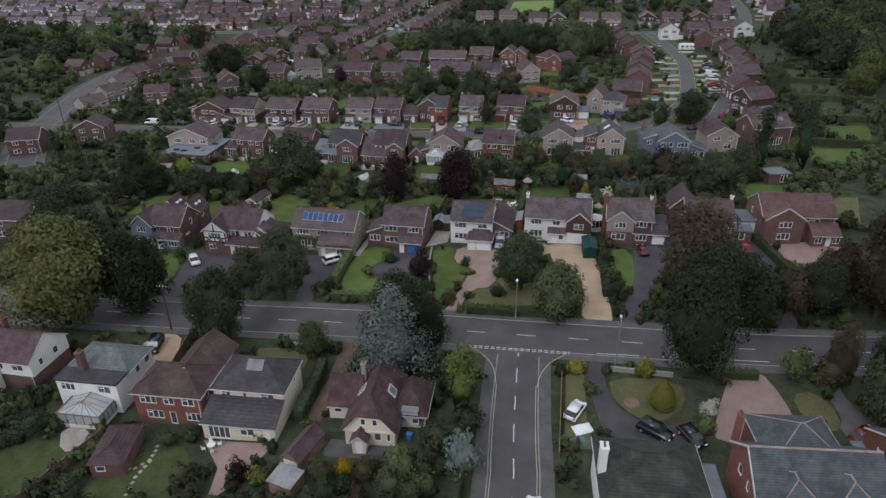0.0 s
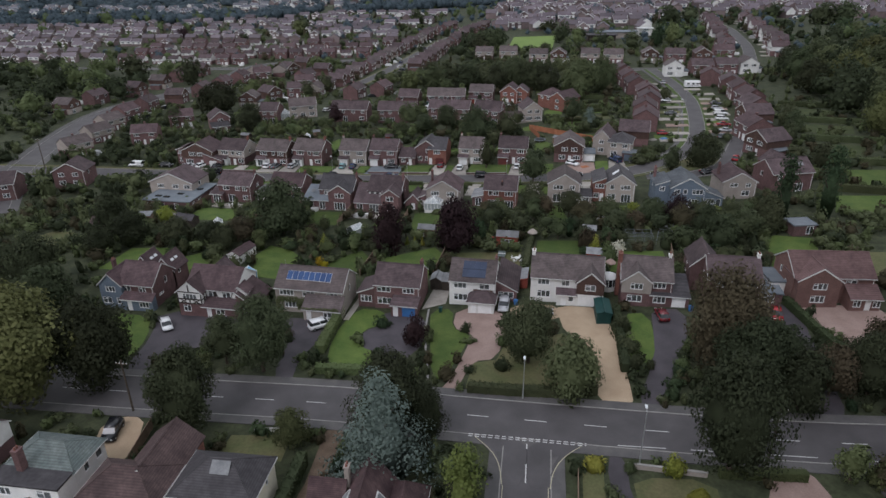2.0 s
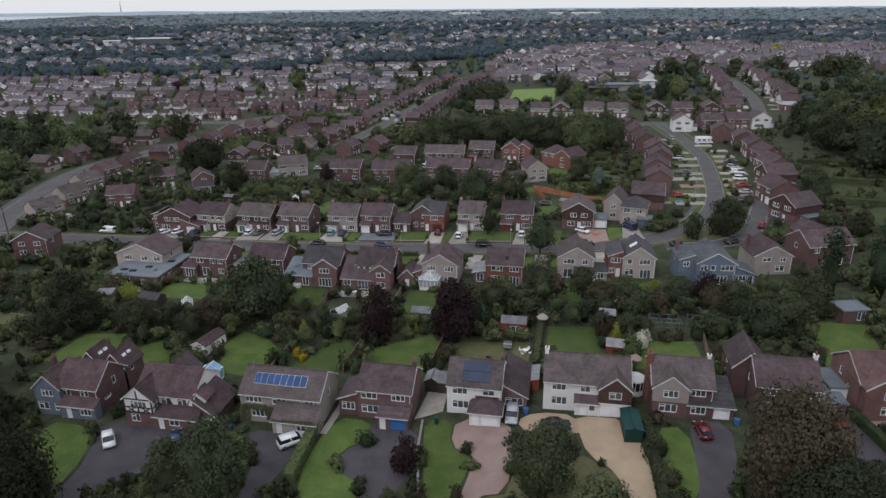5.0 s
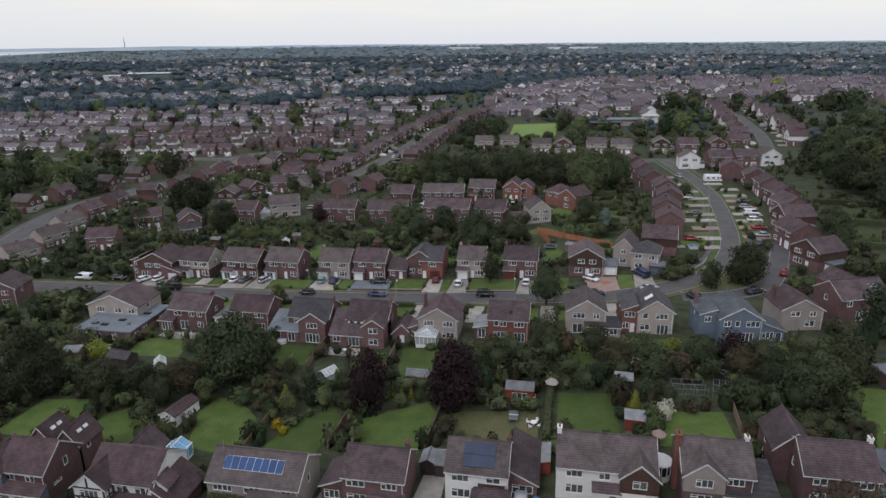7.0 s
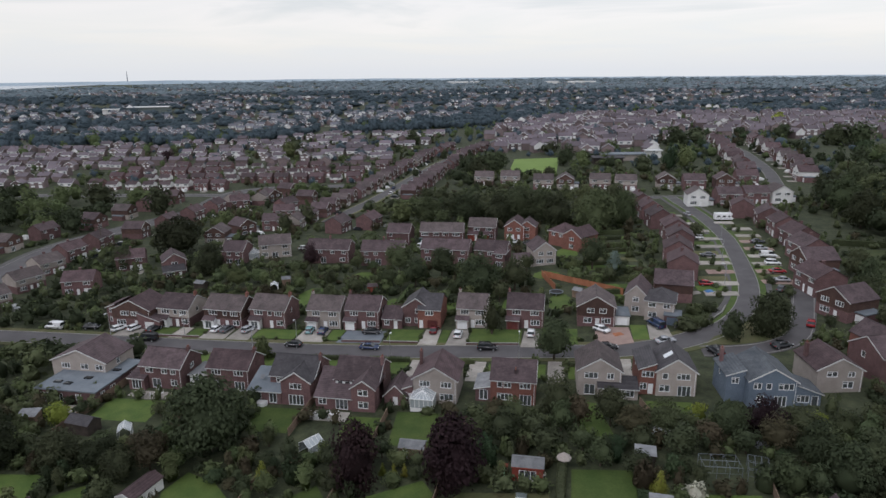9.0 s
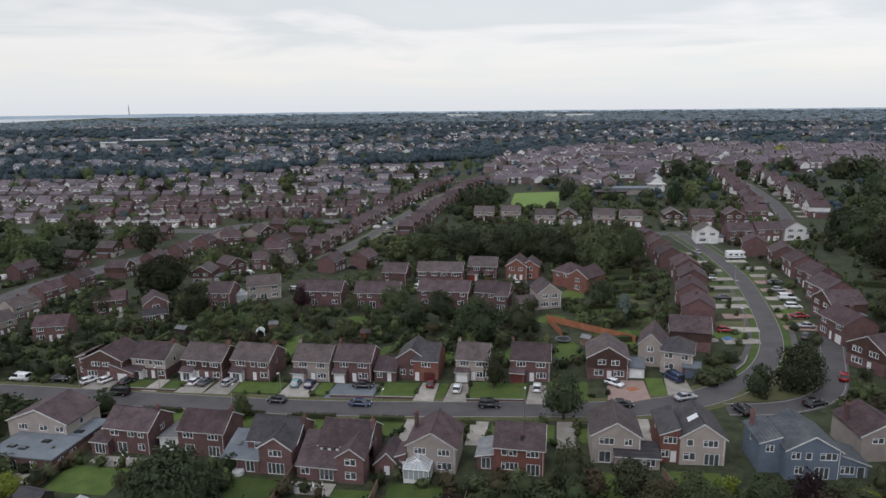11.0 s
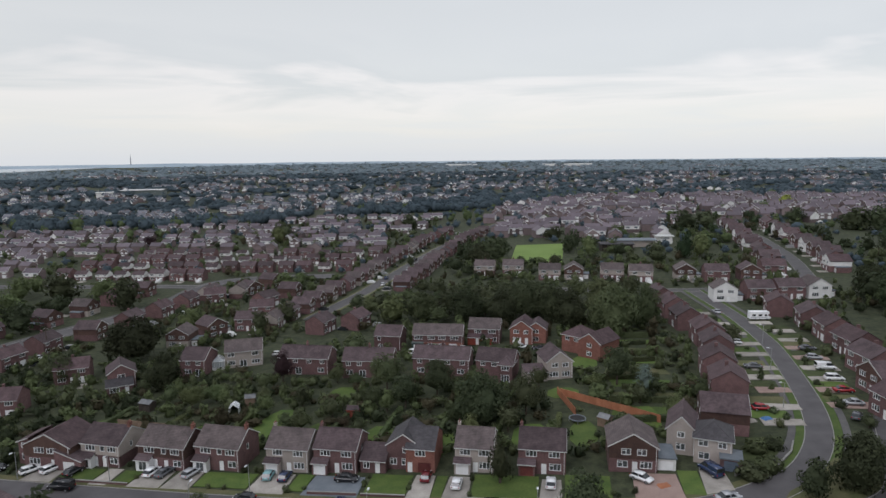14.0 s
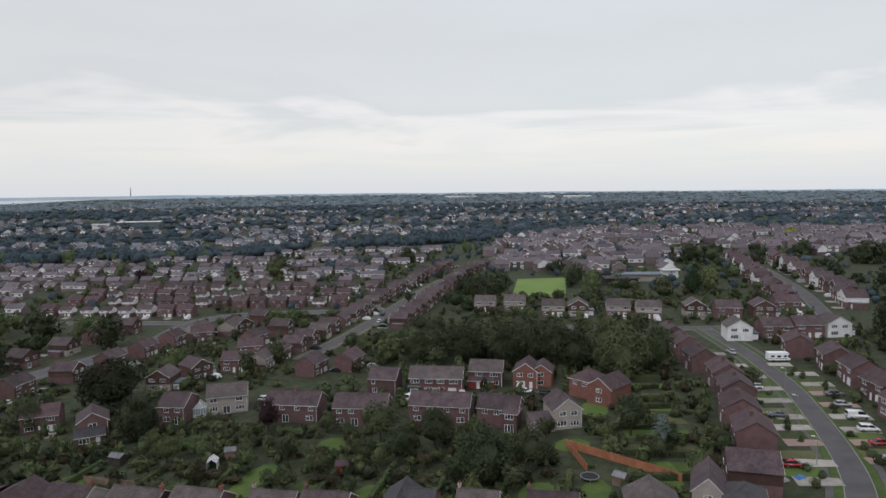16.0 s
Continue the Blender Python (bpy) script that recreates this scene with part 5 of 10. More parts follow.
h = house(42.0, 174.3, 8, "buff gabled house with a brown tiled roof", 6)
block(h, -4.0, 4.0, 0, 8.6, 4.4, "y", 2.2, M_BUFF, M_REDTILE, [("w", 2.6, 3.0, 1.9, 1.1), ("w", 6.0, 3.0, 1.3, 1.1)] + dn((5.6, 1.8)))
chimney(h, -3.6, 5.5, 4.0, 7.2, M_BRICK)

h = house(55.5, 180.0, 20, "large brown brick house with roof lights and white windows", 8)
block(h, -5.6, 5.6, 0, 8.0, 5.0, "x", 2.6, M_BRICK, M_TILE, up((2, 1.2)) + PD(4.6, 1.6) + PD(7.6, 2.4), (), up((3.6, 0.9)), ())
block(h, -1.0, 5.0, 4, 13, 4.9, "y", 2.3, M_REDBRICK, M_TILE, (), (), (), (), wall_name="wing_wall", roof_name="wing_roof")
for x_ in (2.2, 3.2):
    on_slope(h, x_, 2.2, 5.0, 0, 8.0, 2.6, 0.7, 1.1, "skylight", M_SHEDROOF)

h = house(-143.5, 173, 14, "brown brick house with a grey tiled roof", 6)
block(h, -4.5, 4.5, 0, 8, 4.9, "y", 2.4, M_BRICK, M_TILE, up((2.4, 1.6), (6.4, 1.6)) + dn((2.4, 1.8), (6.4, 1.8)), (), (), up((3, 1)))
h = house(-156, 160, 22, "brown brick house with a grey tiled roof", 6)
block(h, -4.5, 4.5, 0, 8, 4.9, "x", 2.4, M_BRICK, M_TILE, up((2.4, 1.6), (6.4, 1.6)) + dn((2.4, 1.8), (6.4, 1.8)))

# -- houses on the far side of the estate street, seen from the front --
h = house(-116.2, 196.2, 0, "dark brown gabled house with a garage", 7)
block(h, -4.4, 6.2, 0, 9.0, 4.9, "y", 2.5, M_DARKBRICK, M_REDTILE, up((3.6, 2.2), (6.4, 2.0)) + dn((2.4, 2.4)) + GD(7.4, 2.4), lower=M_BRICK)
block(h, -7.0, -4.4, 1.5, 8.0, 4.7, "leanr", 0.9, M_BRICK, M_REDTILE, up((1.3, 1.2)) + dn((1.3, 1.2)), wall_name="wing_wall", roof_name="wing_roof")
block(h, 3.0, 9.0, -0.5, 6.0, 2.4, "leanl", 2.0, M_BRICK, M_TILE, GD(3.2, 2.6), wall_name="garage_wall", roof_name="garage_roof")

for hx, hy, w_, wall_, low_, roof_, lab_ in (
        (-104.6, 198.2, 9.0, M_BUFF, M_BRICK, M_TILE, "brown brick house with a white porch"),
        (-91.0, 198.3, 10.4, M_DARKBRICK, M_BRICK, M_GREYTILE, "brown hung-tile house with a garage"),
        (-79.3, 199.0, 9.6, M_BRICK, None, M_GREYTILE, "brown brick house with a small white porch")):
    h = house(hx, hy, -3, lab_, 6)
    w2 = w_ / 2
    block(h, -w2, w2, 0, 8.0, 4.9, "x", 2.5, wall_, roof_, up((w_ * 0.24, 2.2), (w_ * 0.56, 1.0), (w_ * 0.8, 1.9)) + dn((w_ * 0.84, 1.7)) + FD(w_ * 0.6) + (GD(w_ * 0.3, 2.3) if low_ else dn((w_ * 0.22, 1.6))), (), (), up((3.6, 0.8)), lower=low_)
    block(h, -w2 + 0.2, -w2 + 3.2, -1.3, 0, 2.3, "lean", 0.6, M_UPVC, M_TILE, PD(1.5, 1.8), wall_name="porch_wall", roof_name="porch_roof")
    chimney(h, w2 - 0.3, 4.0, 4.5, 8.2, M_REDBRICK)

for hx, hy, w_, wall_, low_, roof_, kind_, lab_ in (
        (-64.7, 199.4, 8.6, M_BUFF, None, M_GREYTILE, "x", "buff brick house with a pale garage door"),
        (-55.1, 199.9, 8.6, M_BRICK, None, M_TILE, "x", "brown brick house with a white garage door"),
        (-28.4, 202.0, 7.2, M_BUFF, None, M_GREYTILE, "x", "buff brick house with a white garage door"),
        (-15.7, 202.2, 8.6, M_BRICK, M_BRICK, M_TILE, "x", "brown brick house with a dark red garage door")):
    h = house(hx, hy, 0, lab_, 6)
    w2 = w_ / 2
    block(h, -w2, w2, 0, 7.8, 4.9, kind_, 2.4, wall_, roof_, up((w_ * 0.27, 1.9), (w_ * 0.76, 1.9)) + dn((w_ * 0.78, 2.0)) + FD(w_ * 0.54), (), up((3.6, 0.8)), up((3.6, 0.8)), lower=low_)
    block(h, -w2, -w2 + 3.0, -1.2, 0, 2.35, "lean", 0.5, wall_, M_TILE, GD(1.5, 2.4), wall_name="garage_wall", roof_name="garage_roof", garage=M_DOOR if hx > -20 else None)
    chimney(h, -w2 + 0.3, 4.2, 5.0, 8.0, M_BUFF if wall_ is M_BUFF else M_BRICK, 0.5, 0.7)
h = house(-47.6, 200.4, 0, "low brick garage with a brown tiled roof", 3)
block(h, -2.6, 2.4, 0, 7.0, 2.6, "x", 1.9, M_BRICK, M_TILE, dn((1.2, 1.2)) + FD(3.4))

h = house(-40.4, 201.6, 0, "brown gabled house with a dark red garage door", 6)
block(h, -4.9, 1.6, 0.6, 9.0, 4.9, "y", 2.2, M_BRICK, M_SLATE, up((3.9, 1.6)) + dn((1.2, 1.3), (3.9, 2.0)), lower=M_BRICK)
block(h, -1.0, 4.6, -0.4, 8.5, 4.9, "x", 2.5, M_REDBRICK, M_SLATE, up((2.8, 1.9)) + FD(0.8) + GD(3.6, 2.5), garage=M_DOOR, wall_name="wing_wall", roof_name="wing_roof")

h = house(0.9, 204.0, 0, "dark brown gabled house with a white garage", 6)
block(h, -4.4, 4.2, 0, 9.0, 4.9, "y", 2.5, M_DARKBRICK, M_GREYTILE, up((3.0, 1.6), (5.8, 1.6)) + dn((2.4, 1.8), (6.6, 2.0)) + FD(4.6), lower=M_BRICK)
block(h, 4.2, 7.6, 1.0, 7.0, 2.5, "flat", 0, M_WHITE, M_FELT, GD(1.7, 2.5), wall_name="garage_wall", roof_name="garage_roof")

h = house(13.8, 208.4, -12, "grey buff L-shaped house with a dark tiled roof", 8)
block(h, -6.6, -1.4, 2.5, 12.0, 5.0, "y", 2.5, M_BUFF, M_TILE, up((2.6, 1.3)) + dn((2.6, 1.6)), (), up((4, 1.0)), up((2, 0.9)))
block(h, -1.6, 5.0, 0, 7.6, 4.9, "hip", 2.3, M_BUFF, M_SLATE, up((1.6, 1.6), (4.9, 1.4)) + dn((1.8, 1.8)))
block(h, 3.0, 6.6, -2.2, 2, 2.4, "flat", 0, M_BRICK, M_FELT, GD(1.8, 2.4), wall_name="garage_wall", roof_name="garage_roof", garage=M_BLUE)

# -- the cul-de-sac behind --
h = house(-128.6, 238, 38, "brick house with a low grey extension", 6)
block(h, -3.5, 3.5, 2, 10, 4.9, "y", 2.3, M_BRICK, M_TILE, up((3.4, 1.8)), (), up((3, 1)), up((3, 1)))
block(h, -4.0, 2.6, -1.8, 2, 2.5, "lean", 1.0, M_BRICK, M_SLATE, dn((2, 2.2)) + FD(5), wall_name="extension_wall", roof_name="extension_roof")
h = house(-115.8, 251.6, 6, "brown brick house with white windows", 6)
block(h, -4.0, 3.4, 0, 9, 4.9, "x", 2.4, M_BRICK, M_TILE, up((2.4, 1.3), (5.4, 1.3)) + dn((2.4, 1.8)) + PD(5.4, 1.8), (), up((3, 1)), ())
h = house(-105.0, 261, 25, "grey stone-faced house with a white conservatory", 7)
block(h, -5.4, 5.4, 0, 8, 4.9, "x", 2.4, M_BUFF, M_GREYTILE, up((1.8, 1.8), (8.6, 1.8)) + dn((1.8, 2.0), (8.8, 2.2)) + PD(5.2, 2.0))
conservatory(h, -9.0, -5.6, -0.5, 3.5)
for hx, hy, w_, ang_ in ((-84.0, 255.3, 14.6, 2), (-64.6, 253.6, 14.0, 6), (-44.4, 255.6, 15.6, 0)):
    h = house(hx, hy, ang_, "pair of brown brick houses under one tiled roof", 7.5)
    w2 = w_ / 2
    block(h, -w2, w2, 0, 8, 4.9, "x", 2.4, M_BRICK, M_TILE, up((w_ * 0.12, 1.3), (w_ * 0.34, 1.3), (w_ * 0.62, 1.3), (w_ * 0.88, 1.3)) + dn((w_ * 0.14, 1.8), (w_ * 0.85, 1.8)) + PD(w_ * 0.4, 1.8))
    chimney(h, 0, 4.2, 6.5, 8.2)
h = house(-29.6, 251.8, -8, "brown brick house with a tall bay window", 6.5)
block(h, -5.4, 5.0, 2, 9, 4.9, "x", 2.4, M_BRICK, M_TILE, up((2, 1.3), (5, 1.3)))
block(h, 1.4, 5.0, -0.4, 5, 4.8, "hip", 1.6, M_BRICK, M_TILE, up((1.8, 2.0)) + PD(1.8, 2.2), wall_name="bay_wall", roof_name="bay_roof")
h = house(-14.8, 253.0, 18, "grey buff gabled house with a low bay extension", 7)
block(h, -1.0, 6.0, 0, 9, 4.9, "y", 2.6, M_BUFF, M_TILE, up((2.2, 1.6), (5.0, 1.6)) + dn((2.0, 2.2), (5.2, 2.0)))
block(h, -6.6, -1.0, -0.5, 4.5, 2.5, "lean", 0.7, M_BUFF, M_TILE, dn((2.4, 1.4), (4.5, 1.4)), wall_name="extension_wall", roof_name="extension_roof")
h = house(-65.5, 278.2, 0, "brown brick house with a grey tiled roof", 6)
block(h, -4.2, 4.2, 0, 8, 4.9, "x", 2.3, M_BRICK, M_TILE, up((1.6, 1.0)) + dn((2.0, 1.4)))
h = house(-49.7, 279.2, 4, "long brick terrace with buff tile-hung bays", 8.5)
block(h, -7.8, 7.8, 0, 8, 4.9, "x", 2.3, M_BRICK, M_GREYTILE, up((1.8, 2.4), (5.8, 2.0), (9.2, 2.0), (13.0, 2.4)) + dn((5.6, 2), (9.2, 2.0)) + FD(7.4) + GD(12.6, 2.4), lower=M_REDBRICK)
block(h, -7.8, -4.4, -1.4, 0, 2.4, "flat", 0, M_GREENSHED, M_GREENROOF, GD(1.7, 2.4), wall_name="garage_wall", roof_name="garage_roof")
h = house(-36.0, 286.2, 0, "brick house with a red tiled porch roof", 6)
block(h, -5.0, 5.0, 0, 8, 4.9, "x", 2.3, M_BRICK, M_GREYTILE, up((3, 2.0), (7.5, 2.2)) + dn((8, 1.8)))
block(h, -5.0, 2.6, -1.6, 0, 2.4, "lean", 0.8, M_REDWOOD, M_REDTILE, dn((5.4, 1.6)) + FD(3.0), wall_name="porch_wall", roof_name="porch_roof")
h = house(-22.4, 285.0, -4, "red brick house with white gable boards", 7)
block(h, -5.4, 1.8, 0, 9, 4.9, "y", 2.5, M_REDBRICK, M_REDTILE, up((2.0, 1.6), (5.0, 1.4)) + GD(2.2, 2.6) + FD(5.2))
block(h, -0.5, 5.6, 1.5, 9, 4.8, "y", 2.0, M_REDBRICK, M_TILE, up((3, 1.6)) + dn((3, 1.6)), wall_name="wing_wall", roof_name="wing_roof")
h = house(-6.2, 275.0, -36, "red brick house with hipped red tiled roofs", 8)
block(h, -7.0, 0.4, 0, 8, 4.9, "hip", 2.6, M_REDBRICK, M_REDTILE, up((2, 1.4), (5, 1.4)))
block(h, 0.2, 7.6, -2, 8, 4.9, "y", 2.4, M_REDBRICK, M_REDTILE, up((3.7, 1.6)) + dn((3.7, 1.6)), wall_name="wing_wall", roof_name="wing_roof")


# -- houses along the right-hand street, the straight street and the far estate: a few kinds, copied --
def template(kind):
    ho = new("house")
    wall_, low_, roof_ = [(M_BRICK, None, M_TILE), (M_DARKBRICK, M_BRICK, M_TILE), (M_WHITE, M_BRICK, M_REDTILE), (M_BRICK, None, M_REDTILE), (M_BUFF, M_BRICK, M_GREYTILE), (M_WHITE, None, M_GREYTILE), (M_WHITE, M_BRICK, M_TILE), (M_DARKBRICK, M_BUFF, M_GREYTILE)][kind]
    if kind in (0, 3, 4, 6):
        block(ho, -5.0, 5.0, -4, 4, 4.9, "x", 2.4, wall_, roof_, up((2.2, 2.0), (7.8, 2.0)) + dn((2.2, 2.2)) + FD(5.0) + GD(7.9, 2.3), up((2.2, 1.6), (7.8, 1.6)) + PD(5, 2.2), (), (), lower=low_)
        chimney(ho, 0, 0.4, 6.5, 8.0)
    else:
        block(ho, -4.2, 4.2, -4.6, 4.6, 4.9, "y", 2.5, wall_, roof_, up((2.2, 2.0), (6.0, 2.0)) + dn((2.4, 2.4)) + FD(5.2), up((2.2, 1.6), (6.0, 1.6)) + PD(3, 2.2), (), (), lower=low_)
        block(ho, 4.2, 6.8, -2.6, 3.0, 2.4, "flat", 0, M_BRICK, M_FELT, GD(1.3, 2.2), wall_name="garage_wall", roof_name="garage_roof")
    return ho


FAR_KINDS.append(1)
TEMPLATES = [template(k) for k in range(8)]
FAR_KINDS.clear()
LABELS = ["brown brick house with a brown tiled roof", "brown tile-hung gabled house with a garage", "white and brick gabled house with a red-brown roof", "brick house with a red-brown tiled roof", "buff house above brick with a grey-brown roof", "white rendered gabled house with a grey roof", "house with a white upper storey and brown roof", "gabled house with dark tile-hung front"]
USED = set()


def mid_house(x, y, ang, kind, group, size=1.0):
    m = pose(x, y, g(x, y), 0, 0, ang) @ Matrix.Scale(size, 4)
    if kind in USED:
        ho = copy_thing(TEMPLATES[kind], m)
    else:
        ho = TEMPLATES[kind]
        ho.matrix_basis = m
        USED.add(kind)
    tagged(ho, LABELS[kind], "house", group)
    TAKEN.append((x, y, 6.0 * size))
    if "bending" not in group:
        SPOTS.append((x, y, radians(ang)))
    return ho


rng = random.Random(7)
SPOTS = []       # where the farther houses have a drive: x, y, angle
# west side of the bending street: fronts face east
for x_, y_, a_, k_ in ((21, 225, 84, 1), (26.5, 244, 82, 3), (27.5, 259, 84, 3), (30.5, 274, 86, 0), (31, 288, 92, 3), (28, 305, 97, 0), (26.5, 321, 98, 3), (24.5, 337, 98, 0)):
    mid_house(x_, y_, a_, k_, "houses along the bending street")
# east side
for x_, y_, a_, k_ in ((58, 231, -78, 3), (62, 247, -78, 1), (65, 261, -80, 0), (67, 276, -82, 3), (67, 291, -90, 3), (66, 305, -98, 0), (61, 321, -100, 3), (48.5, 344, 0, 5), (61, 345, 6, 0), (72, 347, 8, 0), (82, 349, 10, 5), (58, 214, -60, 1)):
    mid_house(x_, y_, a_, k_, "houses along the bending street")
# the street on the hill
for x_, y_, k_ in ((-49, 406, 4), (-35, 406, 4), (-17, 392, 4), (-6, 392, 7), (11, 389, 4), (23, 384, 4), (42, 386, 7), (54, 381, 0), (68, 383, 1), (80, 392, 3)):
    mid_house(x_, y_, 0, k_, "houses along the street on the hill")
for i in range(13):
    y_ = 402 + i * 15
    for s_ in (-1, 1):
        mid_house(95 + (min(y_, 436) - 391) * 0.19 + max(0, y_ - 436) * 0.1 + s_ * 14 + rng.uniform(-1, 1), y_ + rng.uniform(-2, 2), 90 if s_ < 0 else -90, rng.choice((0, 1, 2, 3, 5)), "houses along the street on the hill")
# the straight street
for i in range(25):
    y_ = 306 + i * 11.0
    cx = -102 + 7 * min(1, (y_ - 306) / 80) + max(0, y_ - 430) * 0.05 + max(0, y_ - 525) * 0.14
    for s_ in (-1, 1):
        if s_ > 0 and y_ < 368:
            continue
        mid_house(cx + s_ * 13.8 + rng.uniform(-0.6, 0.6), y_, 90 if s_ < 0 else -90, rng.choice((1, 1, 7, 1, 0, 4)), "houses along the straight street", 0.84)
# both sides of the wide road
for x_, y_, a_ in ((-166, 205, 66), (-170, 222, 72), (-176, 238, 76), (-180, 254, 82), (-181, 270, 92), (-176, 286, 98), (-172, 302, 92), (-170, 318, 90), (-168, 334, 90), (-166, 350, 84), (-152, 360, 60), (-214, 262, -92), (-213, 280, -100), (-206, 300, -96), (-204, 318, -90), (-204, 336, -90), (-202, 354, -86)):
    mid_house(x_, y_, a_, rng.choice((0, 1, 3, 4, 7)), "houses beside the wide road", 0.88)
for x_, y_, a_, k_ in ((-150, 222, 20, 3), (-138, 282, 8, 7), (-134, 294, 60, 1), (-124, 303, 12, 0), (-95.5, 300, 80, 0), (-84.5, 306, 78, 3), (-160, 343, 30, 3), (-154, 354, 100, 4), (-150, 377, 80, 1), (-150, 246, 30, 3), (-128, 322, 20, 3), (-134, 338, 70, 0), (-131, 356, 90, 1)):
    mid_house(x_, y_, a_, k_, "houses in the small close", 0.9)
# rows of the estate
def row_y(j, x):
    return 386 + 24 * j + 0.12 * (x + 254) + 5 * math.sin(x * 0.013)


def roomy(x, y, more=4.0):
    return all((x - a) ** 2 + (y - b) ** 2 > (c + more) ** 2 for a, b, c in TAKEN)


for j in range(4):
    for i in range(15):
        x_ = -124 - i * 10.4 - 4 * (j % 3)
        if roomy(x_, row_y(j, x_)):
            mid_house(x_ + rng.uniform(-0.8, 0.8), row_y(j, x_) + rng.uniform(-1, 1), 6 + (180 if j % 3 == 1 else 0) + rng.uniform(-3, 3), rng.choice((6, 6, 3, 0, 3, 0)), "houses of the terraced estate", 0.8)
for k_, ho in enumerate(TEMPLATES):
    if k_ not in USED:
        for o in (*ho.children_recursive, ho):
            bpy.data.objects.remove(o)


def far_yards():
    """Drives of the farther houses, and the cars parked on them, each joined."""
    rs = random.Random(3)
    slabs, cars = [], {"white": [], "black": [], "silver": []}
    for x, y, a in SPOTS:
        m = Matrix.Translation((x, y, g(x, y))) @ Matrix.Rotation(a, 4, "Z")
        slabs.append(move(box(1.6, 4.8, -9.0, -4.8, -0.3, 0.09), m))
        if rs.random() < 0.5:
            k = move(join([box(2.4, 4.1, -9.0, -5.0, 0.4, 1.0), box(2.5, 4.0, -8.2, -5.8, 1.0, 1.5), box(2.45, 4.05, -8.6, -5.4, 0.1, 0.4)]), m)
            cars[rs.choice(("white", "white", "black", "silver"))].append(k)
    ob = new("far_drives", mesh("far_drives", join(slabs), M_SLAB))
    tagged(ob, "pale concrete drives of the farther houses", "drives", kind="stuff")
    for c, shapes in cars.items():
        ob = new("far_cars", mesh("far_cars", join(shapes), {"white": M_UPVC, "black": M_CARGLASS, "silver": M_METAL}[c]))
        tagged(ob, f"far parked {c} cars on drives", "cars", kind="stuff")


far_yards()


# ---- lawns, drives and yards ----
def lawn(pts, label="mown green garden lawn", material=None, smooth=1, lift=0.03):
    return patch("lawn", pts, material or M_LAWN, lift, label, smooth)


def drive(pts, material, label, smooth=1, lift=0.05):
    return patch("drive", pts, material, lift, label, smooth)


# front gardens north of the main road
drive([(-18.4, 115), (-10.4, 115.4), (-9.0, 108.3), (-9.5, 99.6), (-13.4, 98.6), (-14.3, 93), (-14.8, 89.6), (-17.4, 89.5), (-15.7, 95), (-14.5, 104.3), (-14.8, 107), (-18.2, 108.1)], M_BLOCK, "pink block-paved drive in front of a white house")
lawn([(-23, 113.8), (-19, 114.8), (-18.3, 108), (-14.9, 106.6), (-14.9, 103.7), (-17.0, 93.6), (-18.9, 93.2), (-22.1, 107.6)])
drive([(-32, 112.9), (-23.3, 111.6), (-21.8, 103.5), (-24.5, 97), (-24, 90), (-27, 90), (-28.5, 99), (-32.8, 101.0), (-33.6, 105.7), (-29.4, 108.3)], M_DARKROAD, "dark grey tarmac drive beside the lawn")
lawn([(-37.2, 113.3), (-31.5, 112.9), (-29.8, 109), (-33.9, 105.7), (-33.4, 101.4), (-29, 99.6), (-28.5, 94.5), (-36.4, 94.4), (-38.2, 103)])
drive([(-0.6, 117.6), (7.4, 117.2), (9.3, 107), (10.4, 97), (10.8, 89.4), (6.0, 89.4), (5.4, 100), (5.0, 105), (1.0, 108.5), (-0.2, 114)], M_GRAVEL, "tan gravel drive in front of a white house")
drive([(-6.5, 117.8), (-0.2, 117.6), (0, 112), (-7.5, 112.5), (-9.4, 115.2)], M_GRAVEL, "tan gravel forecourt of a white house")
lawn([(-13.2, 98.2), (-9.6, 99.4), (-8.6, 104.5), (0.6, 108.2), (4.7, 104.8), (5.2, 97), (5.4, 92), (-13.4, 91.6)], "worn grass island with trees", M_DRY, 0)
lawn([(10.6, 115.5), (15.2, 116.3), (15.5, 105.1), (14.6, 102.5), (11.6, 96.8), (10.9, 104.5)])
drive([(15.8, 118), (21.5, 118), (20.6, 108), (16.6, 97.5), (14.2, 89.6), (10.9, 89.5), (14.9, 102.7), (15.4, 110)], M_DARKROAD, "dark tarmac drive beside trees")
drive([(33.8, 121), (40.2, 124.5), (39.8, 110.2), (38.9, 102.2), (38.5, 90), (34.5, 90), (35.4, 109.8)], M_DARKROAD, "dark tarmac drive beside a brick house")
drive([(40.6, 121.2), (53, 122.4), (55, 116.5), (47, 106), (42.8, 110.8)], M_BLOCK, "pink block-paved forecourt of a brick house", 0)
lawn([(28.5, 117), (34.6, 118), (35, 108), (36, 100), (33, 101), (29, 110)])
drive([(-75, 108.6), (-57.5, 109.4), (-55.5, 99.7), (-62, 97), (-66, 90), (-69.5, 90), (-70.5, 100)], M_DARKROAD, "dark purple-grey tarmac forecourt")
lawn([(-84, 107), (-75.2, 106.6), (-71.2, 100), (-70.4, 92.5), (-80, 92.8)])
drive([(-50.5, 108.8), (-39.6, 108.6), (-39.7, 104.5), (-41.5, 96), (-40.4, 89.8), (-43.8, 89.8), (-45.6, 103.5)], M_DARKROAD, "dark tarmac drive beside a grey house")
lawn([(-53.5, 108), (-50.8, 108), (-46.6, 103), (-46, 96), (-53.5, 96)])
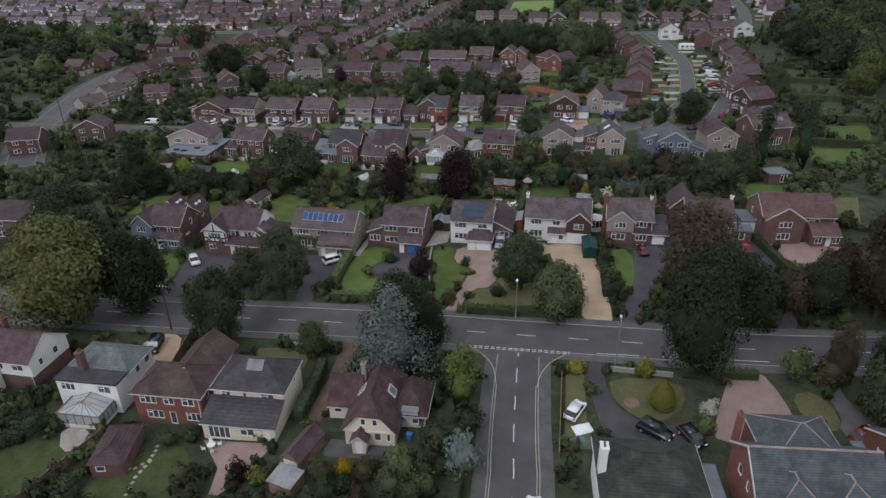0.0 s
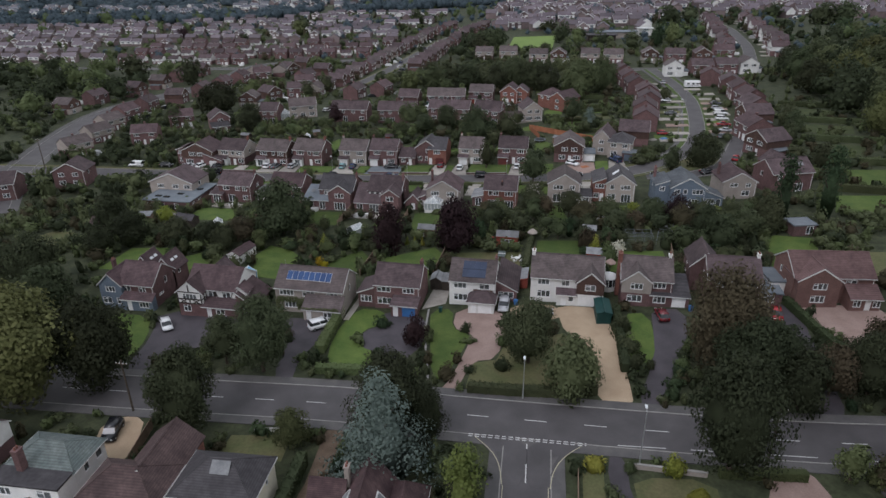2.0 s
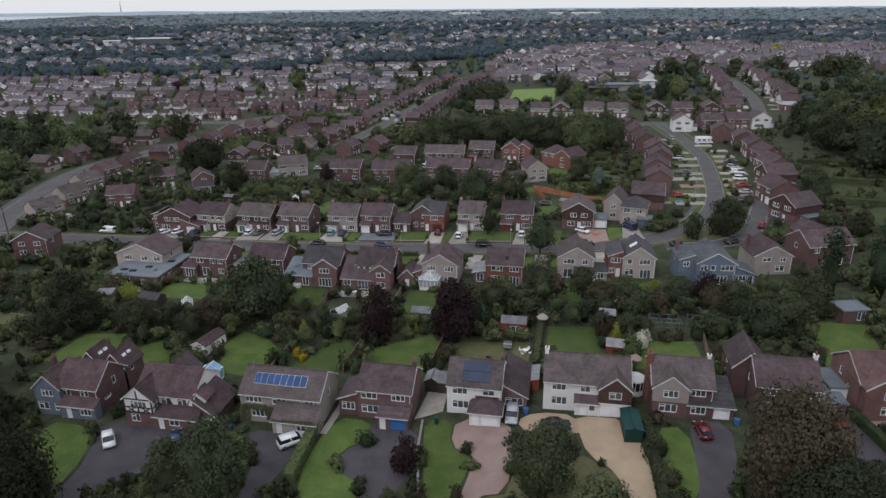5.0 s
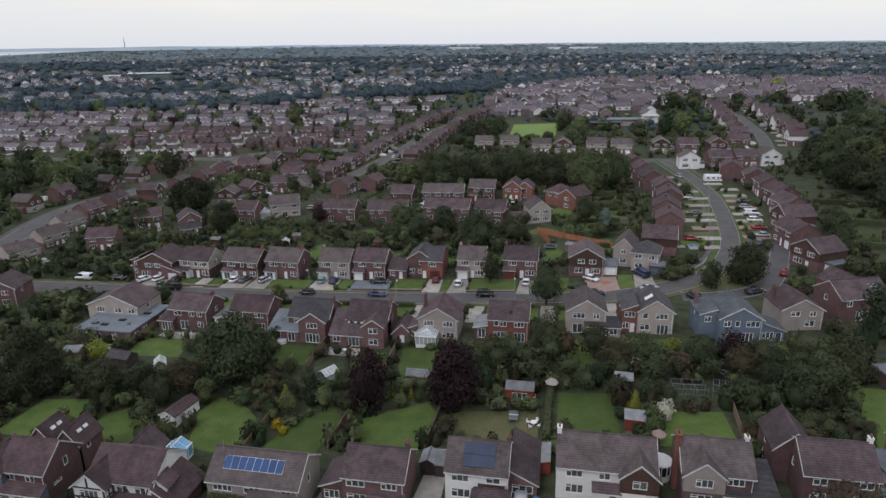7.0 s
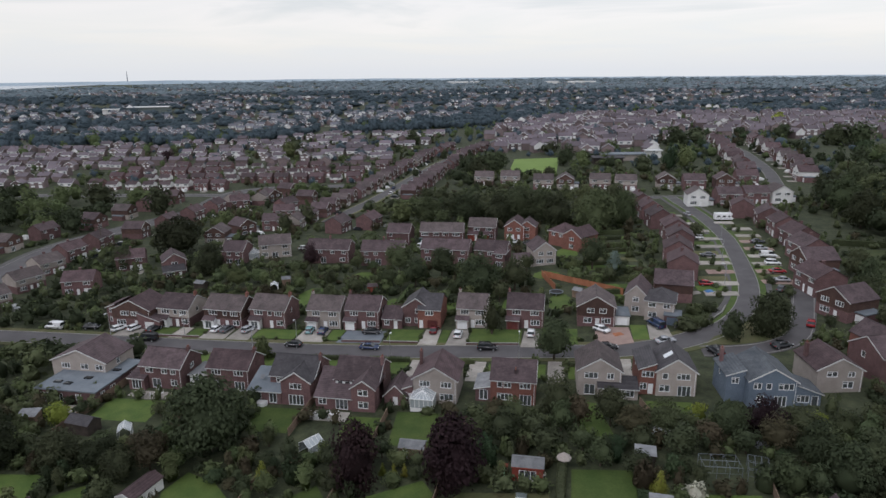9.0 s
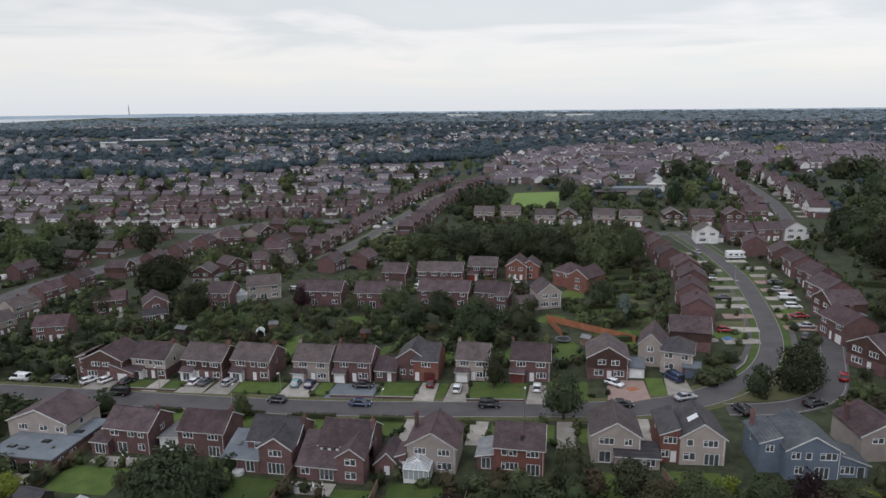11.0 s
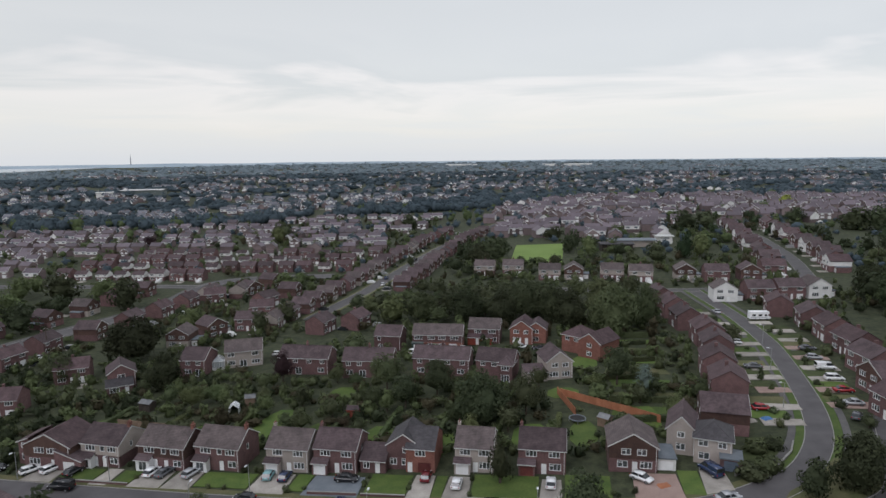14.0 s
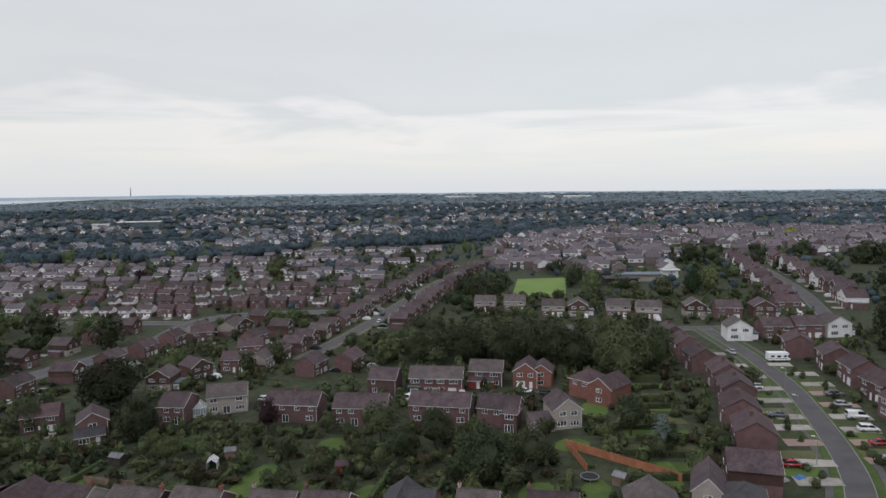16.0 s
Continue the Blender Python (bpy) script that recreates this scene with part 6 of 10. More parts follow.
# rear gardens north of the main road
lawn([(-35.2, 124), (-38.0, 134.5), (-27.6, 141), (-25.4, 138), (-26.4, 124)], smooth=0)
lawn([(-51.0, 122), (-50.6, 128), (-47, 134.5), (-43.5, 138.2), (-40.8, 134.6), (-42.3, 122)], smooth=0)
lawn([(-63.0, 124), (-66.8, 134), (-65.5, 139.3), (-59.6, 137), (-55.6, 133.4), (-54.5, 123)], smooth=0)
lawn([(-84.5, 124), (-83.4, 131), (-79.2, 135), (-73, 126), (-72.4, 122)], smooth=0)
lawn([(-22.6, 130), (-22.2, 138.6), (-8.6, 139.8), (-8.3, 130)], "rough grass lawn with garden toys", M_DRY, 0)
lawn([(-5.6, 133), (-5.4, 146), (3.6, 146.6), (4.2, 134)], smooth=0)
lawn([(8.8, 132), (10.2, 141.5), (20.6, 142.2), (21.2, 132)], smooth=0)
lawn([(40, 133), (41.5, 149.5), (44.8, 152), (52, 151), (50, 133)], smooth=0)
lawn([(-99, 124), (-98, 135), (-88, 136), (-87, 124)], smooth=0)
lawn([(-128, 128), (-127, 142), (-116, 142), (-116, 128)], "rough green garden lawn", M_DRY)
drive([(-5.2, 128.6), (4.4, 128.6), (4.6, 132.4), (-2, 133.4), (-5.2, 132)], M_SLAB, "curved pale stone patio")
drive([(-24.8, 114), (-20.8, 116.5), (-21, 128), (-23.6, 128)], M_SLAB, "grey concrete side yard between two houses", 0)
drive([(-92.6, 164.6), (-82, 164.4), (-82.2, 161.8), (-88, 161.2), (-92.8, 162.4)], M_SLAB, "pale stone patio behind a house", 0)
lawn([(-95.2, 161), (-83.2, 161), (-82.4, 153), (-94.6, 153)], smooth=0)
drive([(-104.5, 157.4), (-96.4, 157.4), (-96.2, 154.6), (-104.5, 154.6)], M_SLAB, "pale patio beside a flat-roofed extension", 0)
drive([(-53, 160.2), (-45.2, 160.0), (-45.2, 156.6), (-53, 156.8)], M_SLAB, "pale grey stone patio with a white tub", 0)
lawn([(-45, 158.6), (-38.5, 158.6), (-38.8, 152), (-45, 152)], smooth=0)
lawn([(-36.5, 161), (-27, 161), (-27.5, 150), (-35.5, 150)], smooth=0)
lawn([(-64, 160.5), (-54.6, 160.5), (-54.4, 152), (-62, 152)], smooth=0)
lawn([(-3.5, 167.5), (-0.8, 167), (2.0, 155), (-4.2, 153)], smooth=0)
lawn([(8, 168.5), (16, 168.5), (15.5, 164), (8, 164.5)], smooth=0)
lawn([(61.5, 166.5), (74.5, 167.5), (79, 178.5), (65.5, 177.8)], smooth=0)
lawn([(70.5, 186), (82, 185), (87, 199), (74, 198.5)], smooth=0)
lawn([(55, 131.5), (61, 132), (65, 145), (58.5, 144.5)], "dry grass beside a brick house", M_DRY, 0)
lawn([(72, 214), (84, 212), (88, 222), (75, 224)], "rough shaded garden grass", M_ROUGH, 0)
lawn([(76, 238), (90, 236), (93, 246), (79, 248)], "rough shaded garden grass", M_ROUGH, 0)
lawn([(78, 262), (92, 260), (95, 270), (81, 272)], "rough shaded garden grass", M_ROUGH, 0)
# gardens south of the main road
lawn([(3.5, 76.4), (6.0, 76.8), (6.3, 67.6), (7, 62.0), (3.6, 61.6)], "patchy lawn with a parked car", M_DRY, 0)
drive([(6.3, 80), (8.8, 80), (9.1, 72.4), (11.5, 68.6), (15.5, 66.8), (20.3, 69.2), (20, 62), (10, 61.8), (7.4, 67.8)], M_DARKROAD, "dark tarmac loop drive beside a lawn")
lawn([(9.4, 76.3), (18.9, 77), (19.3, 71.3), (15.3, 67.6), (12.1, 68.7), (9.8, 72)], "dry mown lawn with clipped shrubs", M_DRY)
drive([(26.4, 80), (30.2, 80.2), (31.8, 75), (32.4, 68), (28.5, 65.8), (21.8, 65), (22.2, 68.5)], M_BLOCK, "worn pink block-paved drive")
lawn([(33, 75.4), (36.3, 76.6), (38, 71.5), (36.3, 68.2), (33.4, 70.5)], "small dry front lawn", M_DRY)
drive([(36.6, 80.4), (39.6, 80.4), (39.8, 74), (42.6, 69), (39.5, 65.6), (36.8, 68.6), (38.2, 72)], M_PAVE, "grey tarmac drive curving to a house")
drive([(-42.6, 57.2), (-33, 57.8), (-34.8, 51.5), (-37.2, 47.6), (-38.4, 52.9)], M_BLOCK, "worn brick patio with weeds", 0)
lawn([(-53.2, 49), (-48.4, 55.6), (-43.4, 55.8), (-40.6, 47), (-52.5, 44)], "rough shaded garden grass", M_ROUGH)
lawn([(-69.6, 51.9), (-63, 55.2), (-58.4, 53), (-58, 44), (-68, 43)], "rough shaded garden grass", M_ROUGH)
lawn([(-36.6, 46.8), (-31, 48.2), (-30, 42), (-36, 41)])
drive([(-64.2, 78), (-59.0, 80.4), (-55.6, 72.6), (-57.4, 69.4), (-62, 72)], M_GRAVEL, "tan gravel yard beside the road")
drive([(-31.2, 80.8), (-28.6, 80.8), (-27.8, 70), (-28.6, 62.6), (-31.0, 62.6), (-30.4, 70)], M_SOIL, "brown earth track between hedges", 0)
drive([(-63.6, 57), (-58.6, 57), (-57.8, 53.6), (-60.5, 52.6)], M_SLAB, "pale stone terrace beside a conservatory")
drive([(-26, 59.6), (-16, 59.8), (-15.6, 57), (-26.5, 56.6)], M_PAVE, "grey stone path round a bungalow", 0)
lawn([(-44, 77.5), (-35.5, 78.4), (-35, 73.5), (-44, 73)], "rough front garden grass", M_DRY, 0)
patch("flower_bed", [(12.2 + 1.1 * math.cos(k * 0.7854), 71.2 + 1.1 * math.sin(k * 0.7854)) for k in range(8)], M_SOIL, 0.06, "round bed of dark soil on the lawn")
# estate street: drives and lawns in front of the houses
for x0, x1, yt, mm, ll in ((-117, -111, 195.6, M_SLAB, "pale concrete drive with parked cars"), (-101.8, -98.8, 197.4, M_SLAB, "pale concrete drive"), (-93.6, -87.6, 197.6, M_SLAB, "pale concrete drive with parked cars"), (-86.4, -81.4, 198.2, M_SLAB, "pale concrete drive beside a porch"), (-69.2, -62.6, 198.4, M_SLAB, "pale concrete drive with parked cars"), (-58.4, -48.6, 198.4, M_FELT, "pale blue-grey paved forecourt"), (-39.0, -35.4, 200, M_SLAB, "pinkish concrete drive"), (-32.6, -28.6, 200, M_SLAB, "pale concrete drive with a white car"), (-15.6, -12.2, 200, M_SLAB, "pale concrete path and drive"), (0.6, 8.2, 203.5, M_BLOCK, "brown block-paved forecourt"), (12.6, 16.8, 205.5, M_SLAB, "pale concrete drive with a van")):
    drive([(x0, yt), (x1, yt), (x1 + 0.4, 191.0 + max(0, x1) * 0.45), (x0 - 0.4, 191.0 + max(0, x0) * 0.45)], mm, ll, 0, 0.135)
for x0, x1, y0, y1 in ((-110, -102.4, 192.6, 197), (-98, -94.2, 192.6, 197), (-80.8, -70, 192.4, 198), (-62, -58.8, 192.4, 198.6), (-47.4, -39.6, 192.4, 199.8), (-35, -33, 192.4, 200), (-28, -16.2, 192.6, 201), (-11.5, -3.5, 193, 202), (8.6, 12.2, 196.5, 205)):
    lawn([(x0, y0), (x1, y0), (x1, y1), (x0, y1)], "small green front lawn", M_LAWN, 0, 0.125)
lawn([(19.6, 206), (25, 207.6), (30.6, 215), (31.4, 221), (24.5, 220)], "rough grass corner beside the bending street", M_ROUGH, 0)
lawn([(23.6, 196.8), (26.8, 194.2), (35.6, 196.4), (41.6, 201.2), (44.6, 208), (39, 214), (33, 205)], "grass island between two roads", M_DRY, 1, 0.125)
for x0, x1, y0, y1 in ((-100, -96.4, 176, 183), (-82, -78, 176, 183), (-66.8, -63, 175, 182.6), (-53.4, -49.2, 174, 182.4), (-26, -22.6, 174, 183), (-9.8, -6.4, 174, 184), (4.2, 7, 178, 186), (-38.6, -35.2, 174, 183)):
    drive([(x0, y0), (x1, y0), (x1, y1), (x0, y1)], M_SLAB, "pale concrete drive beside a house", 0, 0.125)
for x0, x1 in ((-96, -82.6), (-77.5, -67.4), (-62.4, -54), (-48.6, -39), (-34.6, -26.6), (-22, -10.2), (-5.8, 3.4)):
    lawn([(x0, 176.2), (x1, 176.2), (x1, 182.4 + max(0, x1) * 0.2), (x0, 182.2)], "front garden grass strip", M_LAWN, 0, 0.12)
drive([(-38.3, 109), (-37.2, 109), (-36.2, 125), (-37.3, 125)], M_SLAB, "pale concrete path between two houses", 0)
# gardens behind the estate street
for x0, y0, w_, l_ in ((-123, 212, 10, 9), (-106, 210, 6, 10), (-81.5, 212, 7, 18), (-96, 211, 6, 9), (-69, 211, 6, 12), (-55, 211, 7, 11), (-46, 212, 6, 8), (-22.5, 212, 8, 13), (-10.5, 214, 6, 13), (-71.5, 236, 7, 10), (-15.6, 240.2, 8, 7.5), (-37.5, 213, 5, 7), (4.2, 222, 5, 14), (-9, 262, 7, 12)):
    lawn([(x0, y0), (x0 + w_, y0 + 0.5), (x0 + w_ - 0.3, y0 + l_), (x0 + 0.4, y0 + l_ - 0.4)], "green back garden lawn")
lawn([(-39, 438), (-11, 436), (-10, 509), (-40, 507)], "bright green playing field", M_FIELD, 0, 0.06)
for i, y0 in enumerate(range(229, 296, 9)):
    lawn([(-1 + i % 3, y0 + 1.5), (15 + i % 2, y0 + 1.8), (15, y0 + 6.5), (0, y0 + 6.8)], "narrow back garden lawn", (M_LAWN, M_DRY)[i % 2], 0)
# drives and grass along the bending street
prng = random.Random(12)
for x_, y_ in ((36.6, 228), (38.6, 236.4), (40.0, 247), (41.0, 256), (41.8, 263), (43.0, 275), (43.9, 285), (43.0, 296), (41, 308), (38, 322)):
    d_ = prng.uniform(5, 9)
    drive([(x_ - d_, y_ - 2.0), (x_ + 1.4, y_ - 1.6), (x_ + 1.4, y_ + 1.6), (x_ - d_, y_ + 2.0)], prng.choice((M_SLAB, M_SLAB, M_SLAB, M_BLOCK)), "short drive with a dropped kerb", 0, 0.14)
    lawn([(x_ - 8.2, y_ + 1.9), (x_ - 0.6, y_ + 1.9), (x_ - 0.2, y_ + 6.2), (x_ - 8.2, y_ + 6.2)], "small front lawn beside a drive", prng.choice((M_LAWN, M_DRY, M_ROUGH)), 0, 0.125)
for x_, y_ in ((46.6, 238), (47.6, 247.5), (48.6, 255), (49.4, 263.5), (50.4, 272), (51.2, 281), (51.8, 289), (51, 299), (49, 309)):
    d_ = prng.uniform(5.5, 9)
    drive([(x_ - 0.2, y_ - 1.6), (x_ + d_, y_ - 2.0), (x_ + d_, y_ + 2.0), (x_ - 0.2, y_ + 1.6)], prng.choice((M_SLAB, M_SLAB, M_SLAB, M_BLOCK)), "short drive with a dropped kerb", 0, 0.14)
    lawn([(x_ + 0.2, y_ + 2.0), (x_ + 7.6, y_ + 2.2), (x_ + 7.6, y_ + 6.4), (x_ + 0.4, y_ + 6.2)], "small front lawn beside a drive", prng.choice((M_LAWN, M_DRY, M_ROUGH)), 0, 0.125)
TAKEN += [(3.2, 79.6, 2.4), (-9.8, 79.6, 2.4), (1.8, 60, 1.6), (1.8, 66, 1.6), (1.8, 72, 1.6)]


# ---- cars ----
def paint(name, c, rough=0.25):
    m = mat(name, c, tuple(q * 1.08 for q in c), 1.0, 5.0, rough, 0, 0.04, dirt=0.04, spec=0.6)
    return m


PAINTS = {"white": paint("white_car_paint", (0.72, 0.73, 0.74)), "black": paint("black_car_paint", (0.014, 0.015, 0.018)), "silver": paint("silver_car_paint", (0.36, 0.37, 0.39)), "grey": paint("grey_car_paint", (0.09, 0.095, 0.105)), "red": paint("red_car_paint", (0.28, 0.02, 0.025)), "blue": paint("dark_blue_car_paint", (0.02, 0.035, 0.085)), "teal": paint("pale_teal_car_paint", (0.20, 0.36, 0.38)), "maroon": paint("maroon_car_paint", (0.12, 0.015, 0.02))}
M_REDLIGHT = paint("red_lamp_glass", (0.30, 0.01, 0.01))
SHAPES = {  # half length, half width, waist, roof, cabin bottom and top ends
    "hatch": (2.0, 0.86, 0.92, 1.46, (-1.85, 1.15), (-1.35, 0.35)),
    "saloon": (2.25, 0.9, 0.90, 1.42, (-1.65, 1.2), (-0.95, 0.35)),
    "suv": (2.2, 0.93, 1.05, 1.68, (-2.1, 1.25), (-1.75, 0.55)),
    "van": (2.45, 0.97, 1.15, 1.95, (-2.42, 1.75), (-2.38, 1.0)),
}
CARS = {}


def bevelled(shape, width, segments=2):
    me = bpy.data.meshes.new("tmp")
    me.from_pydata(shape[0], [], shape[1])
    bm = bmesh.new()
    bm.from_mesh(me)
    bmesh.ops.recalc_face_normals(bm, faces=bm.faces)
    bmesh.ops.bevel(bm, geom=list(bm.edges), offset=width, segments=segments, affect="EDGES", clamp_overlap=True)
    bm.verts.index_update()
    v, f = [tuple(q.co) for q in bm.verts], [tuple(q.index for q in fc.verts) for fc in bm.faces]
    bm.free()
    bpy.data.meshes.remove(me)
    return v, f


def car(x, y, ang, colour="black", kind="hatch", dz=0.06, label=""):
    key = (colour, kind)
    words = {"hatch": "small hatchback car", "saloon": "saloon car", "suv": "large estate car", "van": "van"}[kind]
    m = pose(x, y, g(x, y) + dz, 0, 0, ang)
    TAKEN.append((x, y, 2.2))
    if key in CARS:
        ob = copy_thing(CARS[key], m)
        return tagged(ob, label or f"parked {colour} {words} with dark windows", "car")
    L, W, waist, roof, (c0, c1), (t0, t1) = SHAPES[kind]
    ob = new("car")
    ob.matrix_basis = m
    CARS[key] = ob
    tagged(ob, label or f"parked {colour} {words} with dark windows", "car")
    prof = [(-L, 0.3), (L - 0.1, 0.28), (L, 0.45), (L - 0.05, 0.68), (L - 0.3, 0.80), (c1 - 0.05, waist), (c0 + 0.05, waist), (-L + 0.08, waist - 0.06), (-L - 0.02, 0.6)]
    body = prism(prof, -W, W, "y")
    part("body", bevelled(body, 0.07), PAINTS[colour], ob, smooth=True)
    wi, wt = W - 0.07, W - 0.2
    b = [(c0, -wi, waist - 0.02), (c1, -wi, waist - 0.02), (c1, wi, waist - 0.02), (c0, wi, waist - 0.02), (t0, -wt, roof - 0.06), (t1, -wt, roof - 0.06), (t1, wt, roof - 0.06), (t0, wt, roof - 0.06)]
    fc = [(3, 2, 1, 0), (4, 5, 6, 7), (0, 1, 5, 4), (1, 2, 6, 5), (2, 3, 7, 6), (3, 0, 4, 7)]
    part("cabin_glass", (b, fc), M_CARGLASS, ob)
    part("roof", bevelled(box(t0 - 0.06, t1 + 0.1, -wt - 0.05, wt + 0.05, roof - 0.08, roof), 0.035), PAINTS[colour], ob, smooth=True)
    for s in (-1, 1):
        part("pillar", tube((t0 * 0.45 + t1 * 0.55, s * (wt + 0.01), roof - 0.05), (c0 * 0.45 + c1 * 0.55, s * (wi + 0.01), waist), 0.06, 0.06, 6), PAINTS[colour], ob)
        if kind == "van":
            part("side_panel", box(t0, t0 + 2.2, s * (wi - 0.06) - 0.05, s * (wi - 0.06) + 0.05, waist - 0.05, roof - 0.06), PAINTS[colour], ob)
        part("headlight", box(L - 0.22, L + 0.0, s * (W - 0.3) - 0.16, s * (W - 0.3) + 0.16, 0.58, 0.72), M_LAMP, ob)
        part("tail_light", box(-L - 0.02, -L + 0.1, s * (W - 0.2) - 0.1, s * (W - 0.2) + 0.1, 0.66, 0.86), M_REDLIGHT, ob)
        for e in (-1, 1):
            wx = e * (L - 0.78)
            wh = part("wheel", tube((wx, s * (W - 0.2), 0.32), (wx, s * (W + 0.02), 0.32), 0.32, 0.32, 14), M_TYRE, ob)
            part("rim", tube((wx, s * (W + 0.005), 0.32), (wx, s * (W + 0.03), 0.32), 0.19, 0.17, 10), M_METAL, wh)
    return ob


# along the main road and its drives
car(4.8, 68.2, 66, "white", "hatch", 0.04)
car(14.6, 65.6, -32, "black", "suv")
car(18.9, 65.2, -60, "black", "hatch")
car(39.2, 68.0, 40, "maroon", "hatch")
car(-69.6, 103.2, -50, "white", "hatch")
car(-59.4, 104.9, 118, "blue", "hatch")
car(-41.4, 106.2, 41, "white", "suv")
car(-61.0, 75.6, -75, "black", "suv")
car(36.0, 116.8, -98, "red", "hatch")
car(17.2, 114.9, 100, "maroon", "hatch")
car(-10.0, 115.9, -90, "silver", "suv")
car(0.3, 51.2, 90, "white", "hatch")
car(-3.4, 114.2, 6, "black", "saloon")
# estate street
car(-106.0, 188.9, 180, "black", "van", 0.07)
car(-135.6, 193.6, 178, "white", "van", 0.13)
for x_, y_, a_, c_, k_ in ((-117.6, 194.2, 60, "white", "hatch"), (-113.6, 195.0, 70, "white", "hatch"), (-91.6, 196.0, 84, "white", "hatch"), (-89.0, 196.0, 80, "grey", "saloon"), (-83.4, 196.2, 76, "silver", "hatch"), (-67.4, 196.8, 96, "teal", "hatch"), (-64.0, 196.6, 92, "blue", "hatch"), (-51.8, 196.8, 4, "black", "saloon"), (-30.8, 196.4, 90, "white", "hatch"), (-14.0, 197.8, 90, "white", "hatch"), (2.0, 200.8, -35, "white", "hatch"), (14.4, 204.4, 120, "blue", "van"), (-36.9, 198.6, 90, "maroon", "hatch"), (-125.6, 194.4, 10, "black", "hatch"), (-108, 194.6, 80, "black", "hatch")):
    car(x_, y_, a_, c_, k_, 0.15)
for x_, y_, a_, c_, k_ in ((-68.2, 188.4, 178, "black", "hatch"), (-49.8, 188.2, 2, "blue", "saloon"), (-23.2, 189.4, 4, "black", "suv"), (2.6, 191.2, 8, "black", "saloon"), (15.2, 195.2, 24, "silver", "saloon"), (41.6, 322.6, 100, "silver", "saloon"), (38.4, 193.9, 24, "black", "saloon"), (48.2, 206.6, 70, "red", "hatch")):
    car(x_, y_, a_, c_, k_, 0.07)
car(19.4, 210.4, 60, "grey", "saloon", 0.04)
car(24.4, 190.0, 110, "black", "suv", 0.14)
for x_, y_, a_, c_, k_ in ((31.4, 234.4, 4, "red", "hatch"), (52.6, 246.2, 2, "red", "saloon"), (51.4, 238.3, 178, "silver", "saloon"), (53.6, 254.2, 0, "white", "suv"), (54.6, 262.4, 2, "white", "van"), (56.0, 279.2, 4, "grey", "saloon"), (38.4, 285, 178, "white", "hatch"), (37.4, 263, 176, "grey", "saloon"), (54.8, 270.8, 0, "silver", "hatch"), (49.0, 230.5, 60, "grey", "hatch")):
    car(x_, y_, a_, c_, k_, 0.15)
for x_, y_, a_, c_, k_ in ((-55.6, 275, 60, "white", "van"), (-52.8, 275.2, 70, "silver", "hatch"), (-41.6, 276.8, 90, "white", "van"), (-24, 281, 10, "white", "hatch"), (-18.5, 279.4, 170, "black", "saloon"), (-91.5, 268, 20, "silver", "van"), (-99, 272, 10, "white", "hatch"), (-119, 268, 12, "white", "hatch"), (-176, 262, 90, "white", "hatch"), (-184, 300, 92, "white", "saloon"), (-95.5, 345, 90, "black", "hatch"), (-94.6, 380, 88, "white", "hatch"), (-92, 420, 90, "silver", "saloon"), (-97.4, 396, 90, "blue", "hatch"), (-94.8, 452, 90, "black", "hatch")):
    car(x_, y_, a_, c_, k_, 0.06)


def motorhome(x, y, ang):
    ob = thing("motorhome", x, y, ang, "white motorhome parked beside the street", "motorhome", dz=0.15)
    part("body", bevelled(join([prism([(-3.3, 0.5), (2.2, 0.5), (3.4, 0.5), (3.5, 1.1), (2.7, 1.35), (2.5, 2.1), (3.0, 2.25), (2.9, 2.95), (-3.3, 2.95)], -1.1, 1.1, "y")]), 0.06), PAINTS["white"], ob, smooth=False)
    part("windscreen", prism([(2.53, 2.05), (2.73, 1.38), (2.78, 1.4), (2.58, 2.07)], -0.95, 0.95, "y"), M_CARGLASS, ob)
    for s in (-1, 1):
        for x0, x1 in ((-2.6, -1.5), (-0.6, 0.5), (1.4, 2.2)):
            part("side_window", box(x0, x1, s * 1.105 - 0.01, s * 1.105 + 0.01, 1.5, 2.1), M_CARGLASS, ob)
        part("stripe", box(-3.2, 2.4, s * 1.104 - 0.006, s * 1.104 + 0.006, 1.05, 1.2), M_FELT, ob)
        for wx in (-1.7, 2.3):
            part("wheel", tube((wx, s * 0.85, 0.35), (wx, s * 1.1, 0.35), 0.35, 0.35, 14), M_TYRE, ob)
    TAKEN.append((x, y, 3.5))


motorhome(52.6, 312.5, 8)


# ---- garden buildings ----
def shed(x, y, w, d, h, ang, wall, roof, label, kind="x", rise=0.6, name="shed", ops=()):
    ob = thing(name, x, y, ang, label, name.replace("_", " "))
    block(ob, -w / 2, w / 2, 0, d, h, kind, rise, wall, roof, list(ops), over=0.15, trim=wall)
    TAKEN.append((x, y + d / 2, max(w, d) * 0.55))
    return ob


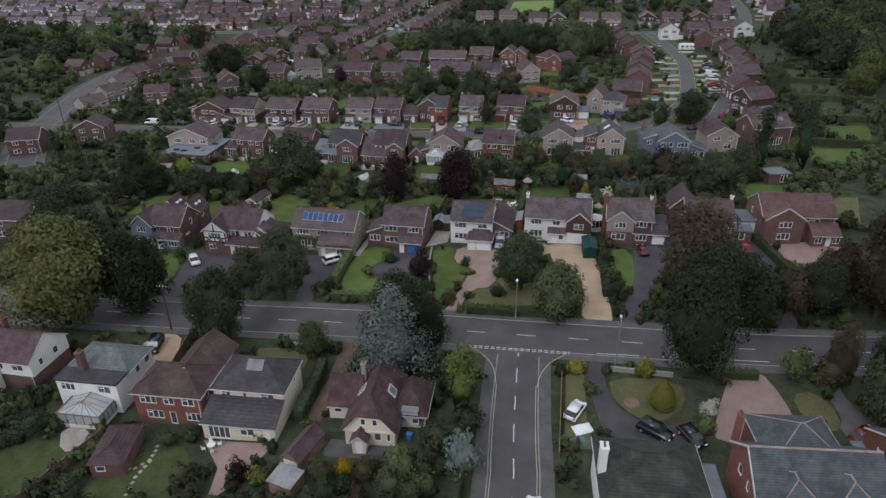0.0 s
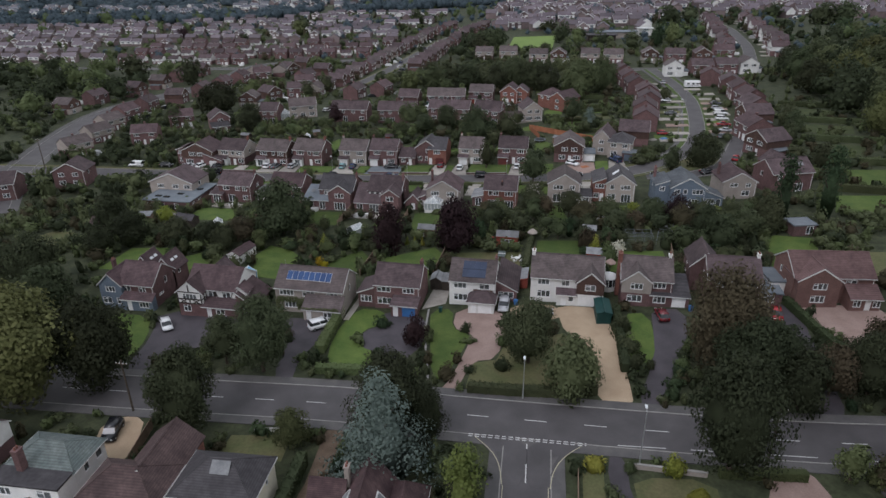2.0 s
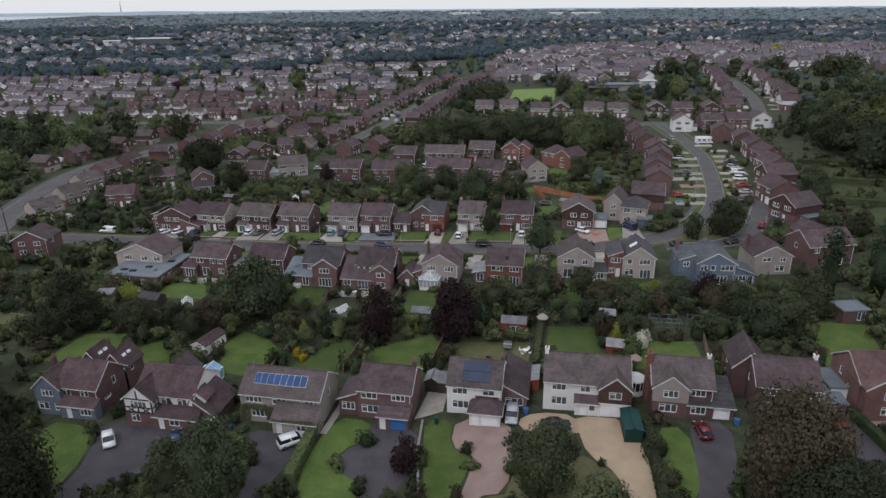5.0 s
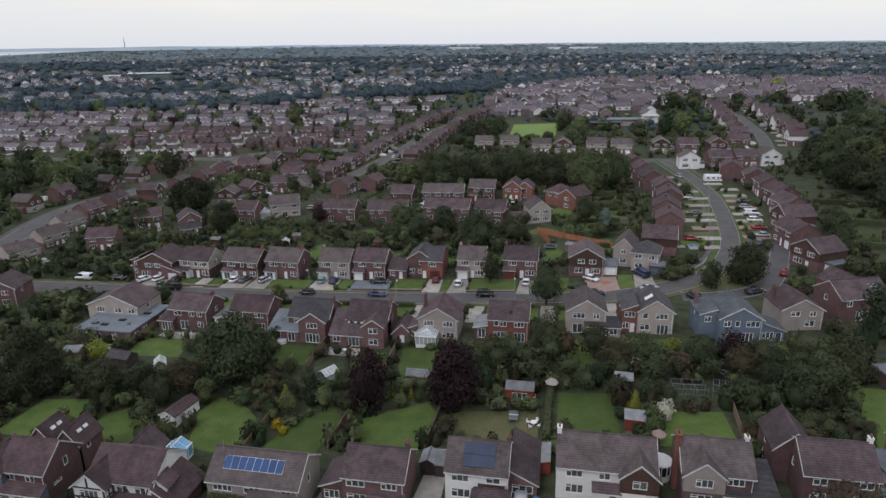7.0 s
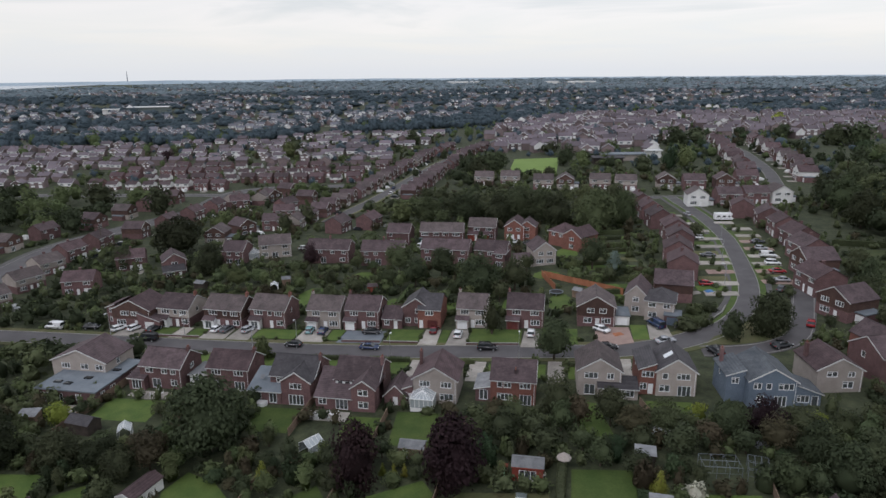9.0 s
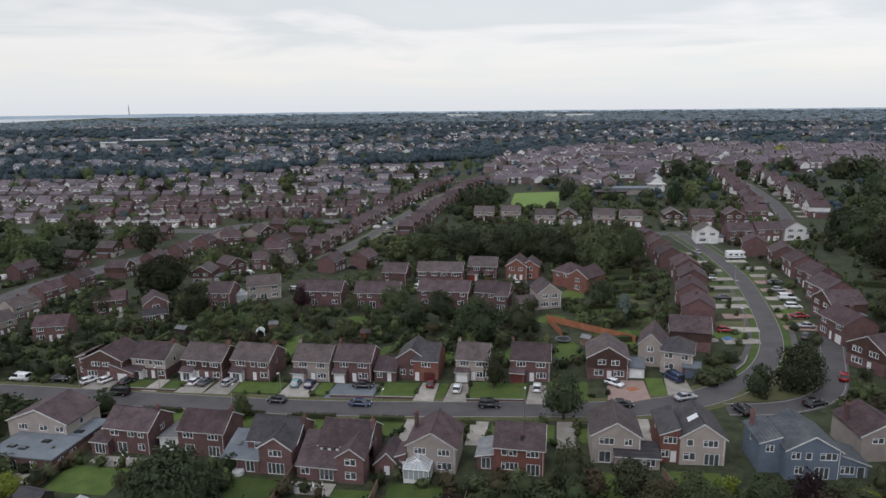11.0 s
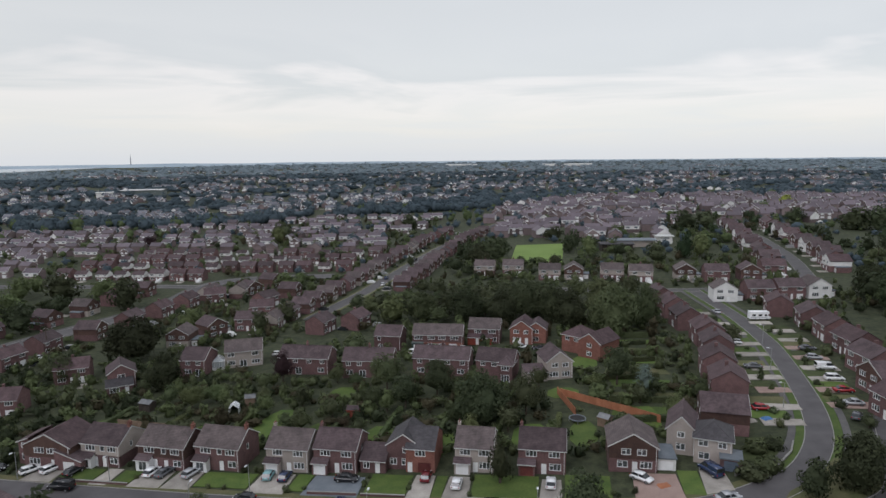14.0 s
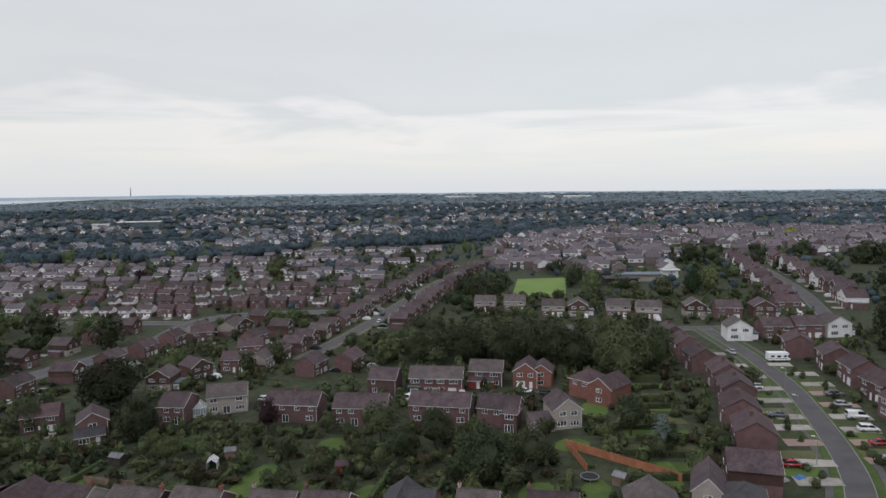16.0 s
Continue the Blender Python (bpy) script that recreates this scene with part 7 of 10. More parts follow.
def greenhouse(x, y, w, d, ang, label="small aluminium framed greenhouse with glass panes"):
    ob = thing("greenhouse", x, y, ang, label, "greenhouse")
    h, r = 1.6, 0.8
    bars = []
    for i in range(5):
        yy = d * i / 4
        bars += [tube((-w / 2, yy, 0), (-w / 2, yy, h), 0.03, 0.03, 4), tube((w / 2, yy, 0), (w / 2, yy, h), 0.03, 0.03, 4), tube((-w / 2, yy, h), (0, yy, h + r), 0.03, 0.03, 4), tube((w / 2, yy, h), (0, yy, h + r), 0.03, 0.03, 4)]
    bars += [tube((q, 0, z), (q, d, z), 0.04, 0.04, 4) for q, z in ((-w / 2, h), (w / 2, h), (0, h + r), (-w / 2, 0.05), (w / 2, 0.05))]
    part("frame", join(bars), M_UPVC, ob)
    for q in (-1, 1):
        part("side_glass", ([(q * w / 2, 0, 0), (q * w / 2, d, 0), (q * w / 2, d, h), (q * w / 2, 0, h)], [(0, 1, 2, 3)]), M_CONSGLASS, ob)
        part("roof_glass", ([(q * w / 2, 0, h), (q * w / 2, d, h), (0, d, h + r), (0, 0, h + r)], [(0, 1, 2, 3)]), M_CONSGLASS, ob)
    TAKEN.append((x, y + d / 2, 1.8))


shed(-11.9, 142.4, 4.6, 3.0, 2.3, 0, M_REDWOOD, M_SHEDROOF, "red wooden summerhouse with a grey roof", rise=0.7, name="summerhouse", ops=[("p", 2.3, 0.1, 2.6, 1.7)])
shed(-30.6, 146.4, 4.0, 2.6, 1.9, 0, M_FENCE, M_SHEDROOF, "wooden garden shed with a grey felt roof", ops=[("d", 1, 0.05, 0.8, 1.7)])
shed(6.3, 135.4, 2.8, 2.4, 2.0, -3, M_REDWOOD, M_SHEDROOF, "red-brown wooden shed with a pale grey roof", "lean", 0.4)
shed(5.6, 147.8, 2.8, 2.4, 1.9, -4, M_TIMBER, M_SHEDROOF, "dark wooden shed with a blue-grey roof", "lean", 0.3)
shed(50.6, 152.2, 5.0, 4.0, 2.3, 15, M_BRICK, M_FELT, "brick garden room with a flat grey roof", "flat", 0, "garden_room", [("w", 3.6, 0.3, 1.6, 1.8)])
shed(-69.6, 129.4, 3.0, 6.0, 2.0, -10, M_WHITE, M_REDTILE, "long garden shed with a red-brown roof", "y", 0.7)
shed(-23.6, 121.6, 2.2, 3.0, 2.0, 0, M_TIMBER, M_SHEDROOF, "black stained garden shed with a grey roof", "y", 0.6)
shed(-21.6, 121.4, 1.6, 3.0, 1.9, 0, M_TIMBER, M_SHEDROOF, "dark narrow side shed", "lean", 0.4)
shed(-7.0, 123.6, 1.4, 4.4, 1.9, 0, M_REDWOOD, M_SHEDROOF, "narrow lean-to shed with a grey roof", "leanr", 0.3)
shed(-111.4, 143, 5.5, 4.5, 2.2, 10, M_BUFF, M_REDTILE, "garden building with a dark red roof", "x", 1.2)
shed(-92.2, 147.6, 5.0, 3.0, 2.1, -8, M_TIMBER, M_SLATE, "dark garden shed with a slate-grey roof", "x", 0.9)
shed(-104, 149, 3.2, 2.6, 2.0, 14, M_FENCE, M_SHEDROOF, "old garden shed with a pale roof", "lean", 0.4)
shed(-29.0, 53.6, 2.6, 5.4, 2.0, -14, M_FENCE, M_REDTILE, "old timber garage with a rusty tiled roof", "y", 1.1, "garage", [("g", 1.3, 0, 2.0, 1.9)])
shed(-28.8, 49.8, 3.0, 2.8, 1.9, -14, M_FENCE, M_SHEDROOF, "lean-to with a pale corrugated roof", "lean", 0.2, "lean_to")
shed(-51.2, 49.8, 4.0, 6.6, 2.3, 13, M_BRICK, M_REDTILE, "small brick outhouse with a brown hipped roof", "hip", 1.0, "outhouse", [("w", 1.2, 0.9, 1.2, 0.9)])
shed(7.4, 111.8, 2.4, 5.0, 2.1, 4, M_GREENSHED, M_GREENSHED, "dark green canvas garage on the gravel", "y", 0.25, "tent_garage")
shed(-1.6, 284, 3.0, 2.4, 2.0, 0, M_GREENSHED, M_GREENROOF, "green garden shed behind a brick house", "x", 0.5)
shed(-88.5, 231.5, 2.4, 2.4, 2.0, 20, M_FENCE, M_SHEDROOF, "small garden shed with a felt roof", "x", 0.5)
shed(-114, 226, 3.2, 2.4, 2.0, -8, M_TIMBER, M_SHEDROOF, "dark garden shed behind houses", "x", 0.5)
shed(-60, 226, 2.8, 2.2, 1.9, 5, M_REDWOOD, M_TILE, "red-brown garden shed behind houses", "x", 0.5)
shed(-3.4, 224, 2.4, 2.4, 1.9, -30, M_FENCE, M_SHEDROOF, "small shed beside an orange fence", "x", 0.5)
greenhouse(-48.6, 146, 2.6, 3.2, -30)
greenhouse(-90, 226, 2.2, 3.0, 20)
greenhouse(8.7, 154.6, 2.6, 3.4, -14)


def fruit_cage(x, y, w, d, ang):
    """A bare metal frame over a vegetable bed."""
    ob = thing("fruit_cage", x, y, ang, "open galvanised frame over a vegetable bed", "garden frame")
    nx, ny = 4, 3
    for i in range(nx):
        for j in range(ny):
            part("post", tube((w * i / (nx - 1), d * j / (ny - 1), 0), (w * i / (nx - 1), d * j / (ny - 1), 2.0), 0.035, 0.035, 5), M_FELT, ob)
    for i in range(nx):
        part("rail", tube((w * i / (nx - 1), 0, 2.0), (w * i / (nx - 1), d, 2.0), 0.03, 0.03, 5), M_FELT, ob)
    for j in range(ny):
        part("rail", tube((0, d * j / (ny - 1), 2.0), (w, d * j / (ny - 1), 2.0), 0.03, 0.03, 5), M_FELT, ob)
        part("rail", tube((0, d * j / (ny - 1), 1.0), (w, d * j / (ny - 1), 1.0), 0.025, 0.025, 5), M_FELT, ob)
    TAKEN.append((x + w / 2, y + d / 2, w * 0.55))


fruit_cage(13.6, 145.6, 5.4, 3.4, 4)
fruit_cage(19.6, 145.4, 2.8, 4.2, -12)
greenhouse(-82.4, 147, 2.2, 2.8, 30)


def parasol(x, y, r, h, material, label):
    ob = thing("parasol", x, y, 0, label, "parasol")
    part("pole", tube((0, 0, 0), (0, 0, h), 0.04, 0.04, 6), M_TIMBER, ob)
    n = 8
    v = [(0, 0, h)] + [(r * math.cos(2 * math.pi * i / n), r * math.sin(2 * math.pi * i / n), h - r * 0.8) for i in range(n)] + [(r * math.cos(2 * math.pi * i / n), r * math.sin(2 * math.pi * i / n), h - r * 0.8 - 0.15) for i in range(n)]
    f = [(0, 1 + i, 1 + (i + 1) % n) for i in range(n)] + [(1 + i, 9 + i, 9 + (i + 1) % n, 1 + (i + 1) % n) for i in range(n)]
    part("canopy", (v, f), material, ob)
    TAKEN.append((x, y, 1.2))


parasol(-6.6, 146.0, 1.15, 3.0, M_BUFF, "beige pointed garden canopy over the hedge")
parasol(9.4, 132.2, 1.1, 2.8, M_BLOCK, "pinkish brown garden parasol beside a house")


def table_tennis(x, y):
    ob = thing("table_tennis_table", x, y, 92, "blue-green table tennis table on the grass", "table")
    part("tabletop", box(-1.37, 1.37, -0.76, 0.76, 0.7, 0.76), M_GREENROOF, ob)
    part("net", box(-0.01, 0.01, -0.8, 0.8, 0.76, 0.91), M_UPVC, ob)
    for a in (-1.1, 1.1):
        for b in (-0.6, 0.6):
            part("leg", tube((a, b, -0.05), (a, b, 0.7), 0.03, 0.03, 6), M_METAL, ob)


def slide(x, y):
    ob = thing("garden_slide", x, y, 0, "green plastic slide with a red platform", "slide")
    part("chute", prism([(-2.2, 0.15), (-1.7, 0.15), (0, 1.4), (0, 1.5), (-1.7, 0.25), (-2.2, 0.25)], -0.25, 0.25, "x"), M_SLIDE, ob)
    part("platform", box(-0.7, 0.7, 0.0, 0.8, 1.3, 1.42), M_REDWOOD, ob)
    for a in (-0.6, 0.6):
        for b in (0.1, 0.7):
            part("post", tube((a, b, -0.1), (a, b, 1.3), 0.05, 0.05, 6), M_FENCE, ob)


M_SLIDE = paint("pale_green_plastic", (0.30, 0.62, 0.38), 0.4)
table_tennis(-12.5, 137.2)
slide(-15.6, 143.8)


def trampoline(x, y):
    ob = thing("trampoline", x, y, 0, "round black trampoline with a pale rim", "trampoline")
    n = 20
    ring = [(1.8 * math.cos(2 * math.pi * i / n), 1.8 * math.sin(2 * math.pi * i / n)) for i in range(n)]
    part("mat", ([(a * 0.85, b * 0.85, 0.85) for a, b in ring], [tuple(range(n))]), M_TYRE, ob)
    part("rim", join([tube((*ring[i], 0.85), (*ring[(i + 1) % n], 0.85), 0.12, 0.12, 6) for i in range(n)]), M_FELT, ob)
    for i in range(0, n, 5):
        part("leg", tube((*ring[i], -0.05), (*ring[i], 0.85), 0.04, 0.04, 6), M_METAL, ob)


trampoline(-8.6, 226.5)


def hot_tub(x, y):
    ob = thing("hot_tub", x, y, 0, "round white covered hot tub on a patio", "hot tub")
    part("shell", tube((0, 0, 0), (0, 0, 0.7), 1.0, 1.05, 18), M_UPVC, ob)
    part("cover", tube((0, 0, 0.7), (0, 0, 0.82), 1.08, 0.95, 18), M_FASCIA, ob)


hot_tub(-50.6, 157.8)
hot_tub(-63.2, 161.4)


# ---- fences and walls ----
def fence(pts, h=1.7, material=None, label="brown wooden panel garden fence", name="fence"):
    ob = thing(name, *pts[0], 0, label, "fence")
    base = ob.matrix_basis.translation
    material = material or M_FENCE
    for a, b in zip(pts, pts[1:]):
        L = math.hypot(b[0] - a[0], b[1] - a[1])
        n = max(1, round(L / 1.9))
        ang = math.degrees(math.atan2(b[1] - a[1], b[0] - a[0]))
        w = L / n
        pm = mesh("fence_panel", join([box(0.06, w - 0.06, -0.02, 0.02, 0.08, h), box(0.06, w - 0.06, -0.05, 0.05, h, h + 0.04)]), material)
        qm = mesh("fence_post", join([box(-0.05, 0.05, -0.05, 0.05, -0.3, h + 0.1)]), material)
        for i in range(n):
            x, y = a[0] + (b[0] - a[0]) * i / n, a[1] + (b[1] - a[1]) * i / n
            m = pose(x - base.x, y - base.y, g(x, y) - base.z, 0, 0, ang)
            placed("fence_panel", pm, ob, m)
            placed("fence_post", qm, ob, m)
        TAKEN.append(((a[0] + b[0]) / 2, (a[1] + b[1]) / 2, 0.6))
    return ob


fence([(-13.0, 243), (-12.6, 241.6), (-8.9, 229.6)], 1.8, M_NEWFENCE, "new orange-stained wooden garden fence")
fence([(-12.3, 242.2), (-4, 236), (4.2, 230.2), (9, 226.5)], 1.8, M_NEWFENCE, "new orange-stained wooden garden fence")
fence([(16.5, 217.5), (19.5, 214)], 1.8, M_NEWFENCE, "short orange-stained wooden fence")
fence([(-53.4, 166), (-53.4, 150.6)], 1.7, M_FENCE, "pale brown wooden fence between gardens")
fence([(-96, 172), (-96, 153), (-96.4, 146)], 1.6, M_FENCE)
fence([(-38, 162), (-38, 150)], 1.6, M_FENCE)
fence([(-23.4, 160), (-23.2, 150)], 1.6, M_FENCE)
fence([(6.8, 167), (11.5, 152)], 1.5, M_FENCE, "grey weathered fence between gardens")
fence([(-25.2, 127), (-24.6, 141)], 1.5, M_FENCE)
fence([(-40.2, 126), (-39.8, 140)], 1.5, M_FENCE)
fence([(-53.2, 124), (-53, 138)], 1.5, M_FENCE)
fence([(21.6, 132), (22.4, 146)], 1.6, M_FENCE)
fence([(-56, 77.5), (-54.6, 70)], 1.8, M_FENCE, "tall brown wooden fence beside a yard")
fence([(-56.4, 56), (-59.4, 44)], 1.5, M_FENCE)
fence([(2.9, 60), (2.9, 76)], 1.0, M_FENCE, "low wooden fence beside the pavement")
fence([(-115, 217.5), (-100, 216)], 1.6, M_FENCE)


def low_wall(pts, h, material, label):
    ob = new("garden_wall", mesh("garden_wall", ribbon(dense(pts, 2), -0.12, 0.12, h, h + 0.3), material))
    tagged(ob, label, "wall", kind="structure")
    cap = new("wall_coping", mesh("wall_coping", ribbon(dense(pts, 2), -0.17, 0.17, h + 0.07, 0.068), M_KERB))
    tagged(cap, "pale stone coping on a garden wall", "wall", kind="structure")


low_wall([(8.9, 77.9), (18.2, 77.4)], 0.7, M_BUFF, "low pale garden wall beside the pavement")
low_wall([(-41, 78.6), (-33.4, 79.4)], 0.6, M_WHITE, "low white garden wall beside the road")
low_wall([(-23.4, 113.6), (-22.6, 106), (-19.4, 93)], 0.3, M_KERB, "low stone edging beside the lawn")
low_wall([(-57.6, 191.6), (-48.4, 191.8)], 0.6, M_BRICK, "low brick wall in front of a paved yard")
low_wall([(-47.6, 191.8), (-39.4, 191.9)], 0.5, M_BRICK, "low brick wall in front of a lawn")
low_wall([(-28.2, 191.8), (-16.4, 192.2)], 0.5, M_BRICK, "low brick wall in front of a lawn")
low_wall([(18.4, 203.8), (26, 206.6), (30.8, 213.5), (32.6, 218)], 0.5, M_KERB, "low pale wall round the corner garden")
low_wall([(-109, 191.8), (-94, 191.6)], 0.5, M_BRICK, "low brick wall in front of a lawn")


# ---- street furniture ----
def street_lamp(x, y, h, ang=0, dz=0.1):
    ob = thing("street_lamp", x, y, ang, "tall grey steel street lamp at the kerb", "street lamp", "street lamps", dz)
    part("column", join([tube((0, 0, -0.3), (0, 0, 1.2), 0.1, 0.09), tube((0, 0, 1.2), (0, 0, h), 0.065, 0.045)]), M_METAL, ob)
    part("bracket", tube((0, 0, h - 0.05), (0, -0.7, h + 0.15), 0.035, 0.03, 6), M_METAL, ob)
    part("lamp_head", bevelled(box(-0.16, 0.16, -1.25, -0.55, h + 0.08, h + 0.26), 0.05), M_LAMP, ob)


for x_, y_, h_, a_ in ((-4.8, 90.0, 7.4, 0), (-17.2, 81.0, 6.8, 180), (10.4, 78.6, 8.0, 180), (-75.7, 183.2, 5.6, 180), (-43.6, 183.0, 5.6, 180), (-16, 185.2, 5.6, 180), (-118, 191.4, 5.6, 0), (36.4, 236, 5.6, -90), (41.4, 262, 5.6, -90), (46, 285, 5.6, -90), (-98, 192, 5.6, 0), (-68.4, 190.9, 5.6, 0)):
    street_lamp(x_, y_, h_, a_)


def telegraph_pole(x, y, h):
    ob = thing("telegraph_pole", x, y, 0, "dark wooden telegraph pole beside the road", "telegraph pole", "telegraph poles")
    part("pole", tube((0, 0, -0.5), (0, 0, h), 0.16, 0.11, 8), M_BARK, ob)
    part("crossarm", box(-0.9, 0.9, -0.06, 0.06, h - 0.7, h - 0.58), M_BARK, ob)
    for q in (-0.8, -0.3, 0.3, 0.8):
        part("insulator", tube((q, 0, h - 0.58), (q, 0, h - 0.42), 0.05, 0.04, 6), M_UPVC, ob)


telegraph_pole(-61.2, 80.6, 9)
telegraph_pole(-165.6, 189, 10)
telegraph_pole(-178, 268, 9)
telegraph_pole(25.6, 80.4, 9)


# ---- odds and ends ----
def wheelie_bin(x, y, ang, material, label):
    ob = thing("wheelie_bin", x, y, ang, label, "bin")
    part("bin_body", ([(-0.24, -0.3, 0.05), (0.24, -0.3, 0.05), (0.24, 0.25, 0.05), (-0.24, 0.25, 0.05), (-0.29, -0.36, 0.95), (0.29, -0.36, 0.95), (0.29, 0.36, 0.95), (-0.29, 0.36, 0.95)], [(3, 2, 1, 0), (4, 5, 6, 7), (0, 1, 5, 4), (1, 2, 6, 5), (2, 3, 7, 6), (3, 0, 4, 7)]), material, ob)
    part("bin_lid", bevelled(box(-0.31, 0.31, -0.4, 0.38, 0.95, 1.05), 0.03), material, ob)
    for s in (-0.22, 0.22):
        part("wheel", tube((s - 0.03, 0.3, 0.1), (s + 0.03, 0.3, 0.1), 0.1, 0.1, 10), M_TYRE, ob)


for x_, y_ in ((-31.9, 65.5), (-31.7, 66.3), (-15.9, 60.8), (-8.0, 117.2), (22.3, 117.6), (-52.6, 108.4)):
    wheelie_bin(x_, y_, 80, M_BLUEDOOR, "blue plastic recycling bin beside a wall")
for x_, y_ in ((-21.2, 113.4), (34.2, 119.6), (-55.0, 108.8)):
    wheelie_bin(x_, y_, 0, M_GREENSHED, "dark green plastic wheelie bin")


def garden_table(x, y, ang, label="white plastic garden table with chairs"):
    ob = thing("garden_table", x, y, ang, label, "table")
    part("tabletop", tube((0, 0, 0.68), (0, 0, 0.73), 0.55, 0.55, 14), M_UPVC, ob)
    part("pedestal", tube((0, 0, 0), (0, 0, 0.68), 0.09, 0.06, 8), M_UPVC, ob)
    TAKEN.append((x, y, 1.2))
    for i in range(4):
        a = math.pi / 2 * i + 0.4
        cx, cy = x + 1.0 * math.cos(a + radians(ang)), y + 1.0 * math.sin(a + radians(ang))
        ch = thing("garden_chair", cx, cy, math.degrees(a) + ang + 90, "white plastic garden chair beside a table", "chair")
        part("seat", box(-0.22, 0.22, -0.22, 0.22, 0.4, 0.44), M_UPVC, ch)
        part("backrest", box(-0.22, 0.22, -0.24, -0.2, 0.44, 0.85), M_UPVC, ch)
        for lx in (-0.2, 0.2):
            for ly in (-0.2, 0.2):
                part("leg", tube((lx, ly, -0.03), (lx, ly, 0.4), 0.02, 0.02, 5), M_UPVC, ch)


garden_table(-40.8, 56.0, 10)
garden_table(-9.2, 135.6, 40)
garden_table(0.6, 130.8, 15)
garden_table(-86.6, 163.0, 0)
garden_table(-48.0, 158.2, 30)
garden_table(-10.4, 143.2, 0)


def tarp_pile(x, y, material, label):
    ob = thing("tarpaulin_pile", x, y, 25, label, "tarpaulin")
    rs = random.Random(int(x * 10))
    n, v = 7, []
    for i in range(n):
        for j in range(n):
            u, w = i / (n - 1) * 2 - 1, j / (n - 1) * 2 - 1
            e = max(abs(u), abs(w))
            v.append((u * 1.3, w * 0.9, 0.0 if e > 0.99 else 0.3 + rs.uniform(0, 0.35) * (1 - e)))
    part("cover", (v, [(i * n + j, i * n + j + 1, (i + 1) * n + j + 1, (i + 1) * n + j) for i in range(n - 1) for j in range(n - 1)]), material, ob, smooth=True)


tarp_pile(5.4, 61.6 + 1.4, M_GREENROOF, "green tarpaulin over a pile on the lawn")
tarp_pile(5.8, 65.4, M_UPVC, "white sheet over a pile on the lawn")
tarp_pile(24.1, 155.6, M_SHEDROOF, "pale sheet over a heap behind a blue house")
tarp_pile(31.2, 229.6, M_BLUEDOOR, "blue tarpaulin over a heap of rubble")
tarp_pile(27.6, 228.4, M_SLAB, "heap of pale rubble in a garden")
tarp_pile(5.6, 199.2, M_NEWFENCE, "pile of orange timber on a drive")


def stepping_stones(pts, label):
    """Flat stones laid in the grass, one by one."""
    ob = thing("stepping_stones", *pts[0], 0, label, "path")
    rs = random.Random(5)
    x0, y0 = pts[0]
    me = mesh("stone", prism([(-0.24, 0.0), (0.24, 0.0), (0.2, 0.06), (-0.2, 0.06)], -0.2, 0.2, "y"), M_SLAB)
    for x, y in dense(pts, 0.75):
        placed("stone", me, ob, pose(x - x0, y - y0, g(x, y) - g(x0, y0) + 0.035, 0, 0, rs.uniform(0, 90)))


stepping_stones([(-48.6, 57.0), (-47.9, 54.6), (-47.8, 53.0), (-48.8, 51.5), (-52.6, 50.6)], "pale stepping stones across a garden lawn")
stepping_stones([(-47.6, 52.8), (-47.9, 50.2), (-47.4, 47.5)], "pale stepping stones down a garden lawn")


# ---- trees and shrubs ----
def clump_points(rs, n, shape):
    """Middles of the leaf clumps within a unit crown (radius 1, from 0 to 1 in height)."""
    pts = []
    for i in range(n):
        a, u = rs.uniform(0, 2 * math.pi), rs.uniform(0, 1)
        if shape == "round":
            z = u
            r = 0.76 * math.sqrt(max(0.02, 1 - (2 * z - 0.9) ** 2)) * rs.uniform(0.55, 1.0)
        elif shape == "cone":
            z = u ** 1.4
            r = (1 - z) * 0.8 * rs.uniform(0.5, 1.0) + 0.04
        elif shape == "column":
            z = u
            r = 0.5 * math.sqrt(max(0.02, 1 - (2 * z - 0.8) ** 2 * 0.7)) * rs.uniform(0.3, 1.0)
        else:
            z = u * 0.9
            r = 0.85 * math.sqrt(max(0.05, 1 - z * z)) * rs.uniform(0.2, 1.0)
        pts.append((r * math.cos(a), r * math.sin(a), z))
    return np.array(pts)


HULLS = {"round": ((0.0, 0.34), (0.2, 0.6), (0.45, 0.7), (0.7, 0.6), (0.93, 0.3)), "cone": ((0.0, 0.52), (0.25, 0.5), (0.5, 0.33), (0.75, 0.18), (0.96, 0.05)), "column": ((0.0, 0.3), (0.25, 0.43), (0.5, 0.45), (0.75, 0.37), (0.97, 0.13)), "dome": ((0.0, 0.74), (0.25, 0.74), (0.55, 0.6), (0.8, 0.35))}


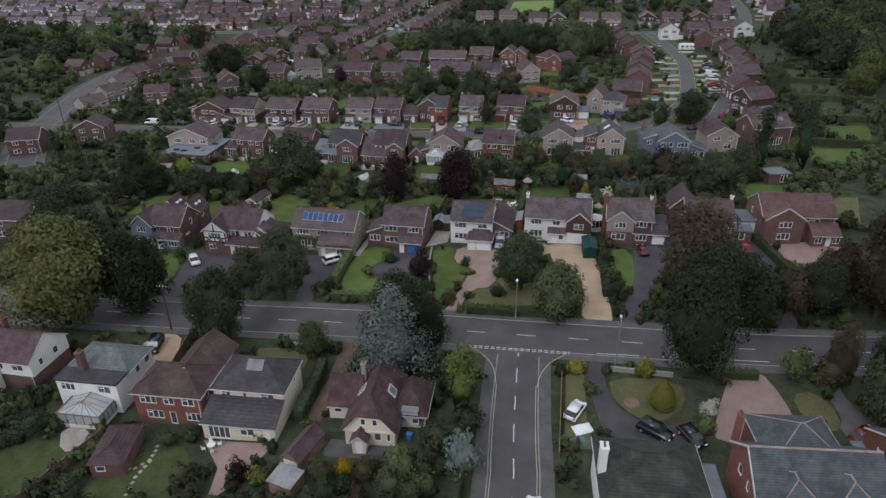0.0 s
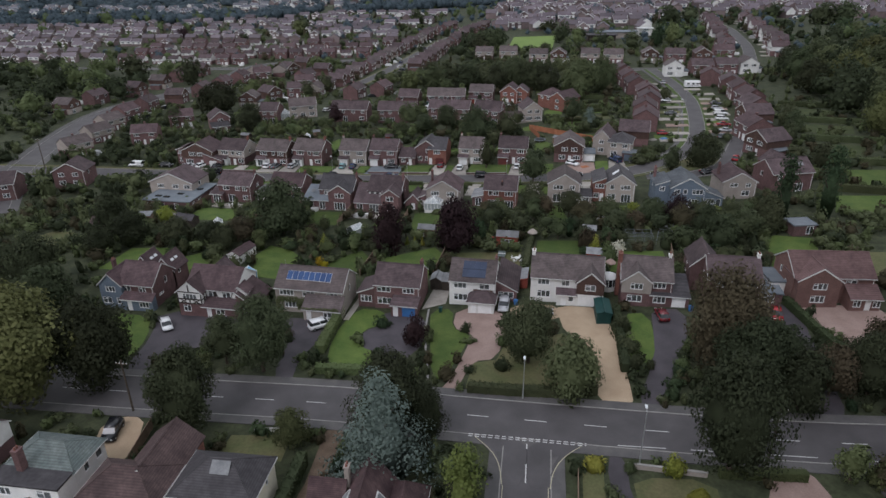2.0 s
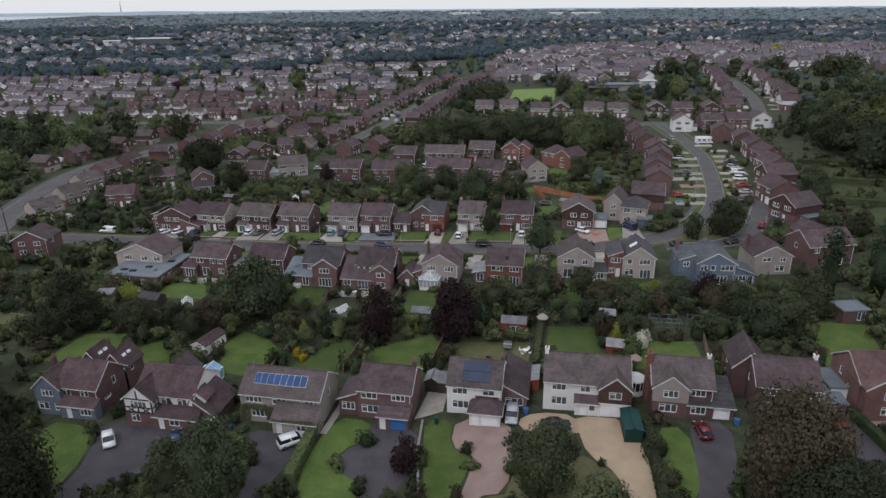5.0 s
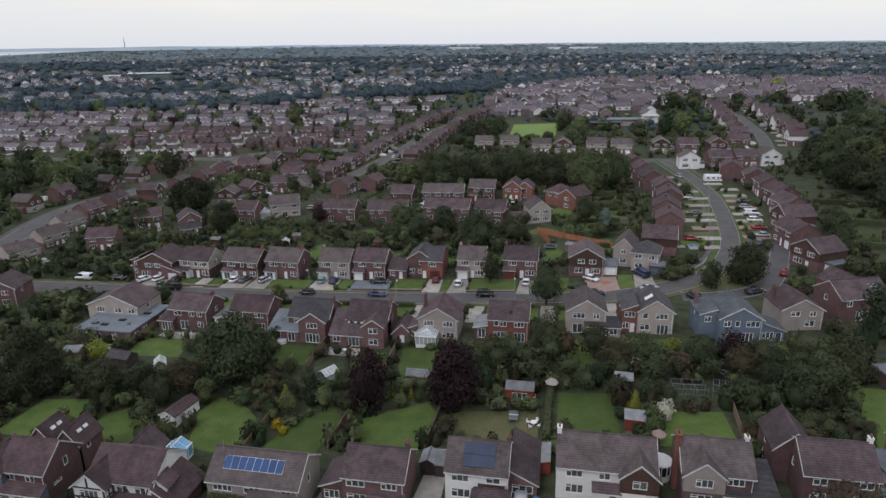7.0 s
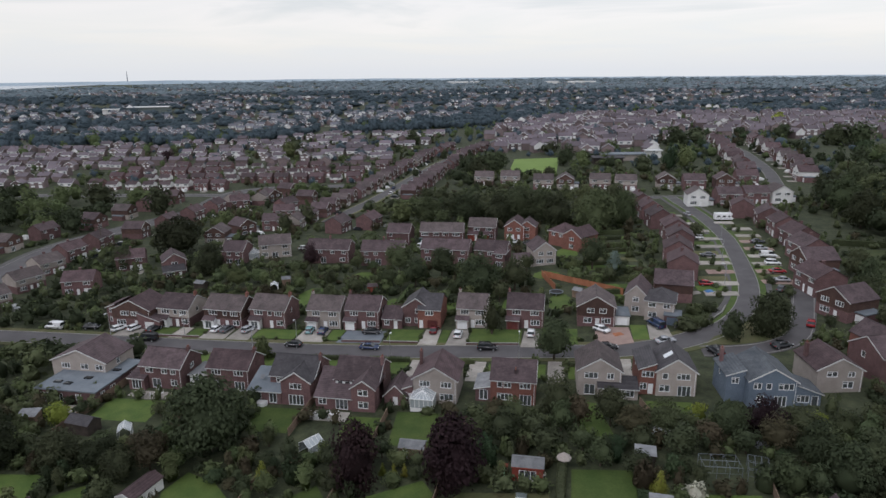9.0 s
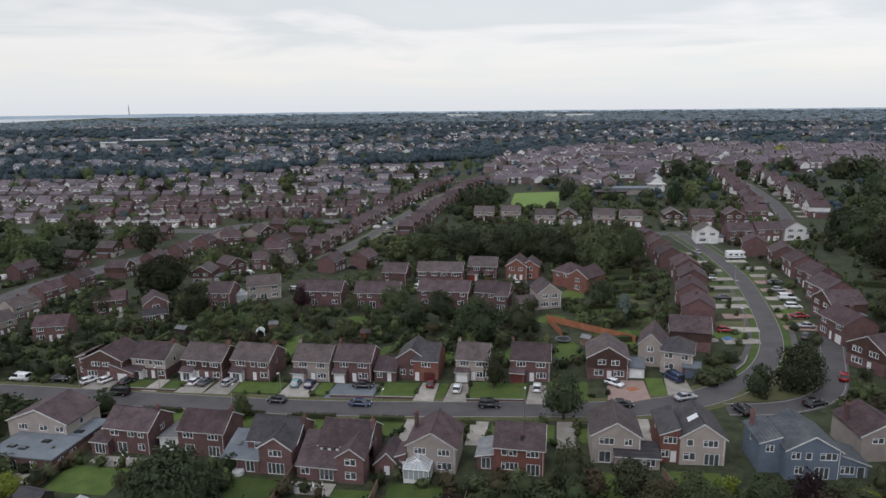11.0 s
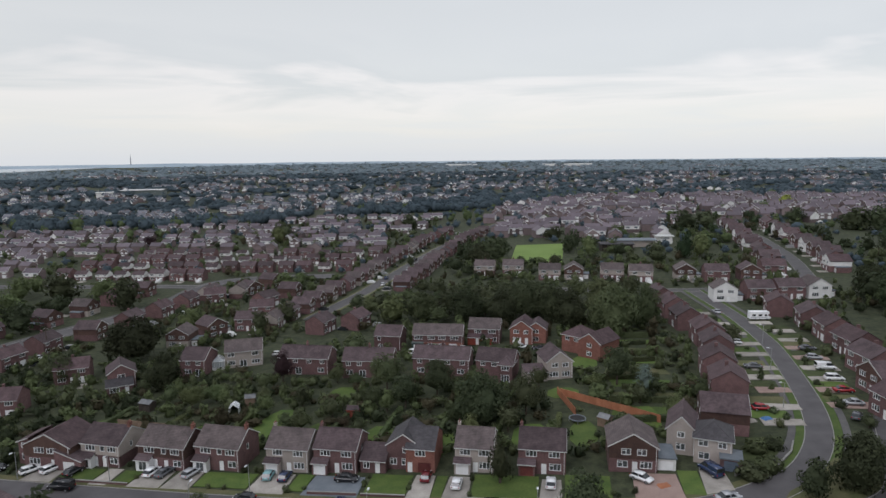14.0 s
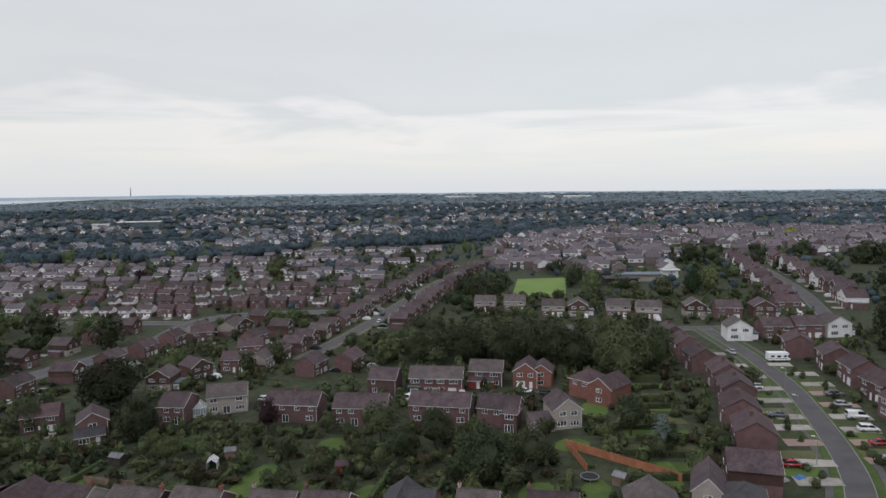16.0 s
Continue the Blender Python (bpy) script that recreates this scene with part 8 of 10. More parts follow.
def crown(seed, leaves, clumps, shape, rc, leaf, tall, sides=9, fill=0.85):
    """Leaf cards gathered in loose clumps round a dark inner mass; unit radius, height tall (in radii). Gives points, faces and normals."""
    rs = np.random.RandomState(seed)
    c = clump_points(rs, clumps, shape)
    c[:, 2] *= tall
    size = rc * rs.uniform(0.55, 1.3, clumps)
    if shape == "cone":
        size *= 1.15 - 0.75 * c[:, 2] / tall
    k = rs.choice(clumps, leaves, p=size ** 1.6 / (size ** 1.6).sum())
    d = rs.normal(size=(leaves, 3))
    d[:, 2] += 0.3
    d /= np.linalg.norm(d, axis=1)[:, None]
    rad = 0.5 + 0.66 * rs.uniform(0, 1, leaves) ** 0.6
    p = c[k] + d * (size[k] * rad)[:, None] * np.array([1, 1, 0.85])
    mid = np.array([0, 0, 0.38 * tall])
    away = (p - mid) / np.array([1, 1, max(1.0, tall * 0.6)])
    away /= np.linalg.norm(away, axis=1)[:, None] + 1e-6
    soft = d * 0.8 + away * 0.6 + np.array([0, 0, 0.25])
    soft /= np.linalg.norm(soft, axis=1)[:, None]
    nrm = soft + rs.normal(size=(leaves, 3)) * 0.4
    nrm /= np.linalg.norm(nrm, axis=1)[:, None]
    t = np.cross(nrm, rs.normal(size=(leaves, 3)))
    t /= np.linalg.norm(t, axis=1)[:, None]
    b = np.cross(nrm, t)
    s = (leaf * rs.uniform(0.6, 1.4, leaves))[:, None]
    v = np.stack([p - t * s, p - b * s * 0.62, p + t * s, p + b * s * 0.62], 1).reshape(-1, 3)
    lean_ = soft + rs.normal(size=(leaves, 3)) * 0.3
    lean_ /= np.linalg.norm(lean_, axis=1)[:, None]
    normals = np.repeat(lean_, 4, axis=0).tolist()
    verts, faces = v.tolist(), np.arange(leaves * 4).reshape(-1, 4).tolist()
    # inner twigs and leaves, so that the crown isn't hollow
    hull = HULLS[shape]
    o = len(verts)
    for zz, rr in hull:
        for i in range(sides):
            w, a = fill * rr * rs.uniform(0.78, 1.12), 2 * math.pi * (i + rs.uniform(-0.2, 0.2)) / sides
            q = Vector((w * math.cos(a), w * math.sin(a), zz * tall * 0.86))
            verts.append(list(q))
            normals.append(list((q - Vector(mid)).normalized()))
    for lvl in range(0, sides * (len(hull) - 1), sides):
        for i in range(sides):
            faces.append([o + lvl + i, o + lvl + (i + 1) % sides, o + lvl + sides + (i + 1) % sides, o + lvl + sides + i])
    faces.append([o + sides * (len(hull) - 1) + i for i in range(sides)])
    return verts, faces, normals


def leafy(name, shape, material):
    """A mesh of leaves, shaded softly by the normals that come with it."""
    me = mesh(name, shape[:2], material, True, False)
    me.normals_split_custom_set_from_vertices([tuple(q) for q in shape[2]])
    return me


def trunk(seed, height, r, spread):
    rs = random.Random(seed)
    shapes = [tube((0, 0, -0.4), (0, 0, height * 0.5), r, r * 0.7), tube((0, 0, height * 0.5), (rs.uniform(-.1, .1), rs.uniform(-.1, .1), height), r * 0.7, r * 0.3)]
    for i in range(5):
        a = 2 * math.pi * i / 5 + rs.uniform(-0.4, 0.4)
        z = height * rs.uniform(0.4, 0.65)
        shapes.append(tube((0, 0, z), (spread * math.cos(a), spread * math.sin(a), z + height * rs.uniform(0.25, 0.45)), r * 0.45, r * 0.14, 6))
    return join(shapes)


CROWNS, TRUNKS = {}, {}
KINDS = {"fine": (13000, 56, "round", 0.28, 0.029, 1.25), "fbush": (700, 11, "dome", 0.38, 0.085, 1.0), "big": (4600, 40, "round", 0.3, 0.046, 1.25), "round": (950, 18, "round", 0.38, 0.085, 1.3), "bush": (380, 9, "dome", 0.4, 0.115, 1.0), "cone": (9000, 60, "cone", 0.33, 0.027, 2.4), "mid": (2200, 26, "round", 0.34, 0.056, 1.3), "far_round": (620, 16, "round", 0.38, 0.108, 1.3), "column": (1300, 22, "column", 0.36, 0.065, 2.8)}


def tree(x, y, h, r, kind="round", leaf=None, label="broad-leaved tree with a dark green crown", category="tree", name="tree", var=None, group="", clear=None):
    """A tree with its height and the radius of its crown in metres."""
    leaf = leaf or L_OAK
    var = (int(abs(x * 7 + y * 13)) % 3) if var is None else var
    if y < 113:      # finer leaves on what stands in front
        kind = {"big": "fine", "round": "big" if r > 3 else "round", "bush": "fbush"}.get(kind, kind)
    elif kind == "round":
        kind = "far_round" if y > 255 else "mid" if r > 3.4 else kind
    key = (kind, var, leaf.name)
    n, cl, shape, rc, lf, tall = KINDS[kind]
    if key not in CROWNS:
        CROWNS[key] = leafy("crown", crown(11 + var * 7 + len(kind), n, cl, shape, rc, lf, tall), leaf)
        CROWNS[key]["tall"] = tall
    ob = thing(name, x, y, (x * 37 + y * 17) % 360, label, category, group)
    base = clear if clear is not None else (0.22 * h if kind in ("round", "mid", "far_round", "big", "fine") else 0.0)
    if kind == "big" and r < 4 and y < 113:
        base *= 0.5
    zs = (h - base) / (tall + rc * 0.8)
    co = new("crown", CROWNS[key])
    co.parent = ob
    co.matrix_basis = Matrix.LocRotScale((0, 0, base + (rc * 0.45 * zs if kind in ("round", "mid", "far_round", "big", "fine") else 0.1 * zs)), None, (r / 1.05, r / 1.05, zs))
    if kind not in ("bush", "fbush"):
        tk = round(h)
        if tk not in TRUNKS:
            TRUNKS[tk] = mesh("trunk", trunk(tk, 0.7 * tk, 0.022 * tk + 0.06, 0.16 * tk), M_BARK)
        to = new("trunk", TRUNKS[tk])
        to.parent = ob
    TAKEN.append((x, y, r * 0.55))
    return ob


def bush(x, y, h, r, leaf=None, label="rounded leafy shrub in a garden", kind="bush", name="shrub"):
    return tree(x, y, h, r, kind, leaf or L_HEDGE, label, "shrub", name)


def hedge(pts, w, h, leaf=None, label="clipped green hedge"):
    pts = dense(pts, 1.5)
    rs = np.random.RandomState(int(abs(pts[0][0] * 13 + pts[0][1] * 7)) % 9999)
    v, f = ribbon(pts, -w / 2 + 0.1, w / 2 - 0.1, h - 0.12, h)
    v, f = [list(p) for p in v], [list(q) for q in f]
    area = 0.0
    for a, b in zip(pts, pts[1:]):
        L = math.hypot(b[0] - a[0], b[1] - a[1])
        n = int(L * (w + 2 * h) * 16)
        ux, uy = (b[0] - a[0]) / L, (b[1] - a[1]) / L
        for _ in range(n):
            s, q = rs.uniform(0, L), rs.uniform(-h - w / 2, h + w / 2)
            off, z = (q, h) if abs(q) < w / 2 else (math.copysign(w / 2, q), h - (abs(q) - w / 2))
            x, y = a[0] + ux * s - uy * off, a[1] + uy * s + ux * off
            c = Vector((x, y, g(x, y) + z)) + Vector(rs.normal(size=3) * 0.06)
            t = Vector(rs.normal(size=3)).normalized()
            bb = t.cross(Vector(rs.normal(size=3))).normalized()
            k, sz = len(v), rs.uniform(0.1, 0.2)
            v += [list(c - t * sz), list(c - bb * sz * 0.6), list(c + t * sz), list(c + bb * sz * 0.6)]
            f.append([k, k + 1, k + 2, k + 3])
        TAKEN.append(((a[0] + b[0]) / 2, (a[1] + b[1]) / 2, w / 2))
    ob = new("hedge", mesh("hedge", (v, f), leaf or L_HEDGE, fix=False))
    return tagged(ob, label, "hedge")


# trees along the main road and in the front gardens
tree(-80, 80, 19, 11, "big", L_OLIVE, "large spreading tree with yellow-green leaves", clear=2.0)
tree(-70, 86, 15, 7.5, "big", L_DARK, "dark spreading oak beside the road", clear=1.5)
tree(-92, 92, 14, 8, "big", L_OAK, "dark spreading oak beside the road", clear=1.0)
tree(-104, 112, 12, 8, "big", L_OAK, "dark spreading tree behind the road", clear=1.0)
tree(-94, 104, 11, 5.5, "round", L_OAK)
tree(-50.5, 77.4, 13.5, 5.6, "big", L_OAK, "dark oak beside the road", clear=1.5)
tree(-46, 92.4, 13.0, 5.6, "big", L_OAK, "dark oak on the verge", clear=2.0)
tree(-53, 93.8, 8.5, 4.2, "round", L_OAK)
tree(-22.4, 80.4, 12.4, 6.4, "big", L_DARK, "dark oak at the roadside", clear=1.5)
tree(-16.8, 79.2, 9.5, 3.6, "big", L_DARK, "dark oak at the roadside", clear=1.0)
tree(-21.0, 73.0, 16.4, 8.4, "cone", L_CEDAR, "blue-grey cedar with drooping branches", var=0)
tree(-23.5, 102.4, 5.6, 2.5, "round", L_PURPLE, "small purple-leaved tree on the lawn", clear=0.2)
tree(-4.6, 99.2, 11.0, 5.2, "big", L_OAK, "dark oak between the two drives", clear=1.0)
tree(2.0, 91.4, 9.5, 5.0, "round", L_HEDGE, "grey-green tree behind the hedge", clear=0.5)
tree(20.6, 78.0, 16.5, 6.5, "big", L_DARK, "very dark tree over the road", clear=2.0)
tree(24.0, 101.5, 15.5, 7.2, "big", L_BROWN, "brownish tree in front of a house", clear=1.0)
tree(26.5, 93.5, 12.5, 6.5, "big", L_DARK, "dark tree beside the drive", clear=1.0)
tree(31.5, 99, 9, 4.5, "round", L_DARK)
tree(50.5, 95.6, 18, 6.2, "big", L_BROWN, "tall brownish tree at the roadside", clear=2.0)
tree(42.5, 96.2, 9.5, 5.2, "big", L_DARK, "dark tree at the roadside", clear=0.6)
tree(32.2, 91.8, 9, 4.6, "round", L_DARK, clear=0.6)
tree(37.4, 95.6, 8, 4.2, "round", L_BROWN, clear=0.6)
tree(47, 103, 9, 4.8, "round", L_BROWN, clear=0.6)
tree(54.5, 99, 11, 5.2, "round", L_DARK, clear=0.6)
tree(66, 96, 13, 7, "round", L_DARK, clear=0.6)
tree(62, 84, 12, 5.6, "round", L_DARK, clear=0.6)
tree(39.4, 78.4, 9, 2.4, "big", L_BROWN, "very dark tree beside the drive", clear=0.6)
tree(47.0, 78.4, 14.0, 4.8, "big", L_DARK, "very dark tree at the roadside", clear=0.6)
tree(61.5, 118, 12, 5.5, "big", L_OAK, "dark tree beside a brick house", clear=0.6)
tree(59, 104, 14, 7, "big", L_BROWN, "tall brownish tree at the roadside", clear=1.0)
tree(54, 79.6, 14.5, 6.0, "big", L_DARK, "dark tree at the roadside", clear=1.0)
tree(41.6, 70.8, 10, 3.6, "round", L_OAK)
tree(55, 70, 13, 6.5, "big", L_DARK, "dark tree at the roadside", clear=1.0)
tree(34.2, 78.6, 5.6, 2.4, "round", L_LIGHT, "small pale tree at the roadside")
tree(37.5, 78.8, 4.0, 1.9, "bush", L_LIGHT, "pale green shrub beside the road", "shrub", "shrub")
tree(-10.2, 67.2, 10.5, 3.6, "column", L_LIME, "upright yellow-green conifer beside a bungalow", var=1)
tree(-12.8, 72.5, 5.0, 2.8, "round", L_OAK)
tree(-8.4, 55.2, 7.0, 2.7, "round", L_CEDAR, "pale grey-green tree beside the road")
tree(-34.4, 76.2, 6.0, 3.1, "round", L_LIGHT)
tree(-8.8, 62, 5.0, 2.6, "round", L_OAK)


def topiary(x, y, h, r, leaf, label):
    """A clipped shrub shaped like a drop."""
    rs = np.random.RandomState(int(x * 10))
    prof = [(0.55, 0.0), (0.9, 0.12), (1.0, 0.27), (0.9, 0.46), (0.66, 0.68), (0.36, 0.87), (0.05, 1.0)]
    v, f = [], []
    for rr, zz in prof:
        v += [[rr * r * 0.95 * math.cos(i * math.pi / 6), rr * r * 0.95 * math.sin(i * math.pi / 6), zz * h * 0.98] for i in range(12)]
    for k in range(len(prof) - 1):
        f += [[k * 12 + i, k * 12 + (i + 1) % 12, k * 12 + 12 + (i + 1) % 12, k * 12 + 12 + i] for i in range(12)]
    for _ in range(1500):
        u, a = rs.uniform(0, 1) ** 1.3, rs.uniform(0, 6.283)
        rr = r * np.interp(u, [q[1] for q in prof], [q[0] for q in prof]) * rs.uniform(0.95, 1.06)
        c = Vector((rr * math.cos(a), rr * math.sin(a), u * h))
        t = Vector(rs.normal(size=3)).normalized()
        b = t.cross(Vector((math.cos(a), math.sin(a), 0.5))).normalized()
        k = len(v)
        v += [list(c - t * 0.11), list(c - b * 0.07), list(c + t * 0.11), list(c + b * 0.07)]
        f.append([k, k + 1, k + 2, k + 3])
    ob = thing("shrub", x, y, 0, label, "shrub")
    part("crown", (v, f), leaf, ob)
    TAKEN.append((x, y, r))


topiary(16.0, 71.0, 4.2, 1.75, L_YELLOW, "conical yellow-green clipped shrub on the lawn")
bush(14.4, 77.6, 3.0, 1.9, L_YELLOW, "yellow flowering shrub beside the wall")
bush(5.0, 77.2, 2.0, 1.9, L_YELLOW, "yellow-green rounded shrub at the corner")
bush(9.2, 77.4, 1.8, 1.0, L_HEDGE)
tree(44.6, 75.0, 10.5, 4.6, "round", L_DARK, clear=0.4)
tree(38.6, 78.4, 5.0, 2.6, "round", L_BROWN, clear=0.2)
bush(20.6, 66.6, 3.8, 1.7, L_LIGHT)
bush(21.8, 70.4, 2.6, 1.5, L_BLOSSOM, "white flowering shrub beside the drive")
bush(-8.6, 97.0, 2.6, 1.7, L_OAK, "dark round shrub on the lawn")
bush(10.3, 109.5, 3.6, 2.2, L_OAK)
bush(10.8, 104, 3.4, 2.2, L_OAK)
bush(11.6, 99.5, 3.4, 2.1, L_OAK)
hedge([(-13.0, 91.0), (-6, 90.9), (2, 91.3), (5.6, 92.6)], 1.4, 1.5, L_OAK, "dark clipped hedge along the pavement")
hedge([(19.5, 77.8), (29.5, 78.4)], 1.2, 1.3, L_LIGHT, "light green clipped hedge")
hedge([(-37.5, 93.2), (-28.5, 93.6)], 1.4, 1.4, L_LIGHT, "light green hedge along the pavement")
hedge([(-31.8, 73.5), (-31.3, 62)], 1.4, 2.2, L_OAK, "dark hedge beside the track")
hedge([(-39.2, 111), (-38.6, 98)], 1.6, 1.8, L_LIGHT, "uneven hedge beside the drive")
hedge([(9.6, 116), (10.0, 98)], 1.3, 1.7, L_OAK, "dark hedge between two front gardens")
hedge([(38.6, 122), (42.0, 108), (46, 103)], 1.2, 1.5, L_HEDGE, "clipped hedge beside the drive")
hedge([(-8.6, 50), (-8.8, 66)], 1.2, 1.6, L_OAK, "dark hedge along the side road")
hedge([(-7.2, 131), (-6.8, 147)], 1.2, 1.7, L_OAK, "dark hedge between two gardens")


def ivy(spots, label):
    """A climbing plant on a front wall: boxes of leaves (x0, x1, y, z0, z1)."""
    rs = np.random.RandomState(3)
    v, f = [], []
    gx, gy = spots[0][0], spots[0][2]
    for x0, x1, y, z0, z1 in spots:
        for _ in range(int((x1 - x0) * (z1 - z0) * 55)):
            x, z = rs.uniform(x0, x1), rs.uniform(z0, z1)
            c = Vector((x, y - rs.uniform(0.02, 0.28), g(x, y) + z))
            t = Vector(rs.normal(size=3) * (1, 0.5, 1)).normalized()
            b = t.cross(Vector((rs.normal() * 0.4, -1, 0.5 + rs.normal() * 0.4))).normalized()
            k = len(v)
            v += [list(c - t * 0.16), list(c - b * 0.1), list(c + t * 0.16), list(c + b * 0.1)]
            f.append([k, k + 1, k + 2, k + 3])
    tagged(new("climbing_plant", mesh("climbing_plant", (v, f), L_HEDGE, fix=False)), label, "climbing plant")


ivy([(-51.4, -45.6, 110.85, 2.2, 3.3), (-51.6, -50.2, 110.85, 0.0, 3.2), (-47.6, -45.8, 110.85, 0.6, 2.4), (-45.3, -38.6, 108.2, 2.1, 2.7)], "green ivy climbing over a house front")
bush(-35.3, 52.2, 2.6, 1.9, L_PURPLE, "dark red shrub beside a brick patio")
bush(-32.5, 51.6, 2.4, 1.6, L_LIME, "yellow-green shrub beside a brick patio")
bush(-22.6, 54.6, 2.2, 1.5, L_GOLD, "orange-yellow shrub in a garden")
tree(-15.4, 54.2, 5.0, 2.6, "round", L_LIGHT, "leafy tree behind a bungalow", clear=0.3)
tree(-12.0, 58.4, 5.5, 2.6, "round", L_OAK, "dark leafy tree beside a bungalow", clear=0.3)
# back gardens
tree(-37.2, 138.4, 10.2, 4.6, "round", L_PURPLE, "dark purple copper beech in a back garden", clear=0.3)
tree(-22.8, 139.6, 11.5, 5.8, "big", L_PURPLE, "dark purple copper beech in a back garden", clear=0.3)
tree(-65, 145.5, 13.0, 8.0, "big", L_OAK, "large dark spreading tree in a back garden", clear=0.5)
tree(-72, 139, 7, 4, "round", L_BROWN)
tree(32.0, 143.6, 7.4, 4.4, "round", L_OAK, "dark round tree in a back garden", clear=0.3)
tree(25.0, 142.8, 5.8, 3.0, "round", L_HEDGE, clear=0.2)
tree(38, 149, 7, 4, "round", L_OAK)
tree(47, 158, 16, 4.2, "column", L_CONIFER, "tall dark conifer in a garden")
tree(57.4, 161.4, 17, 4.2, "column", L_CONIFER, "tall dark conifer in a garden")
bush(11.3, 139.4, 4.0, 2.0, L_BLOSSOM, "large white flowering shrub on the lawn")
bush(6.6, 140.2, 4.6, 1.9, L_YELLOW, "conical yellow-green shrub beside the lawn", "cone")
bush(-51.8, 137.2, 4.6, 1.7, L_YELLOW, "upright yellow-green shrub beside the lawn", "cone")
bush(-50.6, 131.0, 1.8, 1.3, L_GOLD, "bright yellow shrub beside the lawn")
bush(-49.2, 129.6, 1.6, 1.2, L_GOLD, "bright yellow shrub beside the lawn")
for x_ in (-34, -32.3, -30.6):
    bush(x_, 141.8, 2.4, 0.8, L_YELLOW, "yellow-green conical shrub in a row", "cone")
tree(25.4, 158.5, 6.2, 4.2, "round", L_PURPLE, "dark purple-leaved tree behind a blue house", clear=0.4)
bush(33.5, 160.5, 4.0, 2.6, L_YELLOW)
bush(15.8, 163.0, 3.2, 2.2, L_YELLOW)
tree(1.2, 159.5, 6.5, 4.0, "round", L_OAK)
tree(9.5, 157, 6, 4.2, "round", L_HEDGE)
tree(-7.6, 161.5, 7.8, 4.0, "round", L_OAK, clear=0.4)
tree(-98.5, 151, 4.2, 2.8, "round", L_YELLOW, "yellow-green shrub behind a house", "shrub", "shrub", clear=0.0)
for x_, y_, h_, r_ in ((-99, 137, 8, 5), (-88, 138, 6.5, 4.6), (-108, 143, 10, 5.5), (-80, 138, 6, 4.0), (-75, 136, 6, 3.4), (-103, 131, 7, 4), (30, 150, 7, 3.8), (43.5, 154, 8, 4.4), (20, 158, 6, 3.6)):
    tree(x_, y_, h_, r_, "big", L_DARK if x_ < 0 else L_OAK, "dark spreading tree in a back garden", clear=0.4)
# street trees
tree(-8.6, 185.0, 9.4, 4.6, "round", L_OAK, "round street tree on the verge", clear=1.0)
tree(-71.7, 180.2, 6.0, 2.4, "round", L_LIGHT, "small light green street tree", clear=0.8)
tree(37.4, 200.4, 9.5, 5.6, "big", L_OAK, "large dark tree on the grass island", clear=0.3)
tree(29.3, 197.6, 6.8, 3.3, "round", L_OAK, "dark tree on the grass island", clear=0.3)
tree(41.0, 205.6, 7.5, 3.6, "round", L_OAK, "dark tree on the grass island", clear=0.3)
tree(-23.1, 198.2, 8.6, 2.5, "round", L_OAK, clear=0.6)
tree(21, 203, 3.2, 3.4, "bush", L_OAK, "low dark shrubbery at the corner", "shrub", "shrub")
tree(28.2, 215.5, 2.6, 2.6, "bush", L_OAK, "low dark shrubbery at the corner", "shrub", "shrub")
tree(24.6, 213.5, 2.8, 2.8, "bush", L_HEDGE, "low dark shrubbery at the corner", "shrub", "shrub")
tree(24.5, 206, 3.2, 3.2, "bush", L_HEDGE, "low dark shrubbery at the corner", "shrub", "shrub")
# between the estate street and the cul-de-sac
tree(-29.5, 224.5, 11.6, 7.2, "big", L_OAK, "large dark tree between the gardens", clear=0.4)
tree(-20, 230, 9, 4.6, "round", L_OAK)
tree(-42.5, 240, 9, 5.5, "round", L_OAK)
tree(-56.5, 244, 9.5, 5.2, "round", L_HEDGE)
tree(-49, 233, 8, 4.4, "round", L_OAK)
tree(-87.4, 249, 8.2, 3.8, "round", L_PURPLE, "dark purple tree beside a brick house")
tree(-143.5, 265, 13.5, 10.5, "big", L_DARK, "broad dark tree beside the close", clear=0.5)
tree(-119, 242, 9.5, 6.5, "big", L_DARK, "dark spreading tree beside the close", clear=0.5)
tree(-152, 244, 7.5, 4.6, "big", L_OAK, "dark round tree beside the close", clear=0.4)
tree(1.8, 250, 9.8, 4.8, "round", L_OAK)
tree(7.5, 243, 7.5, 3.2, "column", L_CEDAR)
tree(-74, 271, 6.5, 4.6, "round", L_HEDGE)

